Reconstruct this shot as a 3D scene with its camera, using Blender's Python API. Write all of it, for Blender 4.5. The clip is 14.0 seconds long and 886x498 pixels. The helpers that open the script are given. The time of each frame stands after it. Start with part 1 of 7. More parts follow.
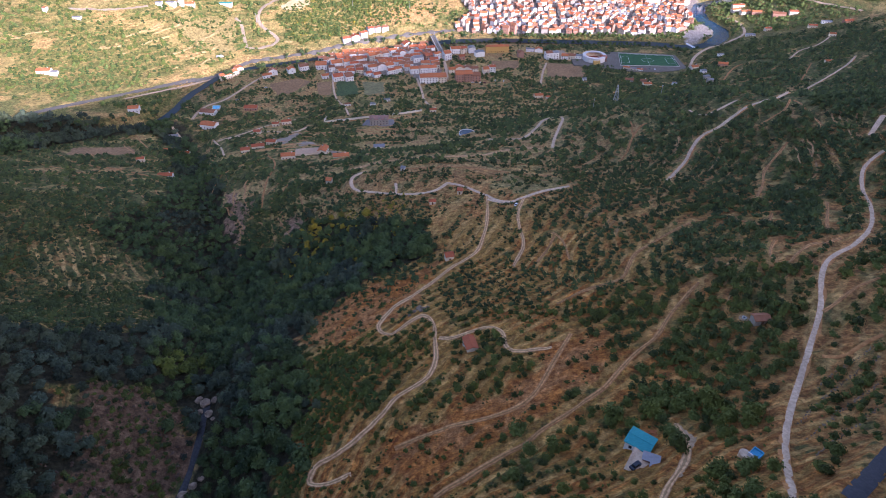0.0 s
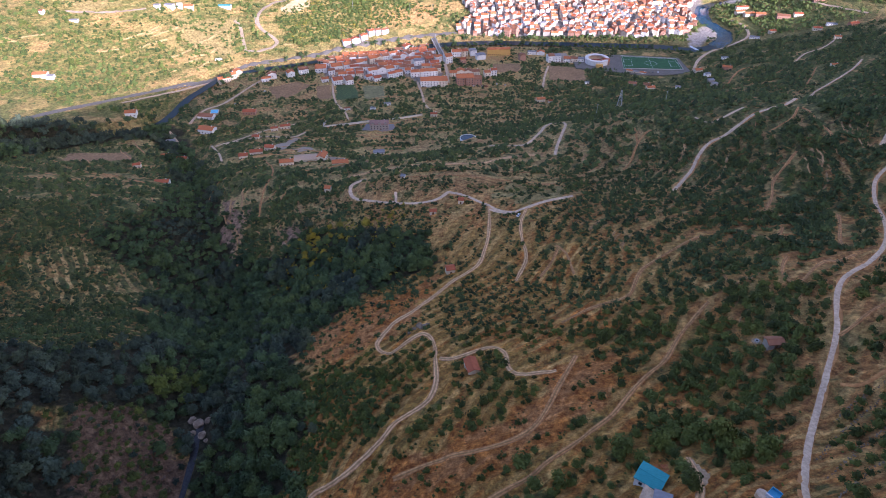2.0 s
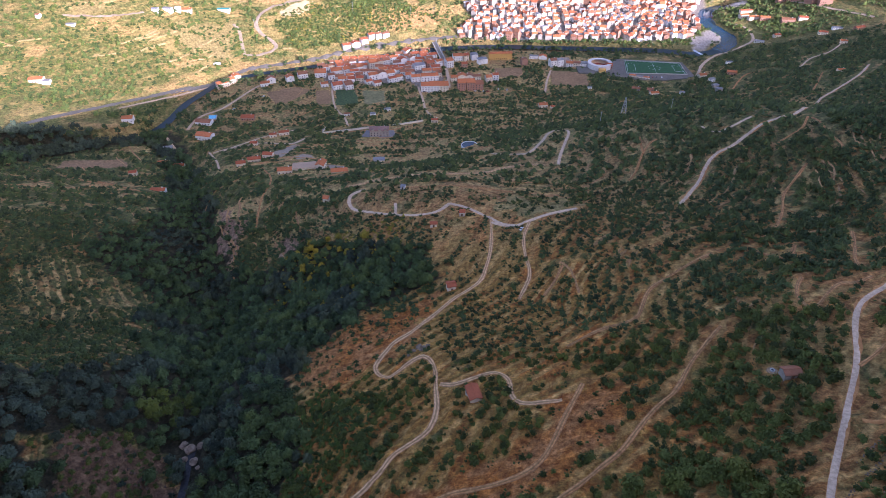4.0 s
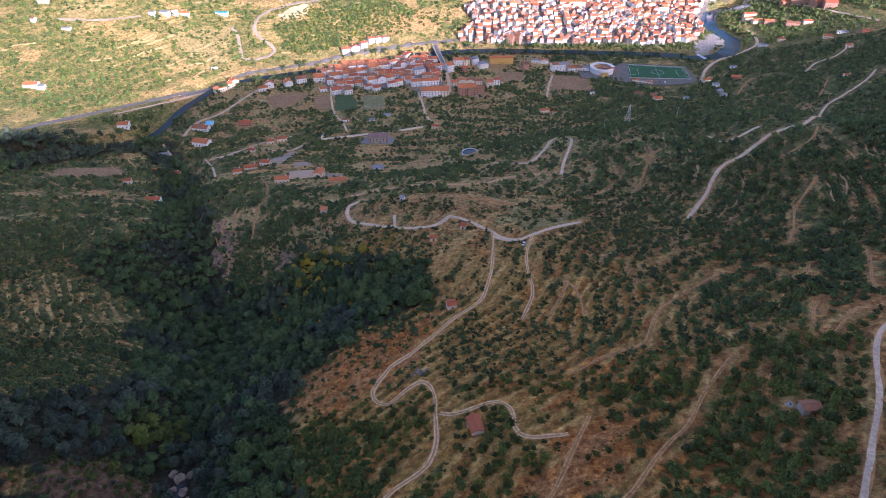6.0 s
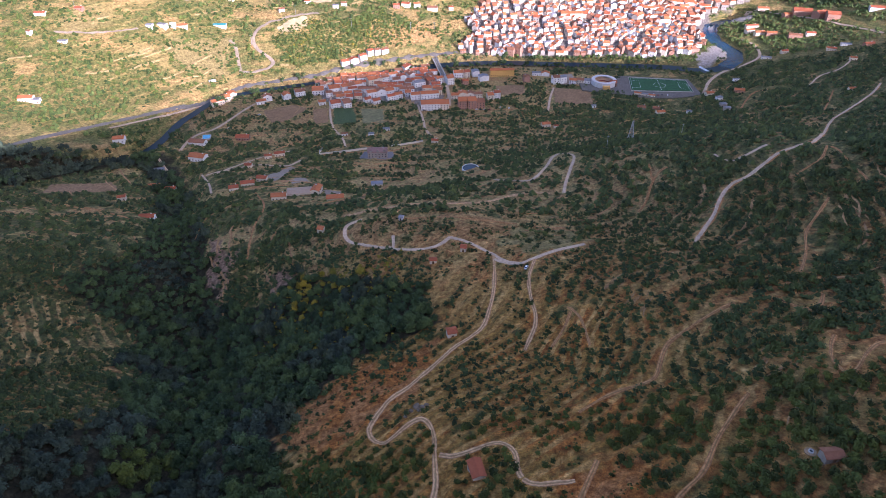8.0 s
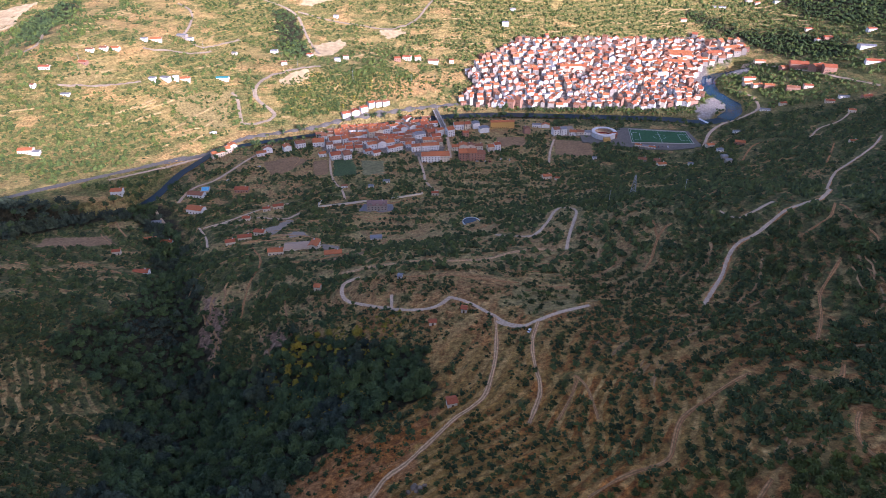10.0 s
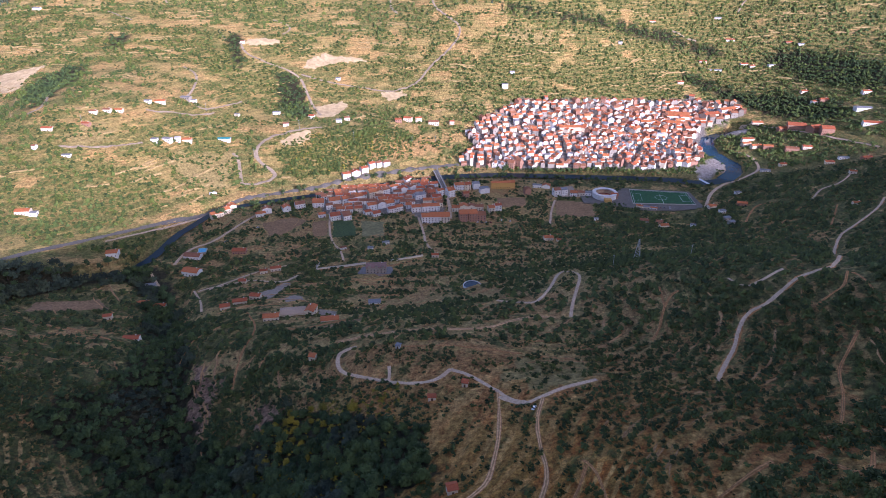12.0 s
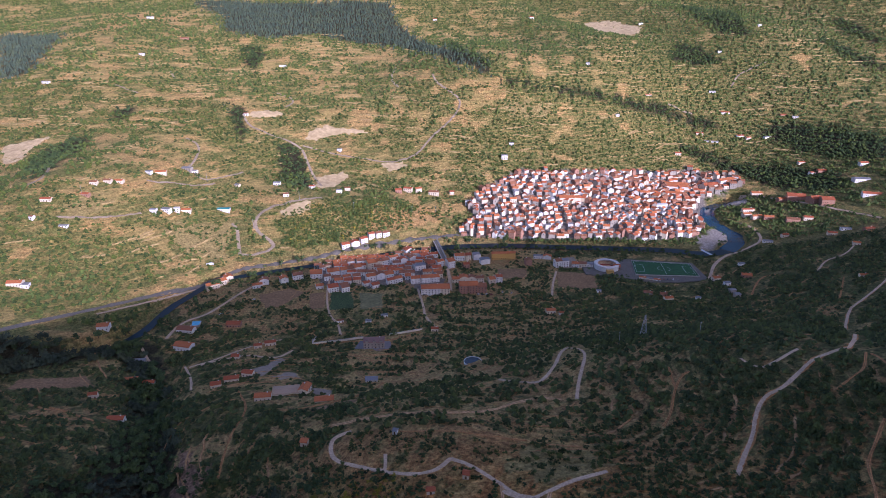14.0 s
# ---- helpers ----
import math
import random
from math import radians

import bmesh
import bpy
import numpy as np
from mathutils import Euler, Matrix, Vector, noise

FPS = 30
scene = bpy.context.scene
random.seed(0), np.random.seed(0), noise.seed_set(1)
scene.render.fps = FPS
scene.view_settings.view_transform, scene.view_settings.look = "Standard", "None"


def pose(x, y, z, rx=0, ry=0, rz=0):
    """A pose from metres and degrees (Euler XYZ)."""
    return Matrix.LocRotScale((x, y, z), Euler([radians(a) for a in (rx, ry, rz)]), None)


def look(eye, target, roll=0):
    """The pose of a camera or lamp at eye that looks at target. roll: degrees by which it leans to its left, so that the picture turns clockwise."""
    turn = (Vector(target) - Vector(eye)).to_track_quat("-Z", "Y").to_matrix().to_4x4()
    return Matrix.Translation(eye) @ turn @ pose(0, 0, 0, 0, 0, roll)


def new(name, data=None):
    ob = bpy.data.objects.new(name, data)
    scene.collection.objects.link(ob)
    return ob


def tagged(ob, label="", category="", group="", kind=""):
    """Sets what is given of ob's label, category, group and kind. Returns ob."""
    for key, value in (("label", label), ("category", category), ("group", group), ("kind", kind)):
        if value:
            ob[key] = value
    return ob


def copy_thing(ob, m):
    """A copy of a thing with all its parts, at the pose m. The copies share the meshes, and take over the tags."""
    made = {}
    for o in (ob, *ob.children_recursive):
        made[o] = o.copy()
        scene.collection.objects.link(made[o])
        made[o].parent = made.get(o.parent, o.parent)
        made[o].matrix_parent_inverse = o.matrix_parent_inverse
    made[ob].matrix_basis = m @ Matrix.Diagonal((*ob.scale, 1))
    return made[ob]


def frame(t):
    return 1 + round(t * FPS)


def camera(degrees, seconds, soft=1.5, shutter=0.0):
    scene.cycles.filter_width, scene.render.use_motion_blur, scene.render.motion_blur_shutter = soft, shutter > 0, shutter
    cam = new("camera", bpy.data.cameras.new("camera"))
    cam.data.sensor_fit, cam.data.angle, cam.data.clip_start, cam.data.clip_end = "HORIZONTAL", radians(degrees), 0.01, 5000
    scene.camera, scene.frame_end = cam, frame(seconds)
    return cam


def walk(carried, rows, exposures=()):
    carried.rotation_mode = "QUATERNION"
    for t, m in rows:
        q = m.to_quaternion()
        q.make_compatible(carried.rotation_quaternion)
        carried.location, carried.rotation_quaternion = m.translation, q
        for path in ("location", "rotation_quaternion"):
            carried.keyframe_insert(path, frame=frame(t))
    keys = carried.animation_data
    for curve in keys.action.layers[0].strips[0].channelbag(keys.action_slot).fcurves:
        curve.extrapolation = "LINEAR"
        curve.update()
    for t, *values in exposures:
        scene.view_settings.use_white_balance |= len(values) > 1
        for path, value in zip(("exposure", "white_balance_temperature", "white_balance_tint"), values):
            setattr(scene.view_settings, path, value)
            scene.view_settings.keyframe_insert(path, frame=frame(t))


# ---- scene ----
cam = camera(70.11, 14.0, soft=0.75)
PATH = [
    (0.0, 0.00, -0.00, 360.00, 53.40, -0.00, -0.00),
    (0.5, 0.06, 3.18, 360.13, 53.38, 0.02, 0.01),
    (1.0, 0.11, 6.41, 360.26, 53.38, 0.04, 0.04),
    (1.5, 0.13, 9.76, 360.43, 53.37, 0.04, 0.06),
    (2.0, 0.13, 13.24, 360.63, 53.37, 0.03, 0.08),
    (2.5, 0.11, 16.82, 360.84, 53.38, 0.03, 0.11),
    (3.0, 0.09, 20.46, 361.05, 53.40, 0.03, 0.13),
    (5.5, 0.17, 39.99, 361.88, 53.42, 0.03, 0.22),
    (6.0, 0.19, 44.03, 362.06, 53.43, 0.03, 0.22),
    (6.5, 0.21, 48.09, 362.26, 53.47, 0.02, 0.22),
    (7.0, 0.26, 52.14, 362.45, 53.58, 0.02, 0.22),
    (7.5, 0.31, 56.24, 362.65, 53.75, 0.02, 0.23),
    (8.0, 0.36, 60.36, 362.86, 54.13, 0.03, 0.24),
    (10.5, 0.98, 81.49, 364.39, 59.40, 0.05, 0.33),
    (11.0, 1.04, 85.77, 364.74, 60.56, 0.04, 0.35),
    (11.5, 1.09, 90.04, 365.09, 61.79, 0.02, 0.37),
    (12.0, 1.11, 94.32, 365.43, 63.13, 0.02, 0.38),
    (12.5, 1.12, 98.62, 365.80, 64.58, 0.02, 0.38),
    (13.0, 1.13, 102.95, 366.17, 66.09, 0.00, 0.39),
    (13.5, 1.12, 107.27, 366.56, 67.59, -0.03, 0.40),
    (14.0, 1.10, 111.60, 366.96, 69.08, -0.05, 0.41),
]
EXPOSURES = [(0, 1.46, 5670, 35), (6.5, 1.43, 5670, 35), (8, 1.33, 5650, 35), (11, 0.94, 5570, 36), (12.5, 0.72, 5480, 37), (14, 0.38, 5430, 38)]
walk(cam, [(t, pose(*row)) for t, *row in PATH], EXPOSURES)

# ---- daylight: a low sun behind the ridge, which shades this side of the river ----
SUN_AZIMUTH, SUN_HEIGHT = (0.60, -0.80), 18.0
world = bpy.data.worlds.new("sky")
scene.world = world
world.use_nodes = True
sky = world.node_tree.nodes.new("ShaderNodeTexSky")
sky.sky_type, sky.sun_disc = "NISHITA", False
sky.sun_elevation, sky.sun_rotation = radians(SUN_HEIGHT), math.atan2(SUN_AZIMUTH[0], SUN_AZIMUTH[1])
sky.air_density, sky.dust_density, sky.ozone_density = 1.0, 1.7, 0.8
background = world.node_tree.nodes["Background"]
background.inputs["Strength"].default_value = 0.14
world.node_tree.links.new(sky.outputs["Color"], background.inputs["Color"])
sun = new("sun", bpy.data.lights.new("sun", "SUN"))
sun.data.energy, sun.data.angle, sun.data.color = 4.1, radians(0.6), (1.0, 0.95, 0.90)
up = math.tan(radians(SUN_HEIGHT))
sun.matrix_world = look((SUN_AZIMUTH[0], SUN_AZIMUTH[1], up), (0, 0, 0))


# ---- materials ----
def material(name, roughness=0.9, metallic=0.0):
    m = bpy.data.materials.new(name)
    m.use_nodes = True
    b = m.node_tree.nodes["Principled BSDF"]
    b.inputs["Roughness"].default_value, b.inputs["Metallic"].default_value = roughness, metallic
    b.inputs["Specular IOR Level"].default_value = 0.25
    return m, m.node_tree.nodes, m.node_tree.links, b


def noise_of(n, l, scale, detail=4.0, rough=0.55, vector=None):
    t = n.new("ShaderNodeTexNoise")
    t.inputs["Scale"].default_value, t.inputs["Detail"].default_value, t.inputs["Roughness"].default_value = scale, detail, rough
    if vector is None:
        vector = n.new("ShaderNodeNewGeometry").outputs["Position"]
    l.new(vector, t.inputs["Vector"])
    return t.outputs["Fac"]


def ramp(n, l, value, low, high, smooth=True):
    r = n.new("ShaderNodeMapRange")
    r.interpolation_type = "SMOOTHSTEP" if smooth else "LINEAR"
    l.new(value, r.inputs["Value"])
    r.inputs["From Min"].default_value, r.inputs["From Max"].default_value = low, high
    return r.outputs["Result"]


def mix(n, l, fac, a, b, blend="MIX"):
    x = n.new("ShaderNodeMix")
    x.data_type, x.blend_type = "RGBA", blend
    if isinstance(fac, (int, float)):
        x.inputs[0].default_value = fac
    else:
        l.new(fac, x.inputs[0])
    for slot, value in ((6, a), (7, b)):
        if isinstance(value, tuple):
            x.inputs[slot].default_value = (*value, 1)
        else:
            l.new(value, x.inputs[slot])
    return x.outputs[2]


def math_of(n, l, op, a, b=0.0):
    x = n.new("ShaderNodeMath")
    x.operation = op
    for i, value in enumerate((a, b)):
        if isinstance(value, (int, float)):
            x.inputs[i].default_value = value
        else:
            l.new(value, x.inputs[i])
    return x.outputs[0]


def bump(n, l, b, height, strength, distance):
    x = n.new("ShaderNodeBump")
    x.inputs["Strength"].default_value, x.inputs["Distance"].default_value = strength, distance
    l.new(height, x.inputs["Height"])
    l.new(x.outputs["Normal"], b.inputs["Normal"])


def attribute(n, name):
    a = n.new("ShaderNodeAttribute")
    a.attribute_name = name
    return a


def ground_material():
    """Red-brown terraced soil with dry grass, green scrub and bare clearings."""
    m, n, l, b = material("terraced_soil", 0.95)
    position = n.new("ShaderNodeNewGeometry").outputs["Position"]
    big, mid = noise_of(n, l, 0.012, 5), noise_of(n, l, 0.06, 6, 0.6)
    fine = ramp(n, l, noise_of(n, l, 0.35, 8, 0.72), 0.32, 0.66)
    tufts = ramp(n, l, noise_of(n, l, 0.9, 5, 0.7), 0.52, 0.66)
    split = n.new("ShaderNodeSeparateXYZ")
    l.new(position, split.inputs[0])
    zone = attribute(n, "golden").outputs["Fac"]

    def terrace_edge(step, wander):
        level = math_of(n, l, "ADD", split.outputs["Z"], math_of(n, l, "MULTIPLY", mid, wander))
        stripe = math_of(n, l, "FRACT", math_of(n, l, "DIVIDE", level, step))
        return math_of(n, l, "MULTIPLY", ramp(n, l, stripe, 0.5, 0.75), ramp(n, l, math_of(n, l, "SUBTRACT", 1.0, stripe), 0.0, 0.12))

    def strata(along, up):
        """Noise drawn out along the contour lines."""
        stretch = n.new("ShaderNodeMapping")
        stretch.inputs["Scale"].default_value = (along, along, up)
        l.new(position, stretch.inputs["Vector"])
        return noise_of(n, l, 1.0, 5, 0.62, stretch.outputs["Vector"])

    far_edge = terrace_edge(6.5, 11.0)
    dry = attribute(n, "dry").outputs["Fac"]
    riser = math_of(n, l, "FRACT", math_of(n, l, "ADD", attribute(n, "level").outputs["Fac"], math_of(n, l, "MULTIPLY", noise_of(n, l, 0.14, 4), 0.5)))
    near_edge = math_of(n, l, "MULTIPLY", ramp(n, l, riser, 0.5, 0.66), math_of(n, l, "SUBTRACT", 1.0, ramp(n, l, riser, 0.86, 0.98)))
    red = attribute(n, "red").outputs["Fac"]
    layers = n.new("ShaderNodeMix")
    l.new(zone, layers.inputs[0])
    l.new(strata(0.06, 0.2), layers.inputs[2])
    l.new(strata(0.02, 0.085), layers.inputs[3])
    layer = layers.outputs[0]
    soil = mix(n, l, red, mix(n, l, fine, (0.19, 0.105, 0.042), (0.60, 0.375, 0.155)), mix(n, l, fine, (0.21, 0.056, 0.011), (0.72, 0.275, 0.058)))
    grass = mix(n, l, red, mix(n, l, fine, (0.19, 0.14, 0.05), (0.60, 0.44, 0.175)), mix(n, l, fine, (0.23, 0.105, 0.022), (0.62, 0.33, 0.076)))
    green = mix(n, l, fine, (0.030, 0.046, 0.014), (0.125, 0.15, 0.045))
    gold = mix(n, l, fine, (0.30, 0.18, 0.058), (0.72, 0.46, 0.18))
    far_grass = mix(n, l, fine, (0.085, 0.095, 0.024), (0.30, 0.275, 0.085))
    streak = strata(0.045, 0.42)
    thick = attribute(n, "thicket").outputs["Fac"]
    thick = ramp(n, l, math_of(n, l, "ADD", math_of(n, l, "MULTIPLY", thick, 0.30), math_of(n, l, "ADD", streak, math_of(n, l, "MULTIPLY", math_of(n, l, "SUBTRACT", layer, 0.5), 0.45))), 0.56, 0.72)
    grassy = ramp(n, l, math_of(n, l, "ADD", math_of(n, l, "MULTIPLY", big, 0.45), math_of(n, l, "MULTIPLY", layer, 0.65)), 0.48, 0.60)
    c = mix(n, l, grassy, soil, grass)
    c = mix(n, l, zone, c, mix(n, l, thick, mix(n, l, math_of(n, l, "MULTIPLY", grassy, 0.55), gold, (0.40, 0.33, 0.11)), far_grass))
    greenish = ramp(n, l, math_of(n, l, "ADD", math_of(n, l, "ADD", math_of(n, l, "MULTIPLY", mid, 0.45), math_of(n, l, "MULTIPLY", layer, 0.55)), attribute(n, "green").outputs["Fac"]), 0.53, 0.62)
    c = mix(n, l, math_of(n, l, "MULTIPLY", math_of(n, l, "MULTIPLY", greenish, math_of(n, l, "SUBTRACT", 1.0, math_of(n, l, "MULTIPLY", zone, 0.7))), 0.85), c, green)
    c = mix(n, l, math_of(n, l, "MULTIPLY", tufts, 0.4), c, green)
    pale = mix(n, l, red, mix(n, l, fine, (0.32, 0.21, 0.08), (0.74, 0.52, 0.22)), mix(n, l, fine, (0.36, 0.18, 0.046), (0.84, 0.50, 0.16)))
    # Green band at each riser's foot: its shade put into the grass colour.
    foot = math_of(n, l, "MULTIPLY", ramp(n, l, riser, 0.22, 0.36), math_of(n, l, "SUBTRACT", 1.0, ramp(n, l, riser, 0.44, 0.54)))
    c = mix(n, l, math_of(n, l, "MULTIPLY", foot, math_of(n, l, "MULTIPLY", math_of(n, l, "MAXIMUM", red, dry), 0.3)), c, green)
    c = mix(n, l, math_of(n, l, "MULTIPLY", near_edge, math_of(n, l, "MULTIPLY", math_of(n, l, "SUBTRACT", 1.0, zone), math_of(n, l, "ADD", math_of(n, l, "MULTIPLY", math_of(n, l, "MAXIMUM", red, math_of(n, l, "MULTIPLY", dry, 0.8)), 0.5), math_of(n, l, "MULTIPLY", ramp(n, l, mid, 0.44, 0.6), 0.42)))), c, pale)
    c = mix(n, l, math_of(n, l, "MULTIPLY", near_edge, math_of(n, l, "MULTIPLY", attribute(n, "ribbed").outputs["Fac"], 0.95)), c, pale)
    c = mix(n, l, math_of(n, l, "MULTIPLY", far_edge, math_of(n, l, "MULTIPLY", zone, 0.35)), c, mix(n, l, ramp(n, l, math_of(n, l, "ADD", mid, math_of(n, l, "MULTIPLY", thick, -0.3)), 0.25, 0.45), gold, green))
    c = mix(n, l, attribute(n, "field").outputs["Fac"], c, mix(n, l, fine, (0.20, 0.165, 0.055), (0.48, 0.36, 0.145)))
    c = mix(n, l, attribute(n, "brush").outputs["Fac"], c, mix(n, l, fine, (0.11, 0.062, 0.034), (0.31, 0.18, 0.10)))
    c = mix(n, l, attribute(n, "bare_red").outputs["Fac"], c, mix(n, l, ramp(n, l, layer, 0.42, 0.6), soil, mix(n, l, fine, (0.26, 0.098, 0.028), (0.68, 0.31, 0.105))))
    c = mix(n, l, math_of(n, l, "MULTIPLY", attribute(n, "bare_far").outputs["Fac"], 0.7), c, mix(n, l, fine, (0.34, 0.18, 0.065), (0.68, 0.41, 0.17)))
    c = mix(n, l, attribute(n, "rocky").outputs["Fac"], c, mix(n, l, fine, (0.15, 0.09, 0.055), (0.46, 0.29, 0.185)))
    # Much darker ground inside the outlines of the woods.
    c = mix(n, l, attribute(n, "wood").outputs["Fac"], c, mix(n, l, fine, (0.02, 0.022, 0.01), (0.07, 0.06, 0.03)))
    c = mix(n, l, attribute(n, "paved").outputs["Fac"], c, mix(n, l, fine, (0.16, 0.14, 0.12), (0.32, 0.28, 0.24)))
    c = mix(n, l, attribute(n, "gravel").outputs["Fac"], c, mix(n, l, fine, (0.34, 0.29, 0.25), (0.54, 0.48, 0.42)))
    grit = ramp(n, l, noise_of(n, l, 1.3, 6, 0.75), 0.36, 0.64)
    clods = ramp(n, l, noise_of(n, l, 0.22, 5, 0.7), 0.36, 0.64)
    c = mix(n, l, 0.8, c, mix(n, l, math_of(n, l, "ADD", math_of(n, l, "MULTIPLY", grit, 0.5), math_of(n, l, "MULTIPLY", clods, 0.5)), (0.52, 0.50, 0.48), (1.5, 1.48, 1.45)), "MULTIPLY")
    l.new(c, b.inputs["Base Color"])
    bump(n, l, b, math_of(n, l, "ADD", fine, math_of(n, l, "MULTIPLY", mid, 1.5)), 1.0, 1.2)
    return m


def speckled(name, dark, light, scale, roughness=0.9, relief_m=0.05, big=0.15, spread=(0.3, 0.7)):
    """A plain surface with grain and larger stains."""
    m, n, l, b = material(name, roughness)
    c = mix(n, l, ramp(n, l, noise_of(n, l, scale, 6, 0.65), *spread), dark, light)
    stain = ramp(n, l, noise_of(n, l, scale * big, 4), 0.35, 0.75)
    c = mix(n, l, math_of(n, l, "MULTIPLY", stain, 0.35), c, tuple(v * 0.6 for v in dark))
    l.new(c, b.inputs["Base Color"])
    bump(n, l, b, noise_of(n, l, scale * 2, 4), 0.5, relief_m)
    return m


def leaves(name, dark, light, scale=0.9):
    """Foliage: each plant has its own tint, and light and dark tufts."""
    m, n, l, b = material(name, 0.75)
    tint = attribute(n, "tint").outputs["Fac"]
    tuft = ramp(n, l, noise_of(n, l, scale, 6, 0.75), 0.36, 0.66)
    c = mix(n, l, math_of(n, l, "ADD", math_of(n, l, "MULTIPLY", tint, 0.6), math_of(n, l, "MULTIPLY", tuft, 0.4)), dark, light)
    warm = ramp(n, l, noise_of(n, l, 0.045, 3), 0.42, 0.62)
    c = mix(n, l, math_of(n, l, "MULTIPLY", warm, 0.45), c, mix(n, l, 1.0, c, (1.35, 1.12, 0.62), "MULTIPLY"))
    l.new(c, b.inputs["Base Color"])
    bump(n, l, b, noise_of(n, l, scale * 2.2, 4, 0.7), 0.8, 0.4)
    return m


def tiled(name, dark, light):
    """Old clay roof tiles, whose courses run down the slope."""
    m, n, l, b = material(name, 0.85)
    coordinates = n.new("ShaderNodeTexCoord").outputs["Object"]
    wave = n.new("ShaderNodeTexWave")
    wave.bands_direction = "X"
    wave.inputs["Scale"].default_value, wave.inputs["Distortion"].default_value = 1.1, 0.6
    l.new(coordinates, wave.inputs["Vector"])
    rnd = n.new("ShaderNodeNewGeometry").outputs["Random Per Island"]
    grain = noise_of(n, l, 0.7, 5, 0.7)
    f = math_of(n, l, "ADD", math_of(n, l, "MULTIPLY", rnd, 0.6), math_of(n, l, "MULTIPLY", ramp(n, l, grain, 0.3, 0.7), 0.4))
    c = mix(n, l, f, dark, light)
    c = mix(n, l, math_of(n, l, "MULTIPLY", wave.outputs["Fac"], 0.25), c, tuple(v * 0.45 for v in dark))
    l.new(c, b.inputs["Base Color"])
    bump(n, l, b, wave.outputs["Fac"], 0.6, 0.1)
    return m


def rendered_wall(name, dark, light):
    """Painted or bare masonry with streaks, a little different on each house."""
    m, n, l, b = material(name, 0.9)
    rnd = n.new("ShaderNodeNewGeometry").outputs["Random Per Island"]
    stain = ramp(n, l, noise_of(n, l, 0.5, 5, 0.65), 0.35, 0.75)
    f = math_of(n, l, "ADD", math_of(n, l, "MULTIPLY", rnd, 0.55), math_of(n, l, "MULTIPLY", stain, 0.45))
    l.new(mix(n, l, f, light, dark), b.inputs["Base Color"])
    bump(n, l, b, noise_of(n, l, 6.0, 3), 0.3, 0.02)
    return m


def rutted(name, dark, light):
    """A dirt track: two worn ruts with grass and loose soil between and beside them."""
    m, n, l, b = material(name, 0.95)
    across = attribute(n, "across").outputs["Fac"]
    grain = noise_of(n, l, 0.6, 6, 0.65)
    c = mix(n, l, ramp(n, l, grain, 0.3, 0.7), dark, light)
    ragged = math_of(n, l, "ADD", across, math_of(n, l, "MULTIPLY", math_of(n, l, "SUBTRACT", noise_of(n, l, 0.45, 5, 0.7), 0.5), 0.9))
    middle = ramp(n, l, math_of(n, l, "SUBTRACT", 0.36, ragged), 0.0, 0.2)
    edge = ramp(n, l, ragged, 0.62, 0.9)
    c = mix(n, l, math_of(n, l, "MULTIPLY", middle, 0.6), c, mix(n, l, grain, (0.10, 0.075, 0.028), (0.26, 0.17, 0.07)))
    c = mix(n, l, math_of(n, l, "MULTIPLY", edge, 0.75), c, mix(n, l, grain, (0.14, 0.065, 0.025), (0.36, 0.20, 0.085)))
    l.new(c, b.inputs["Base Color"])
    bump(n, l, b, math_of(n, l, "ADD", noise_of(n, l, 1.2, 4), math_of(n, l, "MULTIPLY", middle, 0.8)), 0.8, 0.25)
    return m


M = {}
M["ground"] = ground_material()
M["concrete"] = speckled("worn_concrete", (0.46, 0.31, 0.195), (0.70, 0.51, 0.34), 0.8)
M["track"] = rutted("pale_dirt", (0.48, 0.25, 0.115), (0.78, 0.48, 0.24))
M["dirt"] = rutted("brown_dirt", (0.30, 0.125, 0.042), (0.64, 0.32, 0.12))
M["far_concrete"] = speckled("sunlit_concrete", (0.28, 0.215, 0.145), (0.44, 0.345, 0.24), 0.3)
M["clay"] = speckled("orange_clay", (0.34, 0.14, 0.045), (0.56, 0.27, 0.09), 0.5, relief_m=0.2)
M["bank"] = speckled("bank_soil", (0.30, 0.15, 0.058), (0.62, 0.36, 0.16), 0.5, relief_m=0.3)
M["far_bank"] = speckled("ochre_bank", (0.27, 0.185, 0.068), (0.58, 0.41, 0.18), 0.25, relief_m=0.3)
M["asphalt"] = speckled("dark_asphalt", (0.045, 0.045, 0.05), (0.075, 0.073, 0.075), 1.5)
M["asphalt_pale"] = speckled("pale_asphalt", (0.125, 0.11, 0.09), (0.20, 0.18, 0.15), 0.6)
M["wet_rock"] = speckled("wet_rock", (0.012, 0.012, 0.012), (0.05, 0.045, 0.042), 0.8, 0.35, relief_m=0.3)
M["rock"] = speckled("granite", (0.15, 0.105, 0.068), (0.36, 0.27, 0.185), 0.4, relief_m=0.4)
M["gravel"] = speckled("river_gravel", (0.30, 0.27, 0.23), (0.5, 0.46, 0.40), 0.5)
M["orchard"] = leaves("cherry_leaves", (0.013, 0.022, 0.005), (0.135, 0.165, 0.034))
M["wood"] = leaves("oak_leaves", (0.009, 0.024, 0.010), (0.098, 0.15, 0.052), 0.35)
M["valley"] = leaves("dusty_leaves", (0.009, 0.020, 0.007), (0.10, 0.135, 0.040), 0.5)
M["blue_wood"] = leaves("grey_oak_leaves", (0.012, 0.022, 0.016), (0.085, 0.115, 0.070), 0.4)
M["far"] = leaves("olive_leaves", (0.014, 0.032, 0.008), (0.125, 0.17, 0.04), 0.4)
M["pine"] = leaves("pine_needles", (0.028, 0.048, 0.036), (0.10, 0.14, 0.095), 0.3)
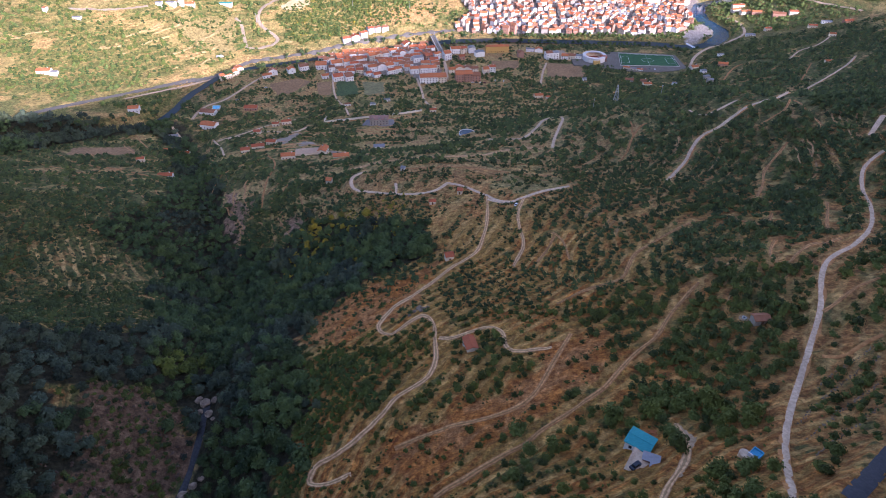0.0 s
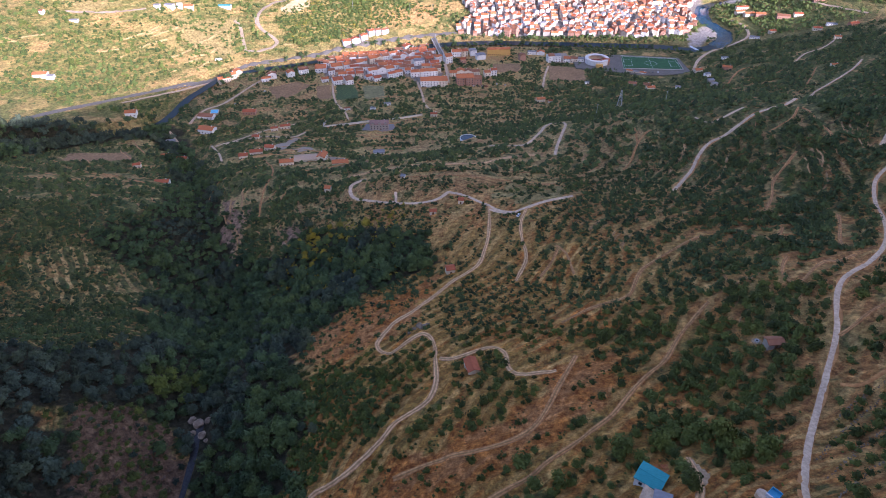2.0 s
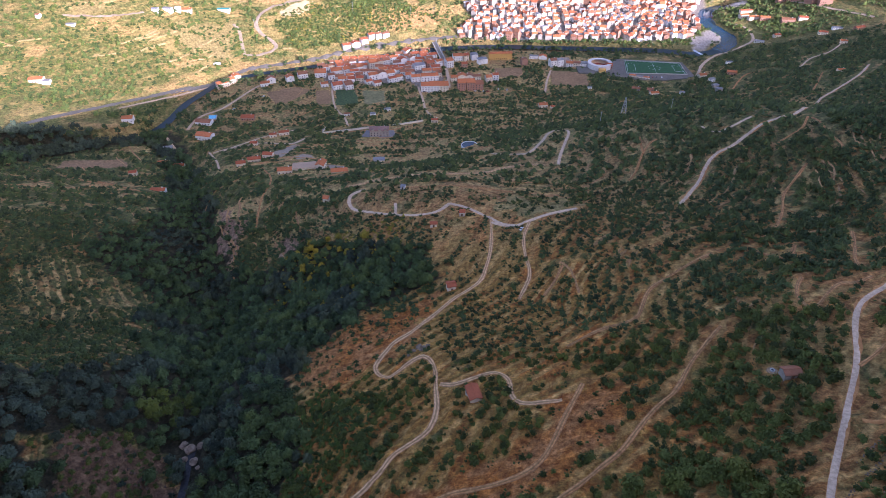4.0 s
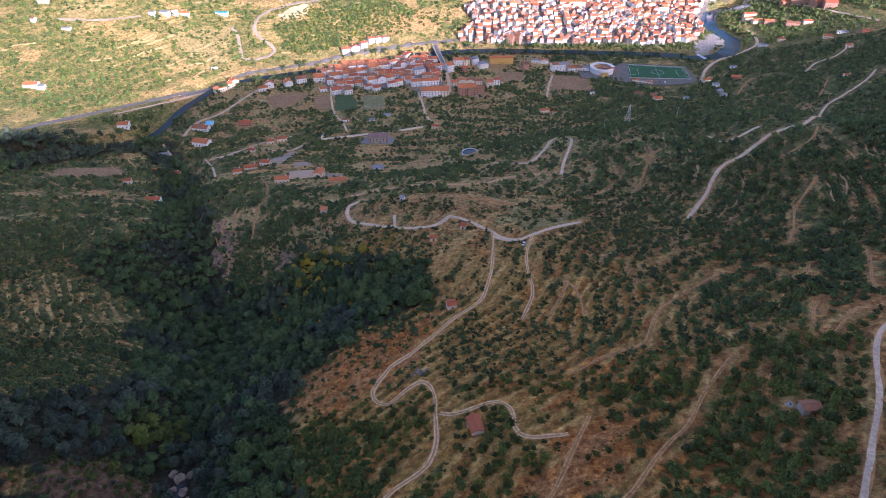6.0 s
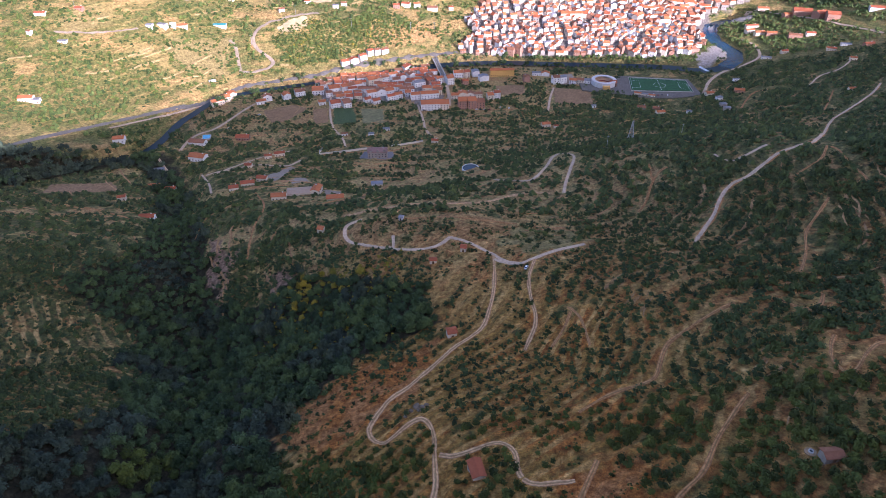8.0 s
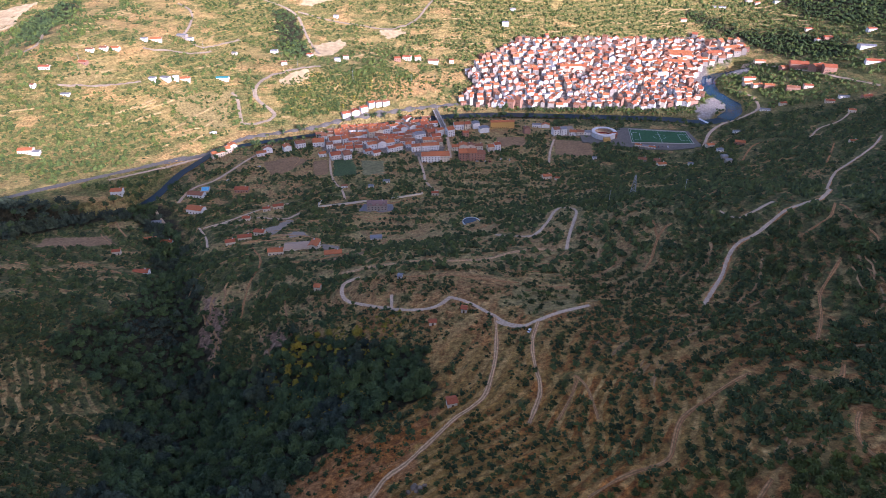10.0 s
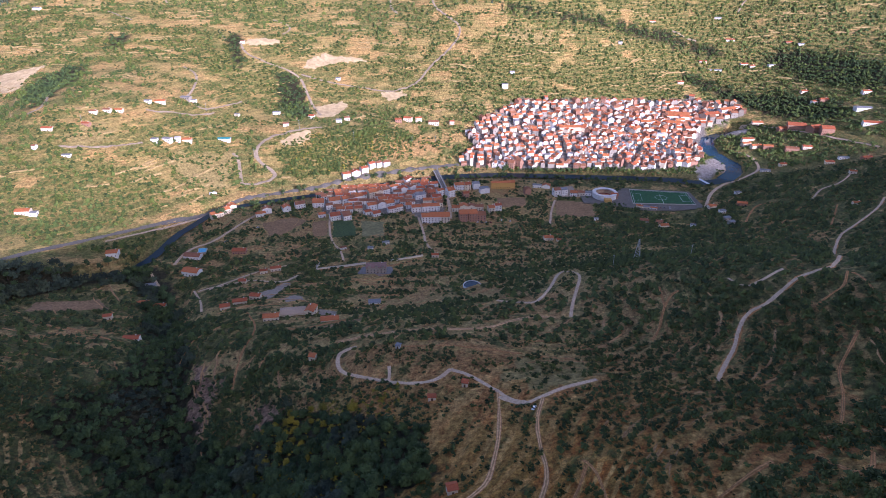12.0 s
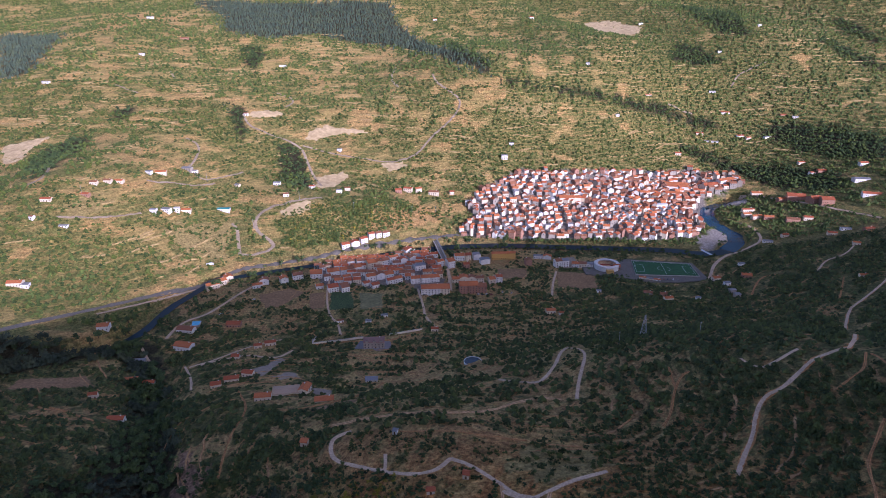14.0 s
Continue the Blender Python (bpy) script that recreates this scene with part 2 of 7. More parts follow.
M["broom"] = leaves("yellow_broom", (0.13, 0.12, 0.02), (0.40, 0.31, 0.03), 0.8)
M["lime"] = leaves("lime_leaves", (0.028, 0.046, 0.011), (0.125, 0.165, 0.035), 0.8)
M["bush"] = leaves("fresh_leaves", (0.016, 0.036, 0.008), (0.115, 0.175, 0.035), 0.8)
M["brush"] = leaves("dry_brush", (0.075, 0.045, 0.032), (0.21, 0.135, 0.095), 0.8)
M["clearing"] = speckled("pale_clearing", (0.40, 0.29, 0.15), (0.64, 0.49, 0.28), 0.12, relief_m=0.2)
M["ploughed"] = speckled("ploughed_soil", (0.19, 0.11, 0.05), (0.37, 0.225, 0.11), 0.35, relief_m=0.2)
M["yard"] = speckled("yard_concrete", (0.26, 0.205, 0.15), (0.38, 0.305, 0.23), 0.4)
M["trodden"] = speckled("trodden_earth", (0.30, 0.19, 0.10), (0.52, 0.35, 0.20), 0.8)
M["crop"] = speckled("green_crop", (0.030, 0.055, 0.022), (0.10, 0.145, 0.05), 0.5, relief_m=0.3)
M["meadow"] = speckled("dry_meadow", (0.13, 0.13, 0.055), (0.30, 0.26, 0.12), 0.3, relief_m=0.2)
M["bark"] = speckled("bark", (0.05, 0.035, 0.025), (0.14, 0.10, 0.07), 6.0)
M["roof_orange"] = tiled("orange_tiles", (0.44, 0.125, 0.045), (0.66, 0.25, 0.10))
M["roof_red"] = tiled("red_tiles", (0.36, 0.09, 0.04), (0.55, 0.175, 0.075))
M["roof_brown"] = tiled("weathered_tiles", (0.24, 0.095, 0.05), (0.44, 0.20, 0.105))
M["roof_grey"] = tiled("grey_sheet", (0.20, 0.20, 0.21), (0.36, 0.35, 0.35))
M["wall_white"] = rendered_wall("whitewash", (0.50, 0.47, 0.43), (0.82, 0.80, 0.77))
M["wall_cream"] = rendered_wall("cream_render", (0.50, 0.41, 0.30), (0.74, 0.64, 0.50))
M["wall_brick"] = rendered_wall("bare_brick", (0.24, 0.12, 0.08), (0.42, 0.24, 0.17))
M["wall_stone"] = rendered_wall("stone", (0.20, 0.17, 0.14), (0.38, 0.34, 0.29))
M["window"] = speckled("dark_glass", (0.02, 0.022, 0.026), (0.05, 0.05, 0.055), 0.5, 0.15)
M["door"] = speckled("brown_timber", (0.08, 0.045, 0.025), (0.18, 0.10, 0.05), 2.0, 0.6)


# ---- the valley ----
def soft(v, w):
    """A ramp that starts smoothly at 0."""
    return w * np.logaddexp(0, v / w)


# Spurs and hollows of the two valley sides: x, y, height, radius
SPURS = [
    (240, 530, 84, 110), (-600, 1020, 48, 120), (-45, 525, 28, 70), (-760, 1320, 39, 180), (680, 720, 52, 180),
    (45, 435, 19, 70), (135, 345, 16, 70), (-780, 1760, 59, 320), (-400, 1440, 37, 180), (-360, 435, 10, 70),
    (80, 1680, 45, 180), (920, 1200, 58, 180), (-1000, 1540, 57, 320), (90, 570, 12, 70), (-530, 1090, 40, 120),
    (-880, 960, 33, 180), (520, 460, 89, 110), (200, 1680, 50, 180), (-180, 615, 9, 70), (560, 1800, 38, 180),
    (360, 390, 44, 70), (920, 840, 47, 180), (-45, 165, 31, 70), (-250, 1140, 32, 60),
]
HOLLOWS = [
    (-110, 110, -161, 110), (135, 120, -38, 70), (-225, 390, -35, 70), (-135, 345, -28, 70), (-250, 740, -14, 110),
    (320, 1320, -10, 180), (45, 300, -16, 70), (-45, 615, -14, 70), (135, 480, -26, 70), (-315, 255, -46, 70),
    (560, 1440, -61, 180), (100, 810, -9, 110), (-320, 950, -12, 110), (-315, 615, -10, 70), (30, 1090, -10, 110),
    (45, 120, -13, 70), (-270, 165, 49, 70), (-360, 120, -43, 70), (-110, 1165, 26, 60), (1350, 1900, 130, 420), (-500, 1260, 26, 150),
]
GULLY = [(-95, 120), (-125, 185), (-136, 232), (-140, 290), (-160, 345), (-185, 400), (-215, 470), (-255, 560), (-285, 640), (-320, 720)]


def line_distance(x, y, line):
    """How far each place lies from a broken line in plan."""
    best = np.full(np.shape(x), 1e9)
    for (ax, ay), (bx, by) in zip(line, line[1:]):
        dx, dy = bx - ax, by - ay
        s = np.clip(((x - ax) * dx + (y - ay) * dy) / (dx * dx + dy * dy), 0, 1)
        best = np.minimum(best, np.hypot(x - ax - s * dx, y - ay - s * dy))
    return best


def relief(x, y):
    """The smooth shape of the valley."""
    z = 0.52 * soft(430 - y, 60) + 0.13 * soft(880 - y, 70) + 0.10 * soft(y - 1060, 50) + 0.24 * soft(y - 1250, 80)
    for hx, hy, h, r in SPURS + HOLLOWS:
        z = z + h * np.exp(-((x - hx) ** 2 + (y - hy) ** 2) / (2 * r * r))
    folds = 13 * np.sin((x + 0.35 * y) / 68 + 1.2 * np.sin(y / 170)) * np.clip((y - 1500) / 300, 0, 1) * np.clip((x + 100) / 300, 0.25, 1)
    return z + folds - 15 * np.exp(-(line_distance(x, y, GULLY) / 22) ** 2)


RIVER = [
    (576, 1334), (544, 1324), (511, 1300), (493, 1253), (485, 1206), (495, 1172), (499, 1142), (485, 1103), (450, 1064), (406, 1053), (367, 1072), (286, 1078),
    (195, 1084), (103, 1091), (56, 1090), (0, 1082), (-55, 1064), (-124, 1035), (-198, 1003), (-245, 983), (-283, 968), (-319, 948), (-341, 920), (-351, 884),
    (-362, 855), (-365, 786), (-390, 739), (-434, 700), (-484, 683), (-516, 671),
]


def part(name, bm, mat, parent, label=""):
    """A bmesh as one mesh under a thing or part."""
    me = bpy.data.meshes.new(name)
    bm.to_mesh(me)
    bm.free()
    return part_of(name, me, mat, parent, label)


def part_of(name, me, mat, parent, label=""):
    if mat is not None and not me.materials:
        me.materials.append(mat)
    ob = new(name, me)
    if parent is not None:
        ob.parent = parent
    return tagged(ob, label)


def mesh_of(name, verts, faces, mat=None, smooth=False):
    """A mesh from numpy arrays of corners and of equal-sided faces."""
    verts, faces = np.asarray(verts, np.float32), np.asarray(faces, np.int32)
    me = bpy.data.meshes.new(name)
    k = faces.shape[1]
    me.vertices.add(len(verts))
    me.vertices.foreach_set("co", verts.ravel())
    me.loops.add(faces.size)
    me.loops.foreach_set("vertex_index", faces.ravel())
    me.polygons.add(len(faces))
    me.polygons.foreach_set("loop_start", np.arange(0, faces.size, k, dtype=np.int32))
    me.polygons.foreach_set("use_smooth", np.full(len(faces), smooth))
    me.update(calc_edges=True)
    if mat is not None:
        me.materials.append(mat)
    return me


def point_values(me, name, values):
    a = me.attributes.new(name, "FLOAT", "POINT")
    a.data.foreach_set("value", np.asarray(values, np.float32).ravel())


def inside(x, y, polygon):
    """Which places lie in a polygon in plan."""
    hit = np.zeros(np.shape(x), bool)
    for (ax, ay), (bx, by) in zip(polygon, polygon[1:] + polygon[:1]):
        if ay != by:
            hit ^= ((ay > y) != (by > y)) & (x < (bx - ax) * (y - ay) / (by - ay) + ax)
    return hit


def waves(x, y, size, seed):
    """Smooth random waves of about that size, between 0 and 1."""
    g = np.random.default_rng(seed)
    v = 0
    for i in range(7):
        a, f = g.uniform(0, 2 * np.pi), 2 * np.pi / size * g.uniform(0.6, 1.7)
        v = v + np.sin((x * np.cos(a) + y * np.sin(a)) * f + g.uniform(0, 6.3))
    return 0.5 + v / 7


CREST = [(-2000, 0, 200), (-700, -20, 260), (-300, -60, 310), (130, -120, 376), (510, -120, 439), (930, -140, 504), (1360, -170, 522), (1680, -240, 585), (2100, -300, 650), (2600, -350, 700)]


def ridge(x, y):
    """The valley, and behind it the mountain whose crest shades it."""
    cx, cy, cz = (np.array(v, float) for v in zip(*CREST))
    yc, zc = np.interp(x, cx, cy), np.interp(x, cx, cz)
    z = np.maximum(relief(x, yc + np.abs(y - yc)), 0)
    return z + np.maximum(zc - np.maximum(relief(x, yc), 0), -160) * np.exp(-((y - yc) / 170.0) ** 2) * np.clip((60 - y) / 60, 0, 1)


def steps(a, b, size, grow=0.0, limit=40.0):
    out = [a]
    while abs(out[-1] - b) > size:
        out.append(out[-1] + math.copysign(size, b - a))
        size = min(size * (1 + grow), limit)
    return out[1:] if out else []


def make_axes():
    xs = [0.0] + steps(0, 260, 2.3) + steps(260, 2600, 2.6, 0.03, 40)
    xs = sorted({-v for v in xs} | set(xs))
    ys = [90.0] + steps(90, 450, 2.3) + steps(450, 3200, 2.6, 0.012, 30) + steps(90, -1500, 3, 0.1, 60)
    return np.array(xs), np.array(sorted(set(ys)))


# Old vineyards whose terraces run straight: outline, heading in degrees, width of a terrace
VINEYARDS = [
    ([(44, 290), (66, 330), (100, 328), (122, 290), (142, 262), (136, 236), (108, 236), (84, 252), (58, 272)], 68, 6.4),
    ([(-315, 385), (-303, 408), (-274, 412), (-238, 364), (-236, 350), (-255, 326), (-270, 324)], -57, 7.0),
]


def in_vineyard(x, y):
    wx, wy = (waves(x, y, 30, 6) - 0.5) * 10, (waves(x, y, 30, 7) - 0.5) * 10
    return [inside(x + wx, y + wy, outline) for outline, _, _ in VINEYARDS]


def terrace_level(x, y, z):
    """Counts the terraces up the slope: low steps on this side, taller ones on the far side."""
    tall = np.where(y > 1000, 7.5, 3.2)
    level = (z + tall * 1.6 * waves(x, y, 90, 3)) / tall
    for hit, (_, heading, width) in zip(in_vineyard(x, y), VINEYARDS):
        a = radians(heading)
        straight = (x * math.sin(a) - y * math.cos(a)) / width + 0.9 * waves(x, y, 60, 9)
        level = np.where(hit, straight, level)
    return level


GX, GY = make_axes()
XX, YY = np.meshgrid(GX, GY)
ZZ = ridge(XX, YY)
# terraces and small unevenness
SLOPE = np.hypot(*np.gradient(ZZ, GY, GX))
LEVEL = terrace_level(XX, YY, ZZ)
FRACTION = LEVEL - np.floor(LEVEL)
RISER = np.clip((FRACTION - 0.55) / 0.35, 0, 1)
TERRACED = np.clip((SLOPE - 0.12) / 0.15, 0, 1) * np.clip(1.25 - SLOPE, 0, 1) * np.clip((waves(XX, YY, 160, 8) - 0.32) / 0.2, 0, 1)
TERRACED = np.where(np.any(in_vineyard(XX, YY), axis=0), 0.9, TERRACED)
ZZ = ZZ + TERRACED * (RISER - FRACTION) * np.where(YY > 1000, 4.0, 3.2) * 0.75 + (waves(XX, YY, 23, 5) - 0.5) * 1.2 * np.clip(SLOPE * 4, 0, 1)
RIVER_GAP = line_distance(XX, YY, RIVER)
BANK = np.clip((RIVER_GAP - 11) / 12, 0, 1)
ZZ = np.where(RIVER_GAP < 30, ZZ * BANK - 2.6 * (1 - BANK), ZZ)


def ground_at(x, y):
    """The height of the ground sheet."""
    x, y = np.asarray(x, float), np.asarray(y, float)
    i, j = np.clip(np.searchsorted(GX, x) - 1, 0, len(GX) - 2), np.clip(np.searchsorted(GY, y) - 1, 0, len(GY) - 2)
    u, v = np.clip((x - GX[i]) / (GX[i + 1] - GX[i]), 0, 1), np.clip((y - GY[j]) / (GY[j + 1] - GY[j]), 0, 1)
    return (ZZ[j, i] * (1 - u) + ZZ[j, i + 1] * u) * (1 - v) + (ZZ[j + 1, i] * (1 - u) + ZZ[j + 1, i + 1] * u) * v


def smooth_line(points, spacing):
    """A rounded line through the points, evenly spaced."""
    p = np.array(points, float)
    for _ in range(2):
        q = np.empty((2 * len(p) - 2, 2))
        q[0::2], q[1::2] = p[:-1] * 0.75 + p[1:] * 0.25, p[:-1] * 0.25 + p[1:] * 0.75
        p = np.vstack([p[:1], q, p[-1:]])
    d = np.r_[0, np.cumsum(np.hypot(*np.diff(p, axis=0).T))]
    s = np.linspace(0, d[-1], max(3, int(d[-1] / spacing)))
    return np.stack([np.interp(s, d, p[:, 0]), np.interp(s, d, p[:, 1])], 1)


LANES = []


def lane(name, width, kind, points):
    """A road along a line; the ground is cut and filled to carry it."""
    global ZZ
    line = smooth_line(points, 2.0)
    h = ground_at(line[:, 0], line[:, 1])
    kernel = np.ones(7) / 7
    h = np.convolve(np.pad(h, 3, mode="edge"), kernel, "valid")
    LANES.append((name, width, kind, line))
    reach = width / 2 + 4.5
    best, level = np.full(ZZ.shape, 1e9), np.zeros(ZZ.shape)
    for (x, y), z in zip(line, h):
        i0, i1 = np.searchsorted(GX, (x - reach, x + reach))
        j0, j1 = np.searchsorted(GY, (y - reach, y + reach))
        d = np.hypot(XX[j0:j1, i0:i1] - x, YY[j0:j1, i0:i1] - y)
        near = d < best[j0:j1, i0:i1]
        best[j0:j1, i0:i1] = np.where(near, d, best[j0:j1, i0:i1])
        level[j0:j1, i0:i1] = np.where(near, z, level[j0:j1, i0:i1])
    w = np.clip((reach - best) / 3.0, 0, 1)
    ZZ = ZZ * (1 - w) + level * w


# Level ground for the sports field
SPORTS_PAD = [(202, 1015), (282, 1027), (379, 1013), (388, 948), (330, 912), (290, 912), (258, 938), (202, 958)]
ZZ = np.where(inside(XX, YY, SPORTS_PAD), np.minimum(ZZ, 1.0), ZZ)

# Lanes, roads and tracks in plan
lane("concrete_lane", 2.3, "concrete", [(90, 92), (95, 101), (102, 114), (107, 123), (113, 132), (121, 144), (130, 156), (140, 171), (150, 185), (158, 198), (164, 210), (172, 224),
        (180, 234), (191, 242), (203, 250), (220, 267), (236, 288), (248, 310), (254, 326), (260, 341), (268, 354), (276, 362), (288, 369)])
lane("asphalt_road", 4.6, "asphalt", [(100, 88), (108, 94), (117, 101), (126, 108)])
lane("upper_lane", 3.1, "concrete", [(289, 389), (296, 397), (308, 410)])
lane("hill_lane", 2.7, "concrete", [(158, 387), (172, 409), (186, 428), (198, 451), (208, 464), (222, 468), (232, 474), (250, 488), (264, 492), (288, 499), (454, 760), (487, 785),
        (518, 811), (550, 838), (580, 874)])
lane("spur_track", 2.3, "concrete", [(214, 512), (218, 497), (224, 494), (236, 499), (250, 506)])
lane("branch_track", 2.0, "dirt", [(284, 482), (286, 477), (278, 448), (277, 438), (277, 425), (275, 420), (268, 420)])
lane("faint_track", 1.7, "dirt", [(282, 484), (269, 464), (259, 459), (243, 449)])
lane("winding_lane", 2.8, "concrete", [(49, 389), (40, 393), (33, 403), (26, 414), (16, 425), (11, 430), (4, 435)])
lane("loop_lane", 3.1, "concrete", [(4, 435), (-2, 428), (-11, 424), (-24, 427), (-43, 437), (-63, 449), (-74, 458), (-79, 468), (-80, 481), (-74, 485), (-67, 487)])
lane("loop_spur", 2.3, "concrete", [(-38, 434), (-38, 442), (-39, 451)])
lane("winding_track", 2.5, "track", [(33, 402), (32, 378), (30, 358), (26, 341), (22, 326), (15, 318), (6, 312), (-1, 303), (-10, 291), (-18, 278), (-27, 271), (-31, 261),
        (-34, 252), (-35, 246), (-32, 239), (-27, 235), (-22, 239), (-16, 246), (-10, 249), (-6, 243), (-4, 233), (-4, 221), (-3, 206), (-4, 198),
        (-7, 191), (-15, 185), (-21, 181), (-25, 174), (-32, 167), (-38, 162), (-45, 158), (-52, 156), (-54, 151), (-54, 147), (-50, 145), (-44, 144),
        (-36, 146)])
lane("hut_track", 2.3, "track", [(-2, 222), (4, 220), (13, 222), (21, 225), (26, 223), (29, 216), (28, 208), (30, 201), (35, 198), (43, 198), (48, 198)])
lane("bare_track", 2.2, "dirt", [(58, 207), (49, 191), (42, 177), (35, 165), (25, 159), (14, 157), (1, 157), (-10, 155), (-19, 152)])
lane("orchard_track", 1.9, "dirt", [(122, 232), (116, 226), (107, 216), (101, 209), (92, 195), (82, 188), (73, 178), (64, 167), (56, 161), (48, 154), (36, 146), (30, 140),
        (23, 137), (13, 132), (7, 128), (1, 125), (-3, 122)])
lane("contour_track", 1.8, "dirt", [(145, 301), (133, 295), (122, 288), (112, 282), (104, 275), (98, 263), (93, 252), (85, 249), (77, 248), (65, 242), (57, 237)])
lane("winding_end", 2.7, "concrete", [(33, 397), (42, 390), (49, 388), (57, 392), (71, 400), (95, 410)])
lane("fork_track_a", 1.8, "dirt", [(69, 328), (73, 323), (74, 312), (73, 289)])
lane("fork_track_b", 1.6, "dirt", [(70, 324), (64, 310), (55, 294)])
lane("short_track", 2.2, "track", [(59, 392), (52, 370), (51, 349), (52, 324), (47, 310), (42, 297)])
lane("curved_track", 1.8, "dirt", [(200, 258), (190, 253), (184, 255), (174, 247), (164, 236), (159, 236), (159, 245), (166, 257), (171, 263)])
lane("bank_track", 1.6, "dirt", [(156, 193), (166, 199), (177, 207), (191, 212)])
lane("orange_track", 1.6, "clay", [(142, 166), (148, 164), (155, 167), (161, 170), (166, 172)])
lane("yard_track", 2.3, "track", [(81, 140), (81, 132), (79, 124), (73, 115), (66, 107), (62, 101)])
lane("gully_track", 2.0, "dirt", [(147, 467), (156, 479), (165, 501), (174, 516), (182, 520)])
lane("gully_spur", 1.7, "dirt", [(167, 505), (171, 532)])
lane("hairpin_lane", 2.8, "concrete", [(46, 577), (74, 552), (84, 566), (96, 590), (115, 656), (125, 646), (125, 604), (114, 568), (105, 540), (100, 519)])
lane("terrace_track", 2.9, "track", [(-84, 501), (-68, 502), (-47, 500), (-22, 500), (8, 494), (33, 500), (49, 515), (71, 525), (89, 520)])
lane("slope_track", 1.8, "dirt", [(250, 414), (236, 398), (224, 385), (216, 372), (207, 352), (190, 327)])
lane("scarp_track", 1.8, "dirt", [(-190, 604), (-169, 567), (-167, 542), (-168, 523), (-165, 494), (-161, 470)])
lane("stream_lane", 3.1, "concrete", [(-347, 741), (-334, 725), (-311, 698), (-298, 683)])
lane("house_lane", 3.1, "concrete", [(-274, 694), (-246, 706), (-221, 720), (-181, 698), (-169, 723)])
lane("riverside_lane", 3.9, "concrete", [(-328, 764), (-329, 788), (-326, 816), (-307, 830), (-295, 860), (-281, 902), (-269, 924)])
lane("bank_lane", 2.3, "concrete", [(-280, 698), (-259, 664), (-244, 627)])
lane("valley_road", 9.0, "asphalt_pale", [(-522, 728), (-493, 761), (-466, 786), (-430, 825), (-393, 868), (-364, 903), (-334, 945), (-307, 980), (-258, 1000), (-206, 1020), (-172, 1039), (-136, 1056),
        (-90, 1074), (-43, 1096), (-14, 1111), (21, 1127)])
lane("junction_road", 5.0, "far_concrete", [(-316, 1010), (-326, 1037), (-335, 1067), (-347, 1077)])
lane("climbing_road", 6.0, "far_concrete", [(-313, 1010), (-281, 1023), (-269, 1038), (-280, 1051), (-298, 1061), (-311, 1078), (-311, 1096), (-301, 1115), (-275, 1127), (-249, 1137), (-215, 1160)])
lane("bridge_street", 4.7, "concrete", [(-5, 1036), (0, 1001), (5, 958), (6, 909)])
lane("field_lane", 2.7, "concrete", [(-172, 979), (-163, 891), (-149, 831), (-132, 801), (-123, 766)])
lane("village_lane", 3.1, "concrete", [(-39, 913), (-29, 854), (-27, 823), (-11, 784)])
lane("terrace_lane", 2.7, "dirt", [(-150, 740), (-104, 747), (-68, 745), (-29, 772)])
lane("pitch_lane", 3.1, "concrete", [(144, 891), (152, 936), (164, 979)])
lane("promenade", 4.7, "concrete", [(527, 1191), (536, 1154), (522, 1093), (491, 1065), (443, 1036), (407, 1000), (375, 941)])
lane("east_track", 2.4, "dirt", [(479, 922), (459, 927), (436, 919), (410, 881), (392, 850)])
lane("east_lane", 2.7, "concrete", [(513, 919), (546, 960), (568, 970), (590, 981), (626, 1020)])
lane("vineyard_lane", 2.0, "dirt", [(524, 879), (497, 838), (472, 801)])
lane("far_lane", 5.0, "far_concrete", [(-418, 1417), (-398, 1380), (-362, 1369), (-316, 1360), (-286, 1349), (-267, 1303), (-249, 1264), (-227, 1224)])
lane("far_winding_lane", 4.5, "far_concrete", [(-287, 1357), (-226, 1353), (-159, 1356), (-124, 1344), (-64, 1373), (-36, 1431), (-1, 1471), (26, 1509), (30, 1542), (-1, 1576), (-28, 1616), (-35, 1657)])
lane("upper_track_a", 4.0, "far_concrete", [(-630, 1592), (-602, 1547)])
lane("upper_track_b", 4.0, "far_concrete", [(-380, 1549), (-347, 1541), (-335, 1515), (-347, 1486)])
lane("upper_track_c", 4.0, "far_concrete", [(-705, 1486), (-673, 1468), (-644, 1453)])
lane("upper_track_d", 4.0, "far_concrete", [(-466, 1445), (-447, 1417)])
lane("upper_track_e", 5.0, "far_concrete", [(-128, 1738), (-137, 1670), (-113, 1620)])
lane("village_top_lane", 4.0, "far_concrete", [(-483, 1098), (-471, 1100), (-456, 1120), (-423, 1137), (-399, 1165)])
lane("orchard_lane", 4.0, "far_concrete", [(-442, 1182), (-420, 1158), (-390, 1198), (-368, 1225)])
lane("east_slope_lane", 4.0, "far_concrete", [(516, 1622), (551, 1604), (569, 1597)])
lane("east_slope_track", 4.0, "far_concrete", [(681, 1667), (705, 1702), (766, 1720), (790, 1730)])
lane("railway_road", 5.5, "concrete", [(590, 1342), (629, 1282), (662, 1226), (688, 1151), (711, 1099)])
lane("field_track", 4.0, "far_concrete", [(-557, 966), (-503, 984), (-463, 1023)])
lane("ridge_track", 4.0, "far_concrete", [(-487, 1284), (-456, 1270), (-447, 1213), (-449, 1176)])
lane("vineyard_track", 2.6, "concrete", [(-264, 692), (-243, 720), (-225, 742), (-203, 757), (-186, 762)])
lane("west_track", 2.2, "dirt", [(-361, 591), (-337, 584), (-303, 564), (-290, 560)])
lane("spring_track", 2.0, "dirt", [(-31, 473), (8, 467), (31, 458), (54, 456)])
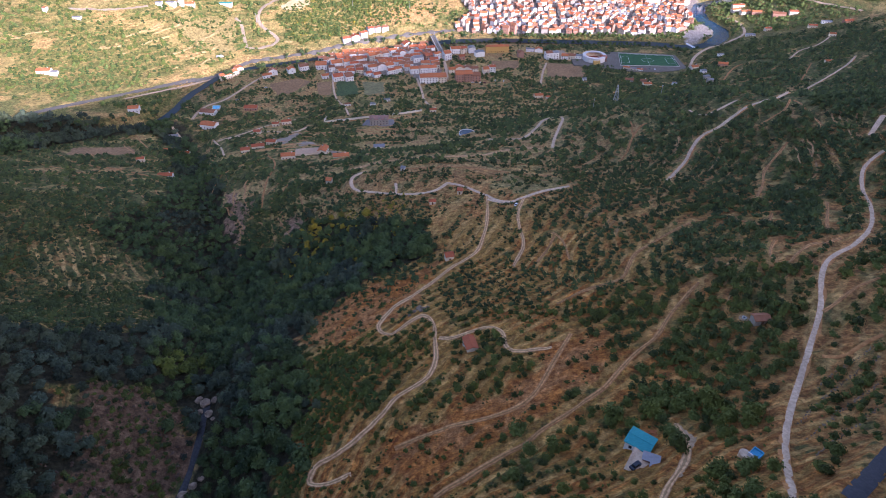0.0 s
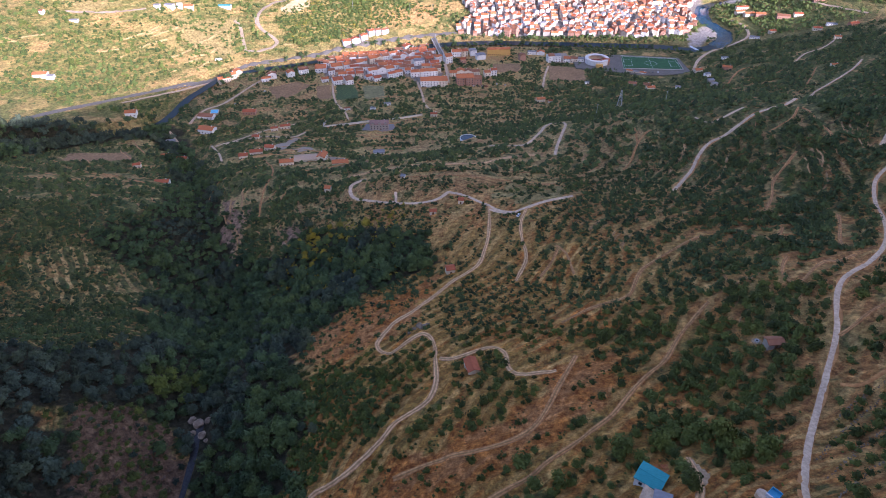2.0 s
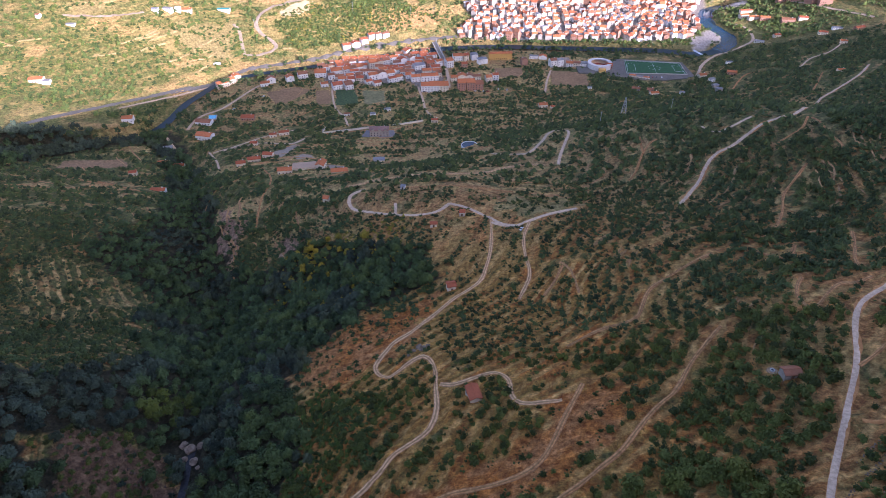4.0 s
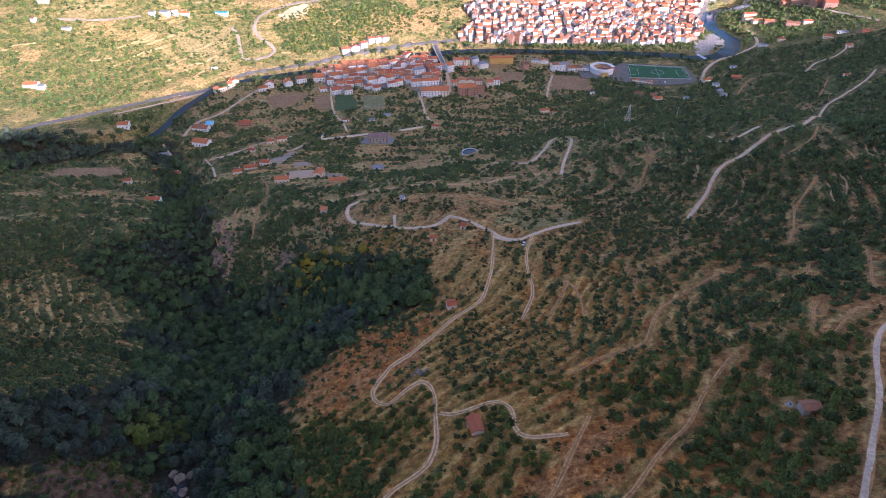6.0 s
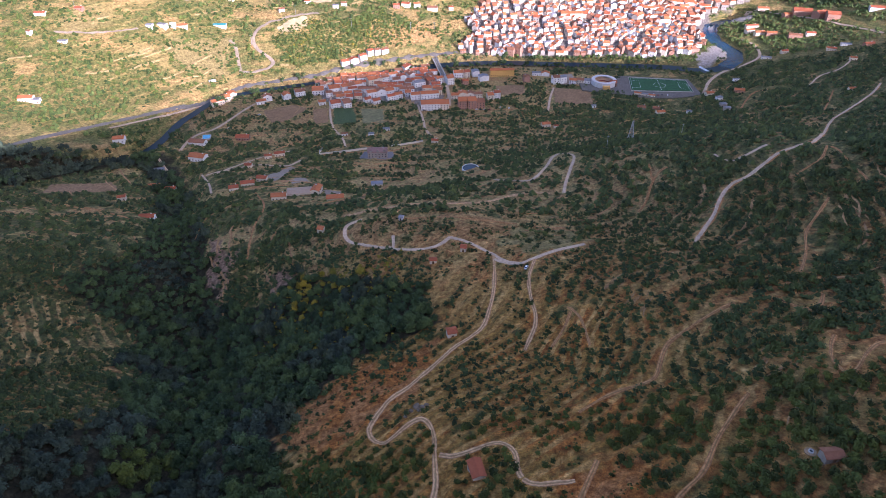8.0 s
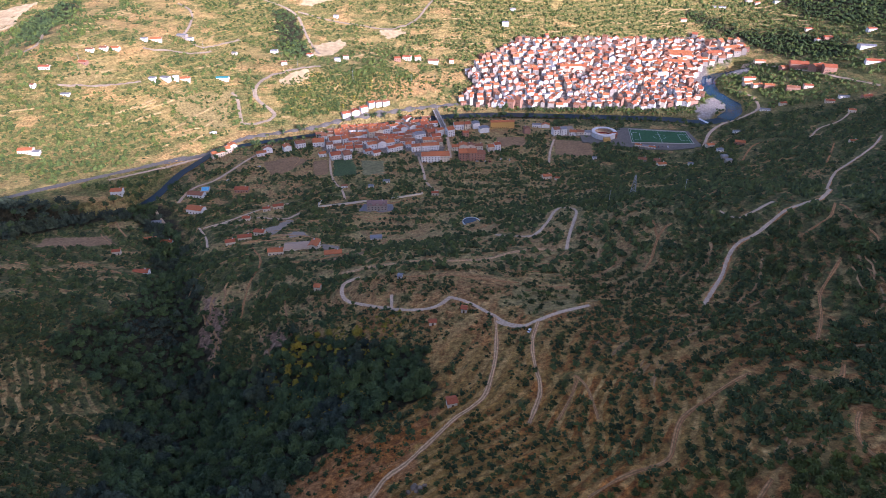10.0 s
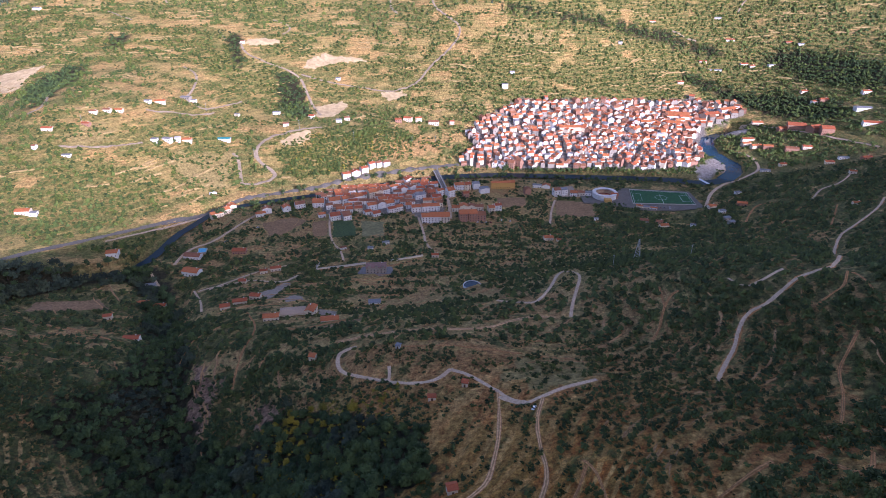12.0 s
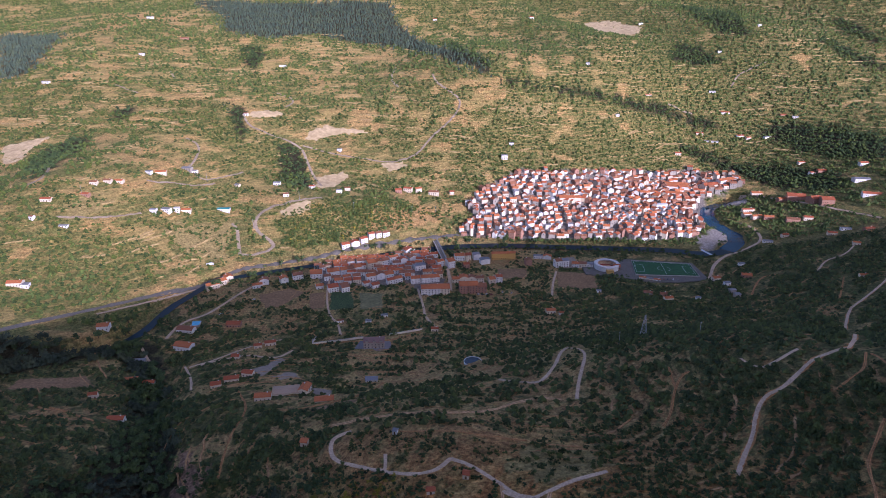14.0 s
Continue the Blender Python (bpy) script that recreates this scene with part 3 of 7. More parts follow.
lane("hamlet_track", 2.4, "dirt", [(-137, 553), (-118, 548), (-84, 560), (-66, 600), (-60, 632)])
lane("service_road", 4.0, "concrete", [(-430, 806), (-396, 843), (-372, 878), (-350, 912), (-326, 946)])
lane("scrub_track", 2.0, "dirt", [(165, 302), (168, 295), (173, 287), (181, 291), (188, 302)])
lane("upper_dirt_track", 2.2, "dirt", [(228, 318), (220, 302), (212, 290), (206, 280), (202, 270)])
lane("gully_bed", 3.4, "wet_rock", [(-125, 222), (-124, 210), (-122, 196), (-121, 181), (-121, 168), (-122, 152)])
lane("bend_lane", 4.5, "far_concrete", [(-644, 1116), (-617, 1053), (-642, 1035)])


# Woods, clearings, fields and built-up ground in plan
AREAS = {}
AREAS["gully_wood"] = ("wood", [(-346, 711), (-319, 733), (-267, 618), (-213, 528), (-194, 466), (-169, 427), (-129, 408), (-125, 435), (-84, 421), (-18, 383), (-2, 345), (-31, 325),
        (-59, 305), (-76, 275), (-84, 251), (-73, 230), (-64, 205), (-63, 185), (-67, 160), (-70, 138), (-117, 162), (-128, 207), (-152, 220), (-182, 208), (-199, 172), (-242, 235),
        (-174, 268), (-194, 328), (-236, 407), (-266, 410), (-289, 434), (-293, 453), (-257, 480), (-276, 564)])
AREAS["river_wood"] = ("wood", [(-576, 704), (-506, 725), (-472, 723), (-400, 732), (-340, 755), (-319, 710), (-376, 704), (-428, 650), (-498, 584)])
AREAS["west_wood"] = ("wood", [(-210, 174), (-179, 197), (-164, 183), (-161, 171), (-153, 166), (-159, 156), (-164, 142), (-187, 125)])
AREAS["gully_thick"] = ("thick", [(-84, 251), (-71, 235), (-41, 228), (-24, 205), (-30, 188), (-45, 180), (-53, 163), (-58, 148), (-70, 138), (-67, 160), (-63, 185), (-73, 230)])
AREAS["gully_rock"] = ("rocky", [(-141, 444), (-122, 408), (-108, 428), (-125, 452)])
AREAS["scarp_rock"] = ("rocky", [(-203, 510), (-192, 440), (-170, 425), (-172, 480)])
AREAS["slope_thick"] = ("thick", [(92, 233), (123, 280), (186, 346), (241, 331), (150, 192), (122, 148), (105, 138), (86, 150), (72, 167)])
AREAS["west_brush"] = ("brush", [(-180, 205), (-166, 217), (-154, 218), (-132, 206), (-124, 186), (-124, 165), (-130, 150), (-160, 146), (-171, 158), (-169, 181)])
AREAS["west_copse"] = ("wood", [(-632, 1048), (-718, 1163), (-714, 1219), (-666, 1267), (-640, 1226), (-634, 1116), (-623, 1063)])
AREAS["far_copse"] = ("wood", [(-329, 1330), (-305, 1361), (-264, 1285), (-243, 1213), (-280, 1190), (-312, 1263)])
AREAS["gully_copse"] = ("wood", [(-536, 1821), (-488, 1831), (-455, 1757), (-460, 1667), (-499, 1713)])
AREAS["strip_copse"] = ("wood", [(-456, 1449), (-429, 1447), (-395, 1353), (-398, 1319), (-431, 1381)])
AREAS["high_copse"] = ("wood", [(965, 1835), (996, 1768), (1032, 1666), (1019, 1640), (963, 1728), (944, 1804)])
AREAS["side_copse"] = ("wood", [(5, 1893), (54, 1739), (108, 1663), (103, 1635), (39, 1691), (5, 1791)])
AREAS["top_copse"] = ("wood", [(1036, 1939), (1070, 1864), (1093, 1783), (1080, 1758), (1030, 1838)])
AREAS["clover"] = ("wood", [(-645, 1325), (-655, 1372), (-633, 1387), (-613, 1352)])
AREAS["west_terraces"] = ("dry", [(-313, 385), (-290, 418), (-266, 410), (-233, 399), (-196, 327), (-240, 351), (-256, 328), (-283, 337)])
AREAS["gorge_scarp"] = ("dry", [(-210, 518), (-190, 517), (-173, 436), (-185, 437)])
AREAS["meadow_dry"] = ("dry", [(8, 475), (86, 481), (98, 418), (48, 396), (33, 411)])
AREAS["hill_wood"] = ("scrub", [(-284, 1079), (-238, 1129), (-101, 1193), (0, 1205), (-85, 1114), (-172, 1057), (-240, 1037)])
AREAS["pine_wood"] = ("pine", [(-810, 2256), (-656, 2076), (-604, 1928), (-493, 1912), (-373, 2009), (-271, 1967), (-142, 1924), (-46, 1805), (12, 1686), (89, 1611), (97, 1631), (12, 1784),
        (-81, 1968), (-156, 2132), (-187, 2315)])
AREAS["west_pines"] = ("pine", [(-1256, 1974), (-998, 1830), (-972, 1730), (-929, 1576), (-951, 1525), (-982, 1533)])
AREAS["stream_wood"] = ("wood", [(115, 1603), (217, 1588), (352, 1610), (487, 1615), (586, 1589), (626, 1569), (602, 1552), (532, 1579), (402, 1591), (268, 1579), (139, 1579)])
AREAS["flat_wood"] = ("wood", [(515, 1516), (561, 1502), (608, 1455), (707, 1389), (755, 1294), (732, 1231), (671, 1307), (626, 1379), (581, 1445), (520, 1486)])
AREAS["flat_copse"] = ("wood", [(701, 1522), (745, 1530), (781, 1517), (818, 1422), (787, 1379), (729, 1445)])
AREAS["clear_a"] = ("bare", [(-289, 1376), (-286, 1411), (-258, 1449), (-181, 1454), (-154, 1444), (-224, 1418), (-264, 1382)])
AREAS["clear_b"] = ("bare", [(-416, 1431), (-383, 1460), (-331, 1466), (-344, 1440), (-399, 1408)])
AREAS["clear_c"] = ("bare", [(-138, 1346), (-80, 1359), (-77, 1341), (-111, 1312)])
AREAS["clear_d"] = ("bare", [(-269, 1096), (-281, 1111), (-257, 1131), (-215, 1160), (-226, 1118), (-246, 1096)])
AREAS["clear_e"] = ("bare", [(-813, 1246), (-762, 1267), (-724, 1277), (-742, 1231), (-733, 1181), (-768, 1171)])
AREAS["clear_f"] = ("bare", [(407, 2148), (490, 2140), (564, 2037), (510, 1948), (423, 1977)])
AREAS["clear_g"] = ("bare", [(-232, 1199), (-249, 1264), (-198, 1308), (-182, 1288), (-198, 1238)])
AREAS["field_y"] = ("field", [(123, 1520), (173, 1532), (230, 1528), (209, 1508), (133, 1487)])
AREAS["field_p"] = ("field", [(-563, 979), (-540, 1018), (-505, 1030), (-503, 1003), (-534, 966)])
AREAS["bare_slope"] = ("bare_red", [(-32, 152), (-5, 164), (27, 173), (57, 203), (70, 204), (72, 182), (43, 158), (14, 143), (-9, 132), (-31, 141)])
AREAS["hairpin_bare"] = ("bare_red", [(-84, 251), (-76, 274), (-59, 305), (-30, 308), (0, 326), (-19, 269), (-34, 244), (-50, 232), (-70, 246)])
AREAS["pond_meadow"] = ("field", [(38, 420), (53, 445), (99, 447), (96, 409), (61, 398)])
AREAS["spur_bare"] = ("dry", [(-15, 422), (7, 423), (23, 394), (19, 347), (6, 313), (-5, 318), (-10, 375)])
AREAS["spur_garden"] = ("field", [(-74, 830), (-35, 842), (-30, 807), (-64, 795)])
AREAS["town_upper"] = ("town", [(21, 1123), (28, 1159), (49, 1190), (37, 1235), (76, 1291), (146, 1348), (250, 1359), (338, 1391), (428, 1415), (514, 1440), (607, 1418), (610, 1372),
        (539, 1348), (514, 1327), (478, 1248), (453, 1170), (425, 1126), (371, 1112), (200, 1111), (58, 1124)])
AREAS["town_lower"] = ("town", [(-200, 997), (-167, 1028), (-81, 1050), (-27, 1071), (-8, 1001), (0, 915), (-35, 909), (-70, 958), (-87, 918), (-135, 927), (-175, 926)])
AREAS["plot_a"] = ("ploughed", [(-189, 900), (-165, 906), (-157, 853), (-180, 848)])
AREAS["plot_b"] = ("crop", [(-162, 906), (-127, 906), (-117, 847), (-152, 845)])
AREAS["plot_c"] = ("meadow", [(-122, 903), (-86, 900), (-80, 847), (-113, 845)])
AREAS["plot_d"] = ("ploughed", [(162, 982), (218, 974), (214, 913), (156, 920)])
AREAS["plot_e"] = ("ploughed", [(75, 990), (123, 993), (120, 954), (74, 949)])
AREAS["plot_f"] = ("ploughed", [(-260, 894), (-215, 917), (-192, 902), (-216, 856), (-237, 850)])
AREAS["hamlet_yard"] = ("yard", [(-179, 711), (-187, 681), (-201, 667), (-177, 633), (-175, 653), (-168, 695)])
AREAS["barn_yard"] = ("yard", [(-128, 614), (-101, 603), (-99, 586), (-118, 588)])
AREAS["stone_yard"] = ("yard", [(-172, 638), (-162, 655), (-147, 655), (-139, 636), (-156, 628)])
AREAS["west_plot"] = ("ploughed", [(-420, 642), (-362, 664), (-342, 641), (-415, 616)])
AREAS["spur_plot"] = ("ploughed", [(-120, 548), (-100, 552), (-62, 560), (-66, 545), (-108, 536)])
AREAS["rows_plot"] = ("field", [(-427, 1035), (-345, 1082), (-335, 1036), (-339, 992), (-384, 978), (-412, 991)])
AREAS["high_bare"] = ("bare_far", [(-869, 1686), (-1000, 2100), (-867, 2118), (-754, 2050), (-827, 1915), (-890, 1816)])
AREAS["knoll_bare"] = ("bare_far", [(-150, 1100), (-31, 1205), (10, 1184), (-60, 1118), (-110, 1088)])
AREAS["car_park"] = ("yard", [(172, 1036), (204, 1040), (204, 992), (170, 990)])
AREAS["farm_yard"] = ("earth", [(77, 138), (83, 141), (86, 131), (79, 120), (72, 110), (67, 110), (72, 117), (79, 129)])
AREAS["east_wood"] = ("wood", [(755, 1506), (834, 1475), (882, 1382), (832, 1294), (757, 1404)])
AREAS["fold_wood_a"] = ("wood", [(713, 2208), (826, 2056), (793, 1855), (739, 1863), (702, 1977)])
AREAS["fold_wood_b"] = ("wood", [(558, 1791), (614, 1883), (659, 1837), (690, 1758), (632, 1750)])
AREAS["beach"] = ("gravel", [(413, 1103), (467, 1169), (498, 1181), (476, 1121), (433, 1073), (415, 1077)])
AREAS["upper_beach"] = ("gravel", [(525, 1310), (571, 1321), (596, 1304), (579, 1288), (538, 1278)])
AREAS["river_gardens"] = ("garden", [(-181, 913), (-38, 899), (-28, 753), (-122, 747), (-150, 828)])


def area_mask(kind, x, y, wobble=6.0):
    """1 where the ground belongs to that kind of area, with an uneven outline."""
    wx, wy = (waves(x, y, 25, 21) - 0.5) * 2 * wobble, (waves(x, y, 25, 22) - 0.5) * 2 * wobble
    hit = np.zeros(np.shape(x), bool)
    for k, polygon in AREAS.values():
        if k == kind:
            hit |= inside(x + wx, y + wy, polygon)
    return hit


def river_y(x):
    """How far up the valley the river runs, for each place across."""
    line = np.array(sorted(p for p in RIVER if p[0] < 380), float)
    return np.interp(x, line[:, 0], line[:, 1])


def plots_of(x, y):
    """A patchwork of small holdings, long across the slope: each has its own value between 0 and 1."""
    u, v = x / 46 + 0.9 * (waves(x, y, 120, 91) - 0.5), y / 27 + 0.9 * (waves(x, y, 90, 92) - 0.5)
    best, value = np.full(np.shape(u), 1e9), np.zeros(np.shape(u))
    for di in (-1, 0, 1):
        for dj in (-1, 0, 1):
            i, j = np.floor(u) + di, np.floor(v) + dj
            r1, r2, r3 = (np.modf(np.abs(np.sin(i * a + j * b)) * 43758.5453)[0] for a, b in ((127.1, 311.7), (269.5, 183.3), (74.7, 246.1)))
            d = (i + r1 - u) ** 2 + (j + r2 - v) ** 2
            value, best = np.where(d < best, r3, value), np.minimum(d, best)
    return value


def thicket(x, y):
    """How densely the slopes are grown over, in belts along the terraces."""
    v = 0.5 * (waves(x * 0.55, y, 75, 71) - 0.5) + 0.4 * (waves(x * 0.7, y, 230, 72) - 0.5) + 0.55 * (waves(x * 0.5, y * 1.2, 30, 73) - 0.5)
    far = np.clip((y - 650) / 150, 0, 1)
    v = v * (1 - 0.45 * far) + 0.42 * (plots_of(x, y) - 0.5) * far
    return np.clip((v + 0.20 + 0.19 * np.clip((x - 50) / 500, 0, 1) + 0.13 * np.clip((1000 - y) / 60, 0, 1)) / 0.22, 0, 1)


def build_ground():
    ny, nx = ZZ.shape
    idx = np.arange(nx * ny).reshape(ny, nx)
    faces = np.stack([idx[:-1, :-1], idx[:-1, 1:], idx[1:, 1:], idx[1:, :-1]], -1).reshape(-1, 4)
    me = mesh_of("ground", np.stack([XX, YY, ZZ], -1).reshape(-1, 3), faces, M["ground"], True)
    x, y = XX.ravel(), YY.ravel()
    for kind in ("field", "bare_red", "gravel", "brush", "dry", "rocky", "bare_far"):
        point_values(me, kind, area_mask(kind, x, y))
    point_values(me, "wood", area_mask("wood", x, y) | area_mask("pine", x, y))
    point_values(me, "paved", area_mask("town", x, y, 2.0))
    point_values(me, "red", np.clip((500 - y) / 180, 0, 1) * np.maximum(np.clip((x + 110) / 60, 0, 1), 0.55 * np.clip((-120 - x) / 40, 0, 1)) * (1 - 0.42 * np.clip((x - 75) / 60, 0, 1)))
    point_values(me, "thicket", thicket(x, y))
    point_values(me, "level", LEVEL.ravel())
    point_values(me, "ribbed", np.any(in_vineyard(x, y), axis=0))
    point_values(me, "golden", np.clip((y - river_y(x) + 20) / 70, 0, 1))
    west = np.clip((-60 - x) / 90, 0, 1) * np.clip((900 - y) / 200, 0, 1)
    dark = np.clip((x - 150) / 60, 0, 1) * np.clip((y - 250) / 80, 0, 1)
    point_values(me, "green", 0.13 * west + 0.14 * (thicket(x, y) - 0.7) * np.clip((y - 380) / 100, 0, 1) + 0.12 * dark - 0.01)
    tagged(new("ground", me), "terraced valley slopes of red-brown soil and dry grass", "hillside", kind="structure")


build_ground()


def sheet(name, polygon, mat, label, cell=3.0, wobble=4.0, lift=0.35):
    """A cleared or tilled plot: a thin sheet of soil that lies on the slope."""
    p = np.array(polygon, float)
    xs, ys = np.arange(p[:, 0].min() - 8, p[:, 0].max() + 8, cell), np.arange(p[:, 1].min() - 8, p[:, 1].max() + 8, cell)
    gx, gy = np.meshgrid(xs, ys)
    wx, wy = (waves(gx, gy, 18, 21) - 0.5) * 2 * wobble, (waves(gx, gy, 18, 22) - 0.5) * 2 * wobble
    hit = inside(gx + wx, gy + wy, polygon)
    cells = hit[:-1, :-1] & hit[1:, :-1] & hit[:-1, 1:] & hit[1:, 1:]
    gz = ground_at(gx, gy) + lift
    rim = hit & ~(np.pad(cells, ((0, 1), (0, 1))) & np.pad(cells, ((1, 0), (1, 0))) & np.pad(cells, ((0, 1), (1, 0))) & np.pad(cells, ((1, 0), (0, 1))))
    gz = np.where(rim, gz - lift - 0.3, gz)
    idx = np.arange(gx.size).reshape(gx.shape)
    faces = np.stack([idx[:-1, :-1], idx[:-1, 1:], idx[1:, 1:], idx[1:, :-1]], -1)[cells]
    used, faces = np.unique(faces, return_inverse=True)
    v = np.stack([gx, gy, gz], -1).reshape(-1, 3)[used]
    tagged(new(name, mesh_of(name, v, faces.reshape(-1, 4), mat, True)), label, "plot", kind="structure")


for plot_name, (plot_kind, plot_outline) in AREAS.items():
    if plot_kind == "bare":
        sheet("clearing", plot_outline, M["clearing"], "pale bare clearing among the far terraces")
    elif plot_kind == "earth":
        sheet("farm_yard", plot_outline, M["trodden"], "trodden pale earth yard behind the farmhouse", 0.8, 0.4, 0.12)
    elif plot_kind == "yard":
        sheet("yard", plot_outline, M["yard"], "pale grey concrete yard among the hillside houses", 2.0, 1.0)
    elif plot_kind in ("ploughed", "crop", "meadow"):
        sheet("field", plot_outline, M[plot_kind], {"ploughed": "brown ploughed plot beside the village", "crop": "green kitchen garden plot beside the village", "meadow": "dry grass meadow beside the village"}[plot_kind], 2.0, 1.0)


def build_lane(name, width, kind, line):
    t = np.gradient(line, axis=0)
    t /= np.hypot(t[:, 0], t[:, 1])[:, None] + 1e-9
    side = np.stack([-t[:, 1], t[:, 0]], 1)
    g = np.random.default_rng(len(line))
    edge = width / 2 * (1 + (0.04 if "concrete" in kind else 0.12) * np.convolve(g.normal(size=len(line) + 4), np.ones(5) / 5 ** 0.5, "valid") * (kind != "asphalt"))
    across = (-1, -0.5, 0, 0.5, 1)
    rows = []
    for a in across:
        p = line + side * (a * edge)[:, None]
        rows.append(np.column_stack([p, ground_at(p[:, 0], p[:, 1]) + np.clip((p[:, 1] - 500) / 500, 0, 1) * 0.6 + (0.22 if abs(a) < 1 else 0.05)]))
    v = np.stack(rows, 1)
    n, k = v.shape[:2]
    idx = np.arange(n * k).reshape(n, k)
    faces = np.stack([idx[:-1, :-1], idx[:-1, 1:], idx[1:, 1:], idx[1:, :-1]], -1).reshape(-1, 4)[:, ::-1]
    looks = {"concrete": "pale worn concrete lane", "track": "pale dusty track between orchards", "dirt": "brown dirt track along terraces",
             "far_concrete": "pale concrete lane on the far slope", "clay": "orange clay track on the slope", "asphalt": "dark asphalt road on the slope", "wet_rock": "dark wet stream bed between boulders", "asphalt_pale": "grey asphalt road along the river"}
    me = mesh_of(name, v.reshape(-1, 3), faces, M[kind], True)
    point_values(me, "across", np.tile(np.abs(np.array(across)), n))
    tagged(new(name, me), looks[kind], "road", kind="structure")
    if name in ("concrete_lane", "hill_lane"):
        # orange clay that spills from the verges
        rows = []
        for s in (-1, 1):
            spill = width / 2 + np.clip(4.0 * (waves(line[:, 0] + s * 40, line[:, 1], 38, 81) - 0.5), 0.12, 1.0)
            p = line + side * (s * spill)[:, None]
            rows.append(np.column_stack([p, ground_at(p[:, 0], p[:, 1]) + 0.05]))
        c = np.column_stack([line, ground_at(line[:, 0], line[:, 1]) + 0.14])
        v = np.stack([rows[0], c, rows[1]], 1)
        idx = np.arange(n * 3).reshape(n, 3)
        faces = np.stack([idx[:-1, :-1], idx[:-1, 1:], idx[1:, 1:], idx[1:, :-1]], -1).reshape(-1, 4)[:, ::-1]
        tagged(new("verge", mesh_of("verge", v.reshape(-1, 3), faces, M["clay"], True)), "orange clay verge beside the concrete lane", "verge", kind="structure")


for entry in LANES:
    build_lane(*entry)


def build_river(name, line, half, roughness, gloss, deep, shallow, label):
    m, n, l, b = material("river_water", roughness)
    # The two tones mix at random along the water.
    l.new(mix(n, l, noise_of(n, l, 0.03, 3), deep, shallow), b.inputs["Base Color"])
    b.inputs["Specular IOR Level"].default_value = gloss
    bump(n, l, b, noise_of(n, l, 1.2, 3), 0.25, 0.08)
    t = np.gradient(line, axis=0)
    t /= np.hypot(t[:, 0], t[:, 1])[:, None]
    side = np.stack([-t[:, 1], t[:, 0]], 1)
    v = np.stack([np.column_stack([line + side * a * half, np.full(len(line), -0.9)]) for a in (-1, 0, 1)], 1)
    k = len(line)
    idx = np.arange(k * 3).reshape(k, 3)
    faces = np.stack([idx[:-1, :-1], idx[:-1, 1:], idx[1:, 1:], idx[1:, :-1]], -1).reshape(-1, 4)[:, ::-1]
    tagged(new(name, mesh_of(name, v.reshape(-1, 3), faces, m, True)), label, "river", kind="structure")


RIVER_LINE = smooth_line(RIVER, 6.0)
TURN = int(np.argmax(RIVER_LINE[:, 1] < 1075))
# Same river twice: sky blue put into the bend's colour, shade into the rest's.
build_river("river_water", RIVER_LINE[:TURN + 1], 14.0, 0.06, 0.35, (0.008, 0.05, 0.11), (0.02, 0.09, 0.17), "calm river water between banks, sky blue put into its colour")
build_river("stream_water", RIVER_LINE[TURN:], np.where(RIVER_LINE[TURN:, :1] > -150, 10.0, 6.0), 0.35, 0.12, (0.006, 0.018, 0.026), (0.012, 0.036, 0.05), "narrow river under overhanging trees, shade put into its dark colour")


# ---- plants ----
def icosphere(level):
    bm = bmesh.new()
    bmesh.ops.create_icosphere(bm, subdivisions=level, radius=1)
    v = np.array([q.co for q in bm.verts])
    f = np.array([[q.index for q in face.verts] for face in bm.faces])
    bm.free()
    return v, f


BALLS = {1: icosphere(1), 2: icosphere(2)}
DOME = (np.array([(1, 0, -0.25), (0, 1, -0.25), (-1, 0, -0.25), (0, -1, -0.25), (0, 0, 1)], float), np.array([(0, 1, 4), (1, 2, 4), (2, 3, 4), (3, 0, 4)]))
BALLS[0] = (np.array([(1, 0, 0), (0, 1, 0), (-1, 0, 0), (0, -1, 0), (0, 0, 1), (0, 0, -1)], float), np.array([(0, 1, 4), (1, 2, 4), (2, 3, 4), (3, 0, 4), (1, 0, 5), (2, 1, 5), (3, 2, 5), (0, 3, 5)]))


def clump(g, lobes, level, tall=0.8):
    """One leafy clump of about unit radius: ragged tufts of uneven size round an open middle."""
    vs, fs, at = [], [], 0
    v, f = DOME if level == 0 and lobes < 4 else BALLS[level]
    small = min(0.95, 1.15 / lobes ** 0.38)
    for i in range(lobes):
        r = small * g.uniform(0.7, 1.2)
        if lobes == 1:
            c = np.array([0, 0, 0.5 * tall])
        else:
            a, h = g.uniform(0, 2 * np.pi), g.uniform(-0.75, 1.0)
            s = (1 - h * h * 0.8) ** 0.5 * (1.02 - 0.55 * small) * g.uniform(0.55, 1.05)
            c = np.array([s * np.cos(a), s * np.sin(a), (0.72 + 0.62 * h) * tall])
        u = v * (r * g.uniform(0.6, 1.35, len(v)))[:, None] * (1, 1, 0.85)
        spin = g.uniform(0, 2 * np.pi)
        u = np.column_stack([u[:, 0] * np.cos(spin) - u[:, 1] * np.sin(spin), u[:, 0] * np.sin(spin) + u[:, 1] * np.cos(spin), u[:, 2]])
        vs.append(u + c)
        fs.append(f + at)
        at += len(v)
    return np.vstack(vs), np.vstack(fs)


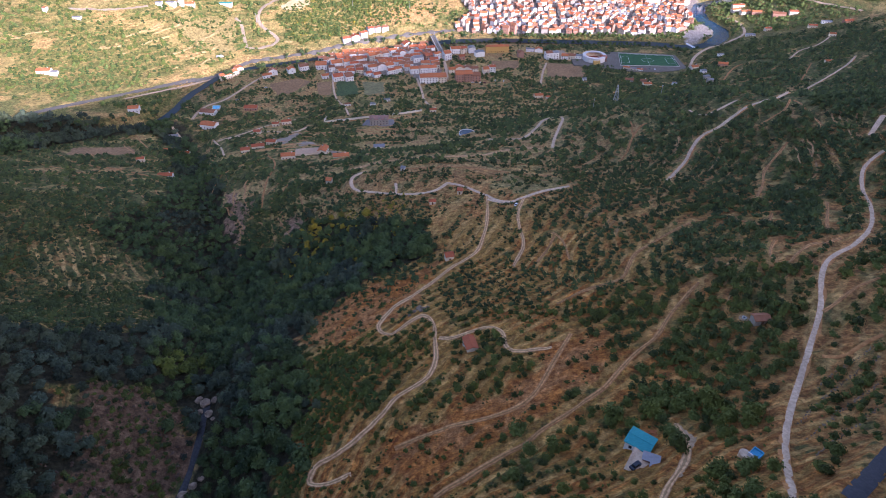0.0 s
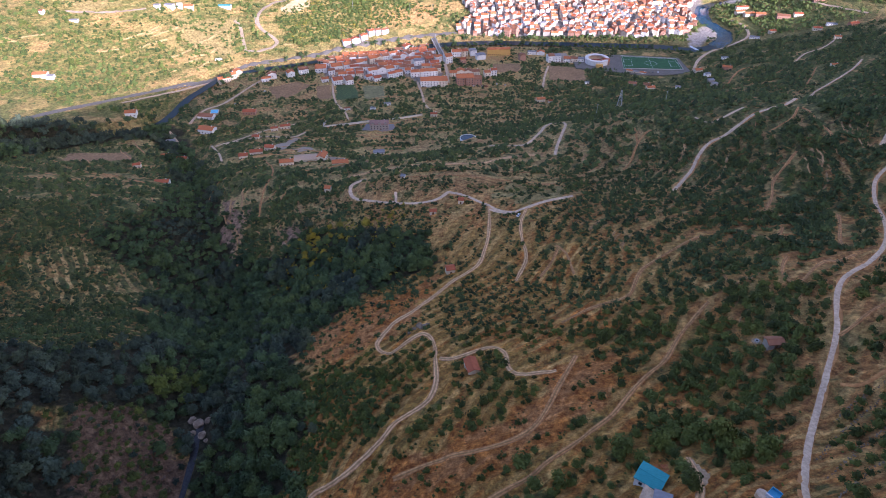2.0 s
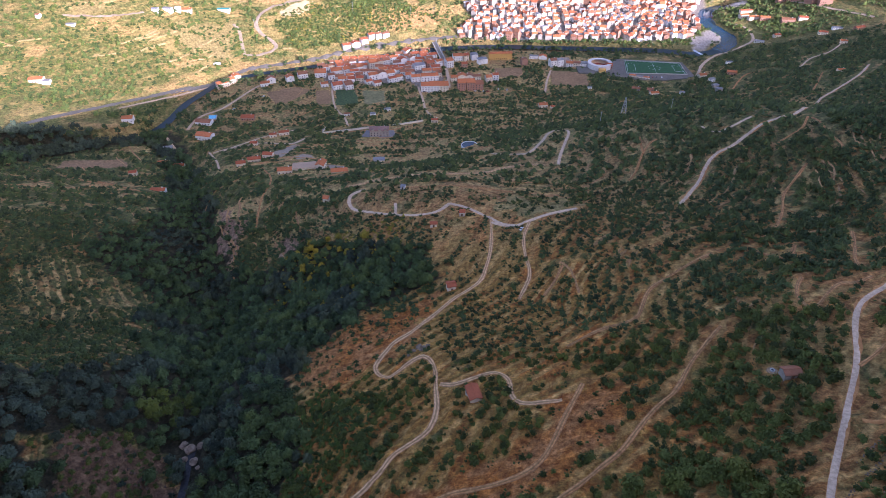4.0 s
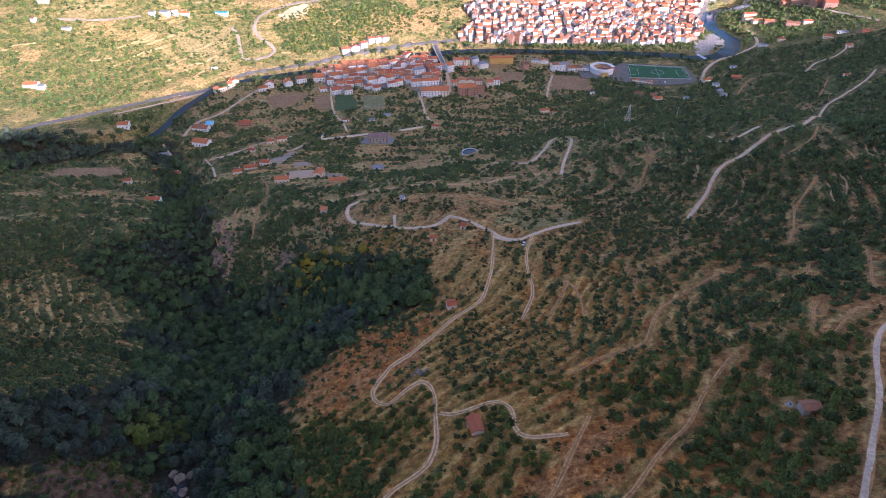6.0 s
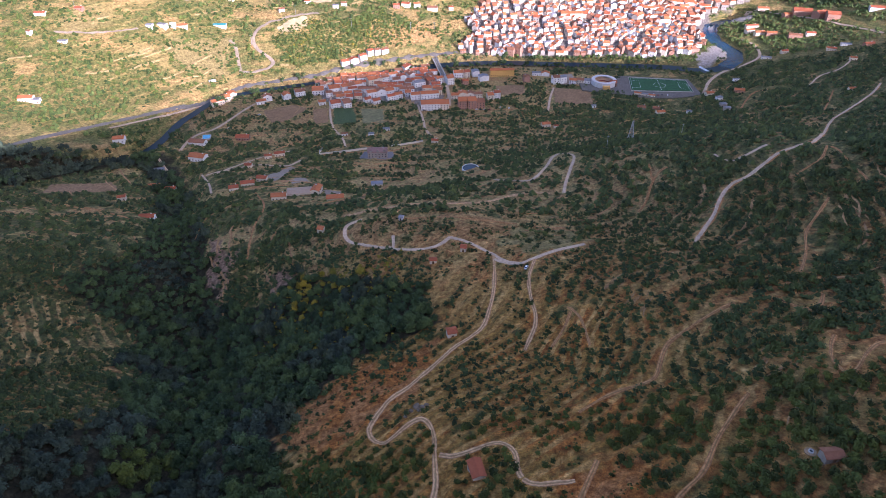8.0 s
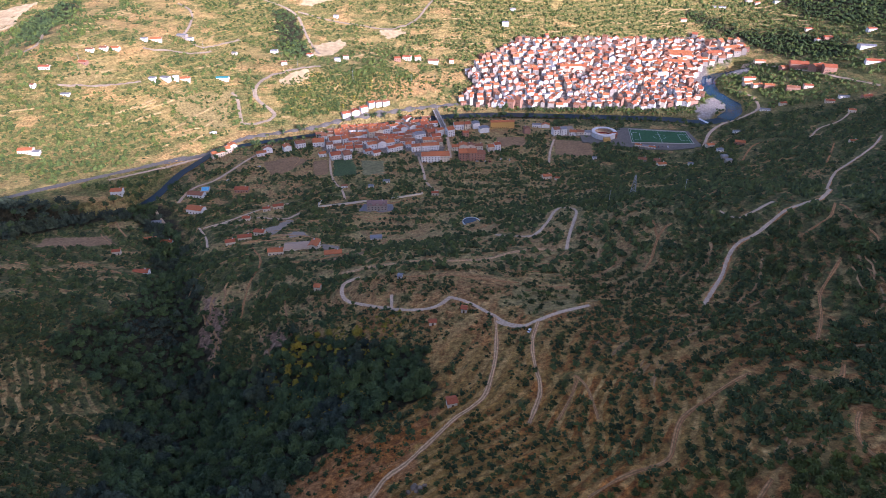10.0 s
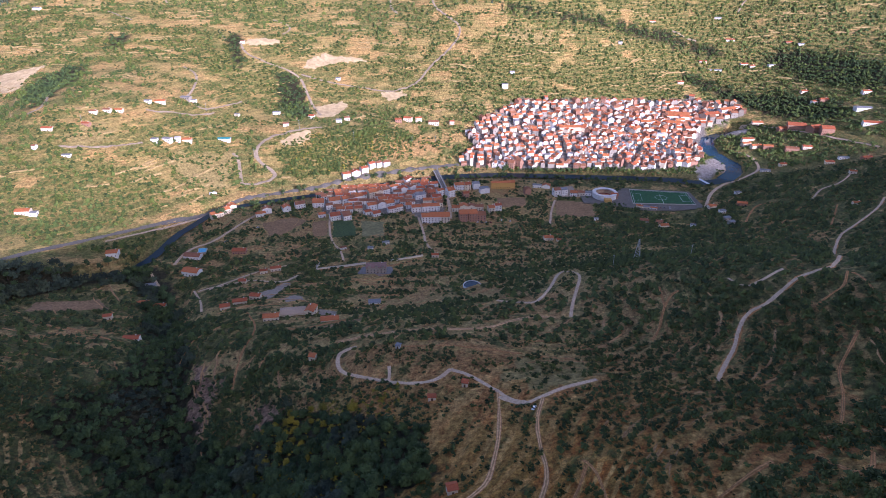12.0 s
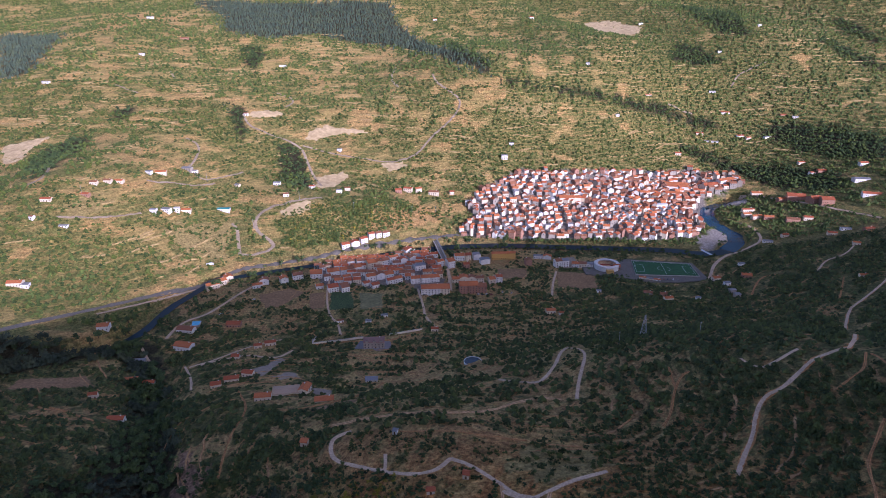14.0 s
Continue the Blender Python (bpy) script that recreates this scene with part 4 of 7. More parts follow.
def crown(g, boughs, tufts, tall=0.85, spray=0.26):
    """A leafy crown of about unit radius: rounded boughs, each a dark core set round with tilted sprays of leaves."""
    vs, fs, at = [], [], 0
    ball, sides = DOME
    for i in range(boughs):
        r = g.uniform(0.42, 0.62) if boughs > 1 else 0.85
        a, h = 2.4 * i + g.uniform(-0.4, 0.4), g.uniform(-0.5, 1.0)
        out = 0.0 if boughs == 1 else (1.0 - 0.45 * max(h, 0)) * g.uniform(0.3, 0.5)
        c = np.array([out * np.cos(a), out * np.sin(a), (0.72 + 0.45 * h) * tall])
        vs.append(ball * (0.82 * r * g.uniform(0.85, 1.1, len(ball)))[:, None] + c)
        fs.append(sides + at)
        at += len(ball)
        for _ in range(tufts):
            d = g.normal(size=3)
            d[2] = abs(d[2]) * 1.1 - 0.25
            d /= np.linalg.norm(d)
            n = d + g.normal(0, 0.38, 3)
            n /= np.linalg.norm(n)
            u = np.cross(n, g.normal(size=3))
            u /= np.linalg.norm(u)
            w, size = np.cross(n, u), r * spray * g.uniform(0.75, 1.5)
            p = c + d * r * g.uniform(0.82, 1.1)
            vs.append(np.array([p + u * size * g.uniform(0.7, 1.2), p + w * size * g.uniform(0.5, 1.0), p - u * size * g.uniform(0.7, 1.2), p - w * size * g.uniform(0.5, 1.0)]))
            fs.append(np.array([(0, 1, 2), (0, 2, 3)]) + at)
            at += 4
    return np.vstack(vs), np.vstack(fs)


def conifer(g):
    """A slim pointed tree of ragged whorls, of about unit height."""
    vs, fs, at = [], [], 0
    for k, (z, r) in enumerate(((0.02, 0.36), (0.3, 0.27), (0.55, 0.18))):
        ring = 6
        a = np.linspace(0, 2 * np.pi, ring, endpoint=False) + g.uniform(0, 1)
        rr = r * g.uniform(0.7, 1.25, ring)
        v = np.vstack([np.column_stack([np.cos(a) * rr, np.sin(a) * rr, np.full(ring, z) + g.uniform(-0.03, 0.03, ring)]), [[0, 0, z + 0.36]]])
        f = np.array([[i, (i + 1) % ring, ring] for i in range(ring)])
        vs.append(v)
        fs.append(f + at)
        at += len(v)
    return np.vstack(vs), np.vstack(fs)


def scatter(name, places, sizes, shapes, mat, label, category, seed, lift=-0.15, squash=(0.75, 1.1)):
    """Many plants as one mesh of clumps that stand on the ground."""
    g = np.random.default_rng(seed)
    if len(places) == 0:
        return
    pick = g.integers(0, len(shapes), len(places))
    vs, fs, tint, at = [], [], [], 0
    z = ground_at(places[:, 0], places[:, 1])
    for s, (v, f) in enumerate(shapes):
        k = np.where(pick == s)[0]
        if len(k) == 0:
            continue
        a = g.uniform(0, 2 * np.pi, len(k))
        ca, sa = np.cos(a)[:, None], np.sin(a)[:, None]
        r = sizes[k][:, None]
        hz = g.uniform(*squash, len(k))[:, None]
        x = (v[:, 0] * ca - v[:, 1] * sa) * r + places[k, 0][:, None]
        y = (v[:, 0] * sa + v[:, 1] * ca) * r + places[k, 1][:, None]
        h = v[:, 2] * r * hz + z[k][:, None] + lift * r
        vs.append(np.stack([x, y, h], -1).reshape(-1, 3))
        fs.append((f[None] + (at + np.arange(len(k)) * len(v))[:, None, None]).reshape(-1, 3))
        tint.append(np.repeat(g.uniform(0, 1, len(k)), len(v)))
        at += len(k) * len(v)
    me = mesh_of(name, np.vstack(vs), np.vstack(fs), mat)
    point_values(me, "tint", np.concatenate(tint))
    tagged(new(name, me), label, category, kind="stuff")


ROAD_GRID = np.zeros(XX.shape, bool)
for _, lane_width, _, lane_line in LANES:
    for px, py in lane_line[::1]:
        i0, i1 = np.searchsorted(GX, (px - lane_width / 2 - 1.6, px + lane_width / 2 + 1.6))
        j0, j1 = np.searchsorted(GY, (py - lane_width / 2 - 1.6, py + lane_width / 2 + 1.6))
        ROAD_GRID[j0:j1 + 1, i0:i1 + 1] = True


def on_road(p):
    i = np.clip(np.searchsorted(GX, p[:, 0]) - 1, 0, len(GX) - 1)
    j = np.clip(np.searchsorted(GY, p[:, 1]) - 1, 0, len(GY) - 1)
    return ROAD_GRID[j, i]


BUILT = []    # x, y, radius of what stands on the ground


def free(p):
    """Which places are clear of roads, water and buildings."""
    ok = ~on_road(p) & (line_distance(p[:, 0], p[:, 1], RIVER) > 17)
    for x, y, r in BUILT:
        ok &= np.hypot(p[:, 0] - x, p[:, 1] - y) > r
    return ok


def in_view(p, margin=115):
    """Within the wedge of the valley that can be seen."""
    return np.abs(p[:, 0]) < 0.76 * (p[:, 1] + margin)


def thrown(g, count, x0, x1, y0, y1):
    p = np.column_stack([g.uniform(x0, x1, count), g.uniform(y0, y1, count)])
    return p[in_view(p)]


def jittered(g, spacing, x0, x1, y0, y1, jitter=0.42):
    x, y = np.meshgrid(np.arange(x0, x1, spacing), np.arange(y0, y1, spacing))
    p = np.column_stack([x.ravel(), y.ravel()])
    p[:, 0] += (np.floor((p[:, 1] - y0) / spacing) % 2) * spacing / 2
    p += g.uniform(-jitter, jitter, p.shape) * spacing
    return p[in_view(p)]


def in_rows(g, p, width=0.42):
    """Keeps the places that lie on the rows, which follow the terraces."""
    level = terrace_level(p[:, 0], p[:, 1], ridge(p[:, 0], p[:, 1]))
    return (level - np.floor(level) < width) | (g.uniform(size=len(p)) < 0.2)


def tree_shape(g, crown_shape, name, label, group, mat):
    """A tree: forked trunk and a ragged crown."""
    tree = tagged(new(name), label, "tree", group)
    bm = bmesh.new()
    tube(bm, 0, 0, -0.3, 0.6, 0.11, 0.07, 6)
    for a in (0.3, 2.4, 4.5):
        limb = bmesh.new()
        tube(limb, 0, 0, 0, 0.55, 0.06, 0.025, 5)
        limb.transform(Matrix.Translation((0, 0, 0.5)) @ Matrix.Rotation(a, 4, "Z") @ Matrix.Rotation(0.7, 4, "Y"))
        me = bpy.data.meshes.new("limb")
        limb.to_mesh(me)
        limb.free()
        bm.from_mesh(me)
        bpy.data.meshes.remove(me)
    part("trunk", bm, M["bark"], tree)
    v, f = crown_shape
    me = mesh_of("crown", v, f, mat)
    point_values(me, "tint", np.full(len(v), g.uniform(0, 1)))
    part_of("crown", me, None, tree)
    return tree


def stand(shapes, p, size, g):
    """Copies of a few trees, each turned and scaled, at the given places."""
    z = ground_at(p[:, 0], p[:, 1])
    for i in range(len(p)):
        m = pose(p[i, 0], p[i, 1], z[i] - 0.05, 0, 0, g.uniform(0, 360)) @ Matrix.Diagonal((size[i], size[i], size[i] * g.uniform(0.8, 1.1), 1))
        if i < len(shapes):
            shapes[i].matrix_world = m
        else:
            copy_thing(shapes[i % len(shapes)], m)


def plant_trees(p, size, g):
    shapes = [tree_shape(g, crown(g, 7, 34, 0.85, 0.19), "orchard_tree", "small dark green cherry tree on a terrace", "orchard trees on the terraces", M["orchard"]) for _ in range(9)]
    stand(shapes, p, size, g)


def plant_all():
    g = np.random.default_rng(4)
    yard_tree = tree_shape(g, crown(g, 12, 40, 1.0, 0.19), "yard_tree", "large round leafy tree beside the farmhouse", "", M["orchard"])
    yard_tree.matrix_world = pose(75.4, 125.5, float(ground_at(75.4, 125.5)), 0, 0, 40) @ Matrix.Diagonal((3.9, 3.9, 4.0, 1))
    BUILT.append((75.4, 125.5, 4.5))
    near3 = [crown(g, 5, 15, 0.85, 0.24) for _ in range(12)]
    mid1 = [crown(g, 3, 7) for _ in range(12)]
    far1 = [clump(g, 3, 0) for _ in range(10)]
    high1 = [clump(g, 1, 0) for _ in range(10)]
    tall3 = [crown(g, 9, 24, 1.15, 0.21) for _ in range(12)]
    low3 = [crown(g, 5, 12, 1.15, 0.3) for _ in range(12)]
    cones = [conifer(g) for _ in range(6)]

    # orchards and scrub of the near side
    p = jittered(g, 3.2, -420, 420, 85, 480)
    lush = area_mask("thick", p[:, 0], p[:, 1], 9)
    keep = in_rows(g, p, np.where(lush | (p[:, 0] < -130), 0.68, 0.5)) & ~area_mask("wood", p[:, 0], p[:, 1])
    dark = np.clip((p[:, 0] - 130) / 90, 0, 1) * np.clip((p[:, 1] - 240) / 130, 0, 1) * (0.4 + 1.2 * waves(p[:, 0], p[:, 1], 70, 39))
    thin = np.where(area_mask("bare_red", p[:, 0], p[:, 1]) | area_mask("dry", p[:, 0], p[:, 1]), 0.42, 0.55 + 0.8 * waves(p[:, 0], p[:, 1], 60, 31) + 0.45 * dark + 0.6 * np.clip((-130 - p[:, 0]) / 40, 0, 1) + 0.2 * np.clip((p[:, 0] - 60) / 30, 0, 1) + 0.25 * lush)
    p = p[keep & (g.uniform(size=len(p)) < thin)]
    p = p[free(p)]
    size = (0.75 + 1.9 * g.beta(1.5, 2.0, len(p))) * (0.75 + 0.5 * waves(p[:, 0], p[:, 1], 45, 33)) * (0.72 + 0.33 * np.clip((p[:, 1] - 120) / 60, 0, 1))
    size = size * (1 + 0.2 * area_mask("thick", p[:, 0], p[:, 1], 9)) * (1 + 0.25 * np.clip((p[:, 0] - 50) / 40, 0, 1))
    size = np.minimum(size * 1.1, 2.9)
    order = np.argsort(np.hypot(p[:, 0] - 60, p[:, 1] - 110))
    p, size = p[order], size[order]
    plant_trees(p[:280], size[:280], g)
    p, size = p[280:], size[280:]
    near = p[:, 1] < 240
    size = size * (1 + 0.25 * np.clip((p[:, 0] - 130) / 60, 0, 1) * np.clip((p[:, 1] - 230) / 80, 0, 1))
    scatter("orchard_trees", p[near], size[near], near3, M["orchard"], "rows of small dark green orchard trees on terraces", "orchard", 41)
    scatter("scrub", p[~near], size[~near] * (1.1 + 0.25 * (p[~near, 0] < -130)), mid1, M["valley"], "dark green orchard trees and scrub on terraces", "scrub", 42)

    p = jittered(g, 1.9, -160, 330, 85, 300, 0.3)
    level = terrace_level(p[:, 0], p[:, 1], ridge(p[:, 0], p[:, 1]))
    p = p[(level - np.floor(level) < 0.3) & (waves(p[:, 0], p[:, 1], 50, 36) + g.uniform(-0.2, 0.2, len(p)) > 0.42) & ~area_mask("wood", p[:, 0], p[:, 1]) & ~area_mask("brush", p[:, 0], p[:, 1])]
    p = p[free(p)]
    scatter("young_trees", p, g.uniform(0.3, 0.75, len(p)), far1, M["orchard"], "rows of young cherry saplings along the terraces", "orchard", 38)
    p = jittered(g, 3.8, -700, 800, 480, 1060)
    keep = (in_rows(g, p, 0.6)) & (p[:, 1] < river_y(p[:, 0])) & ~area_mask("wood", p[:, 0], p[:, 1]) & ~area_mask("town", p[:, 0], p[:, 1])
    plots = np.zeros(len(p), bool)
    for kind in ("ploughed", "crop", "meadow", "yard"):
        plots |= area_mask(kind, p[:, 0], p[:, 1], 2)
    p = p[keep & ~plots & (g.uniform(size=len(p)) < 0.06 + 0.62 * thicket(p[:, 0], p[:, 1]) + 0.2 * np.clip((p[:, 0] - 80) / 80, 0, 1))]
    p = p[free(p)]
    scatter("valley_scrub", p, g.uniform(1.3, 3.1, len(p)) * (0.85 + 0.35 * thicket(p[:, 0], p[:, 1])), far1, M["valley"], "dense green scrub and orchards above the river", "scrub", 43)

    # the wooded gully
    p = jittered(g, 5.9, -720, 60, 95, 960)
    p = p[area_mask("wood", p[:, 0], p[:, 1], 10)]
    p = p[free(p)]
    size = (2.5 + 3.2 * g.beta(1.6, 2.4, len(p))) * (1 + 0.4 * (p[:, 1] > 600))
    tone = waves(p[:, 0], p[:, 1], 90, 51) + g.uniform(-0.12, 0.12, len(p))
    blue = (tone > 0.74) | ((p[:, 0] < -330) & (tone > 0.3)) | ((p[:, 0] < -150) & (p[:, 1] < 280) & (tone > 0.2))
    lime = ~blue & (np.hypot(p[:, 0] + 146, p[:, 1] - 245) < 15)
    yellow = (np.hypot((p[:, 0] + 92) / 38, (p[:, 1] - 420) / 44) < 1) & (g.uniform(size=len(p)) < 0.28)
    scatter("broom_bushes", p[yellow], size[yellow] * 0.8, tall3, M["broom"], "tall yellow broom among the dark wood", "broom", 69)
    blue, lime = blue & ~yellow, lime & ~yellow
    deep = p[:, 1] > 430
    plain = ~blue & ~lime & ~yellow
    scatter("valley_wood", p[plain & deep], size[plain & deep], low3, M["wood"], "dense dark green wood down the gully to the river", "wood", 54)
    scatter("river_oaks", p[blue & deep], size[blue & deep], low3, M["blue_wood"], "grey-green trees in the shade along the river", "wood", 55)
    blue, plain = blue & ~deep, plain & ~deep
    scatter("gully_wood", p[plain], size[plain], tall3, M["wood"], "dense dark green wood filling the gully", "wood", 44)
    scatter("grey_oak_wood", p[blue], size[blue], tall3, M["blue_wood"], "grey-green oaks crowded along the gully", "wood", 45)
    scatter("lime_trees", p[lime], size[lime], tall3, M["lime"], "bright green trees among the dark wood", "wood", 46)
    p = thrown(g, 480, -125, -30, 335, 430)
    p = p[free(p)]
    scatter("yellow_broom", p, g.uniform(1.0, 2.0, len(p)), mid1, M["broom"], "yellow flowering broom on the wooded spur", "broom", 47)
    p = np.vstack([thrown(g, 700, -150, -15, 300, 440), thrown(g, 1000, -180, -75, 425, 545), thrown(g, 900, -340, -215, 425, 600), thrown(g, 500, -330, -200, 250, 430)])
    p = p[free(p) & ~area_mask("rocky", p[:, 0], p[:, 1], 2) & (waves(p[:, 0], p[:, 1], 34, 37) > 0.36)]
    scatter("spur_scrub", p, g.uniform(1.3, 3.0, len(p)), mid1, M["wood"], "dark green thicket on the spurs", "scrub", 48)

    # fresh green bushes on the slope above the stream
    p = jittered(g, 2.3, -100, -10, 130, 262)
    p = p[area_mask("thick", p[:, 0], p[:, 1], 6)]
    p = p[free(p) & (g.uniform(size=len(p)) < 0.75)]
    scatter("green_bushes", p, g.uniform(0.8, 1.9, len(p)), near3, M["bush"], "fresh green bushes on the slope above the stream", "bushes", 53)

    p = thrown(g, 1500, -260, -90, 95, 260)
    p = p[area_mask("brush", p[:, 0], p[:, 1])]
    p = p[free(p)]
    green_ones = g.uniform(size=len(p)) < 0.3
    scatter("dry_brush", p[~green_ones], g.uniform(0.7, 1.9, int((~green_ones).sum())), mid1, M["brush"], "brown dry brush on the gully side", "brush", 49)
    scatter("oak_scrub", p[green_ones], g.uniform(1.0, 2.6, int(green_ones.sum())), near3, M["blue_wood"], "grey-green oak scrub among dry brush", "scrub", 50)

    # trees along both banks of the river
    line = smooth_line(RIVER, 6.5)
    t = np.gradient(line, axis=0)
    side = np.stack([-t[:, 1], t[:, 0]], 1) / np.hypot(t[:, 0], t[:, 1])[:, None]
    banks = []
    for s, lo, hi in ((-1, 12, 24), (1, 12, 20)):
        q = line + side * (s * g.uniform(lo, hi, len(line)))[:, None] + g.uniform(-2, 2, line.shape)
        banks.append(q[g.uniform(size=len(q)) < np.where((q[:, 0] > -160) & (q[:, 0] < 400), 0.8, 0.75 if s < 0 else 0.5)])
    p = np.vstack(banks)
    p = p[~on_road(p) & ((p[:, 0] < 360) | (g.uniform(size=len(p)) < 0.10)) & (np.abs(p[:, 0] + 14) > 12)]
    shapes = [tree_shape(g, crown(g, 5, 14, 1.2), "riverside_tree", "tall dark green tree on the river bank", "trees along the river", M["wood"]) for _ in range(6)]
    stand(shapes, p, g.uniform(1.3, 2.6, len(p)) * np.where(p[:, 0] < -200, 1.25, 1.0), g)

    hedge = smooth_line([(-542, 914), (-516, 862)], 2.2)
    scatter("hedge", hedge, g.uniform(1.2, 2.0, len(hedge)), mid1, M["wood"], "dark hedge running down the sunlit slope", "hedge", 70)

    # the sunlit far side
    p = jittered(g, 5.6, -1500, 1500, 780, 1500, 0.6)
    keep = in_rows(g, p, 0.72) & ~area_mask("town", p[:, 0], p[:, 1], 2) & ~area_mask("bare", p[:, 0], p[:, 1]) & ~area_mask("gravel", p[:, 0], p[:, 1])
    keep &= p[:, 1] > np.maximum(river_y(p[:, 0]) + 16, np.where(p[:, 0] < -200, 0, 1000))
    grown = thicket(p[:, 0], p[:, 1])
    dense = 0.07 + 0.8 * grown + 0.5 * area_mask("scrub", p[:, 0], p[:, 1])
    p = p[keep & (g.uniform(size=len(p)) < dense)]
    p = p[free(p)]
    q = jittered(g, 4.4, -320, 40, 1020, 1230)
    q = q[area_mask("scrub", q[:, 0], q[:, 1], 8)]
    q = q[free(q) & (g.uniform(size=len(q)) < np.clip(0.95 - (q[:, 0] + 150) / 180, 0.12, 0.9))]
    scatter("hill_scrub", q, g.uniform(2.0, 4.2, len(q)), mid1, M["far"], "thick olive green wood on the knoll by the river", "wood", 67)
    k = q[g.uniform(size=len(q)) < 0.12]
    scatter("knoll_broom", k + 1.5, g.uniform(1.5, 2.8, len(k)), far1, M["broom"], "yellow broom among the wood on the knoll", "broom", 68)
    scatter("far_orchards", p, g.uniform(1.4, 3.2, len(p)) * (0.85 + 0.5 * thicket(p[:, 0], p[:, 1])), far1, M["far"], "olive green orchards on sunlit far terraces", "orchard", 62)
    p = jittered(g, 7.4, -1900, 1900, 1500, 2500, 0.75)
    keep = in_rows(g, p, 0.9) & ~area_mask("bare", p[:, 0], p[:, 1]) & ~area_mask("pine", p[:, 0], p[:, 1])
    p = p[keep & (g.uniform(size=len(p)) < 0.06 + 0.8 * thicket(p[:, 0], p[:, 1]))]
    scatter("high_orchards", p, g.uniform(1.9, 4.2, len(p)) * (0.9 + 0.45 * thicket(p[:, 0], p[:, 1])), high1, M["far"], "orchards and scrub high on the far slope", "orchard", 64)
    p = jittered(g, 6.2, -1500, 900, 1480, 2500, 0.7)
    p = p[area_mask("pine", p[:, 0], p[:, 1], 26)]
    scatter("pine_wood", p, g.uniform(5.5, 10.5, len(p)), cones, M["pine"], "dark blue-green pine wood on the far slope", "wood", 65)
    p = jittered(g, 6.5, -1400, 1500, 1010, 2400)
    p = p[area_mask("wood", p[:, 0], p[:, 1], 10)]
    p = p[g.uniform(size=len(p)) < 0.75]
    scatter("flat_wood", p, g.uniform(2.8, 6.2, len(p)), mid1, M["wood"], "dark green tree belts along far streams and fields", "wood", 66)


# ---- buildings and other made things ----
def box(bm, x0, x1, y0, y1, z0, z1):
    v = [bm.verts.new(c) for c in ((x0, y0, z0), (x1, y0, z0), (x1, y1, z0), (x0, y1, z0), (x0, y0, z1), (x1, y0, z1), (x1, y1, z1), (x0, y1, z1))]
    for f in ((3, 2, 1, 0), (4, 5, 6, 7), (0, 1, 5, 4), (1, 2, 6, 5), (2, 3, 7, 6), (3, 0, 4, 7)):
        bm.faces.new([v[i] for i in f])
    return v


def prism(bm, outline, z0, z1):
    """An upright block over an outline in plan."""
    low, high = [bm.verts.new((x, y, z0)) for x, y in outline], [bm.verts.new((x, y, z1)) for x, y in outline]
    k = len(outline)
    bm.faces.new(low[::-1])
    bm.faces.new(high)
    for i in range(k):
        bm.faces.new([low[i], low[(i + 1) % k], high[(i + 1) % k], high[i]])


def tube(bm, x, y, z0, z1, r0, r1, k=8):
    a = [2 * math.pi * i / k for i in range(k)]
    low = [bm.verts.new((x + r0 * math.cos(t), y + r0 * math.sin(t), z0)) for t in a]
    high = [bm.verts.new((x + r1 * math.cos(t), y + r1 * math.sin(t), z1)) for t in a]
    bm.faces.new(low[::-1])
    bm.faces.new(high)
    for i in range(k):
        bm.faces.new([low[i], low[(i + 1) % k], high[(i + 1) % k], high[i]])


def mesh_from(name, bm, mat):
    me = bpy.data.meshes.new(name)
    bm.to_mesh(me)
    bm.free()
    me.materials.append(mat)
    return me


def box_mesh(name, mat, *size):
    bm = bmesh.new()
    box(bm, *size)
    return mesh_from(name, bm, mat)


def window_mesh():
    """A dark pane in a proud pale surround with a sill."""
    bm = bmesh.new()
    box(bm, -0.55, 0.55, -0.05, 0.1, 0.0, 1.3)
    me = mesh_from("window", bm, M["window"])
    return me


M["wall_ochre"] = rendered_wall("ochre_render", (0.42, 0.25, 0.07), (0.58, 0.36, 0.12))
M["roof_teal"] = tiled("teal_sheet", (0.03, 0.27, 0.28), (0.06, 0.38, 0.39))
M["roof_white"] = tiled("white_sheet", (0.55, 0.55, 0.55), (0.74, 0.73, 0.72))
M["roof_cream"] = tiled("plastered_roof", (0.42, 0.29, 0.19), (0.58, 0.43, 0.30))
M["roof_clay"] = tiled("pink_tiles", (0.26, 0.15, 0.125), (0.40, 0.25, 0.21))
M["slate"] = speckled("slate_paving", (0.17, 0.16, 0.155), (0.27, 0.255, 0.25), 0.6)
M["paint_white"] = speckled("white_paint", (0.66, 0.66, 0.66), (0.80, 0.80, 0.79), 0.6)
M["sill"] = speckled("stone_sill", (0.40, 0.37, 0.33), (0.55, 0.52, 0.47), 2.0)
M["turf"] = speckled("green_turf", (0.024, 0.085, 0.034), (0.04, 0.125, 0.05), 0.3, relief_m=0.03)
M["sand"] = speckled("arena_sand", (0.46, 0.25, 0.12), (0.60, 0.35, 0.18), 0.5)
M["pool_water"] = speckled("pool_blue", (0.06, 0.34, 0.52), (0.12, 0.45, 0.62), 0.6, 0.1)
M["tank_water"] = speckled("tank_water", (0.03, 0.045, 0.055), (0.06, 0.08, 0.09), 0.3, 0.1)
M["steel"] = speckled("galvanised_steel", (0.30, 0.31, 0.32), (0.45, 0.45, 0.46), 2.0, 0.5)
M["tyre"] = speckled("tyre_rubber", (0.015, 0.015, 0.015), (0.03, 0.03, 0.03), 5.0)
M["car_white"] = speckled("white_car_paint", (0.70, 0.70, 0.70), (0.78, 0.78, 0.78), 1.0, 0.3)
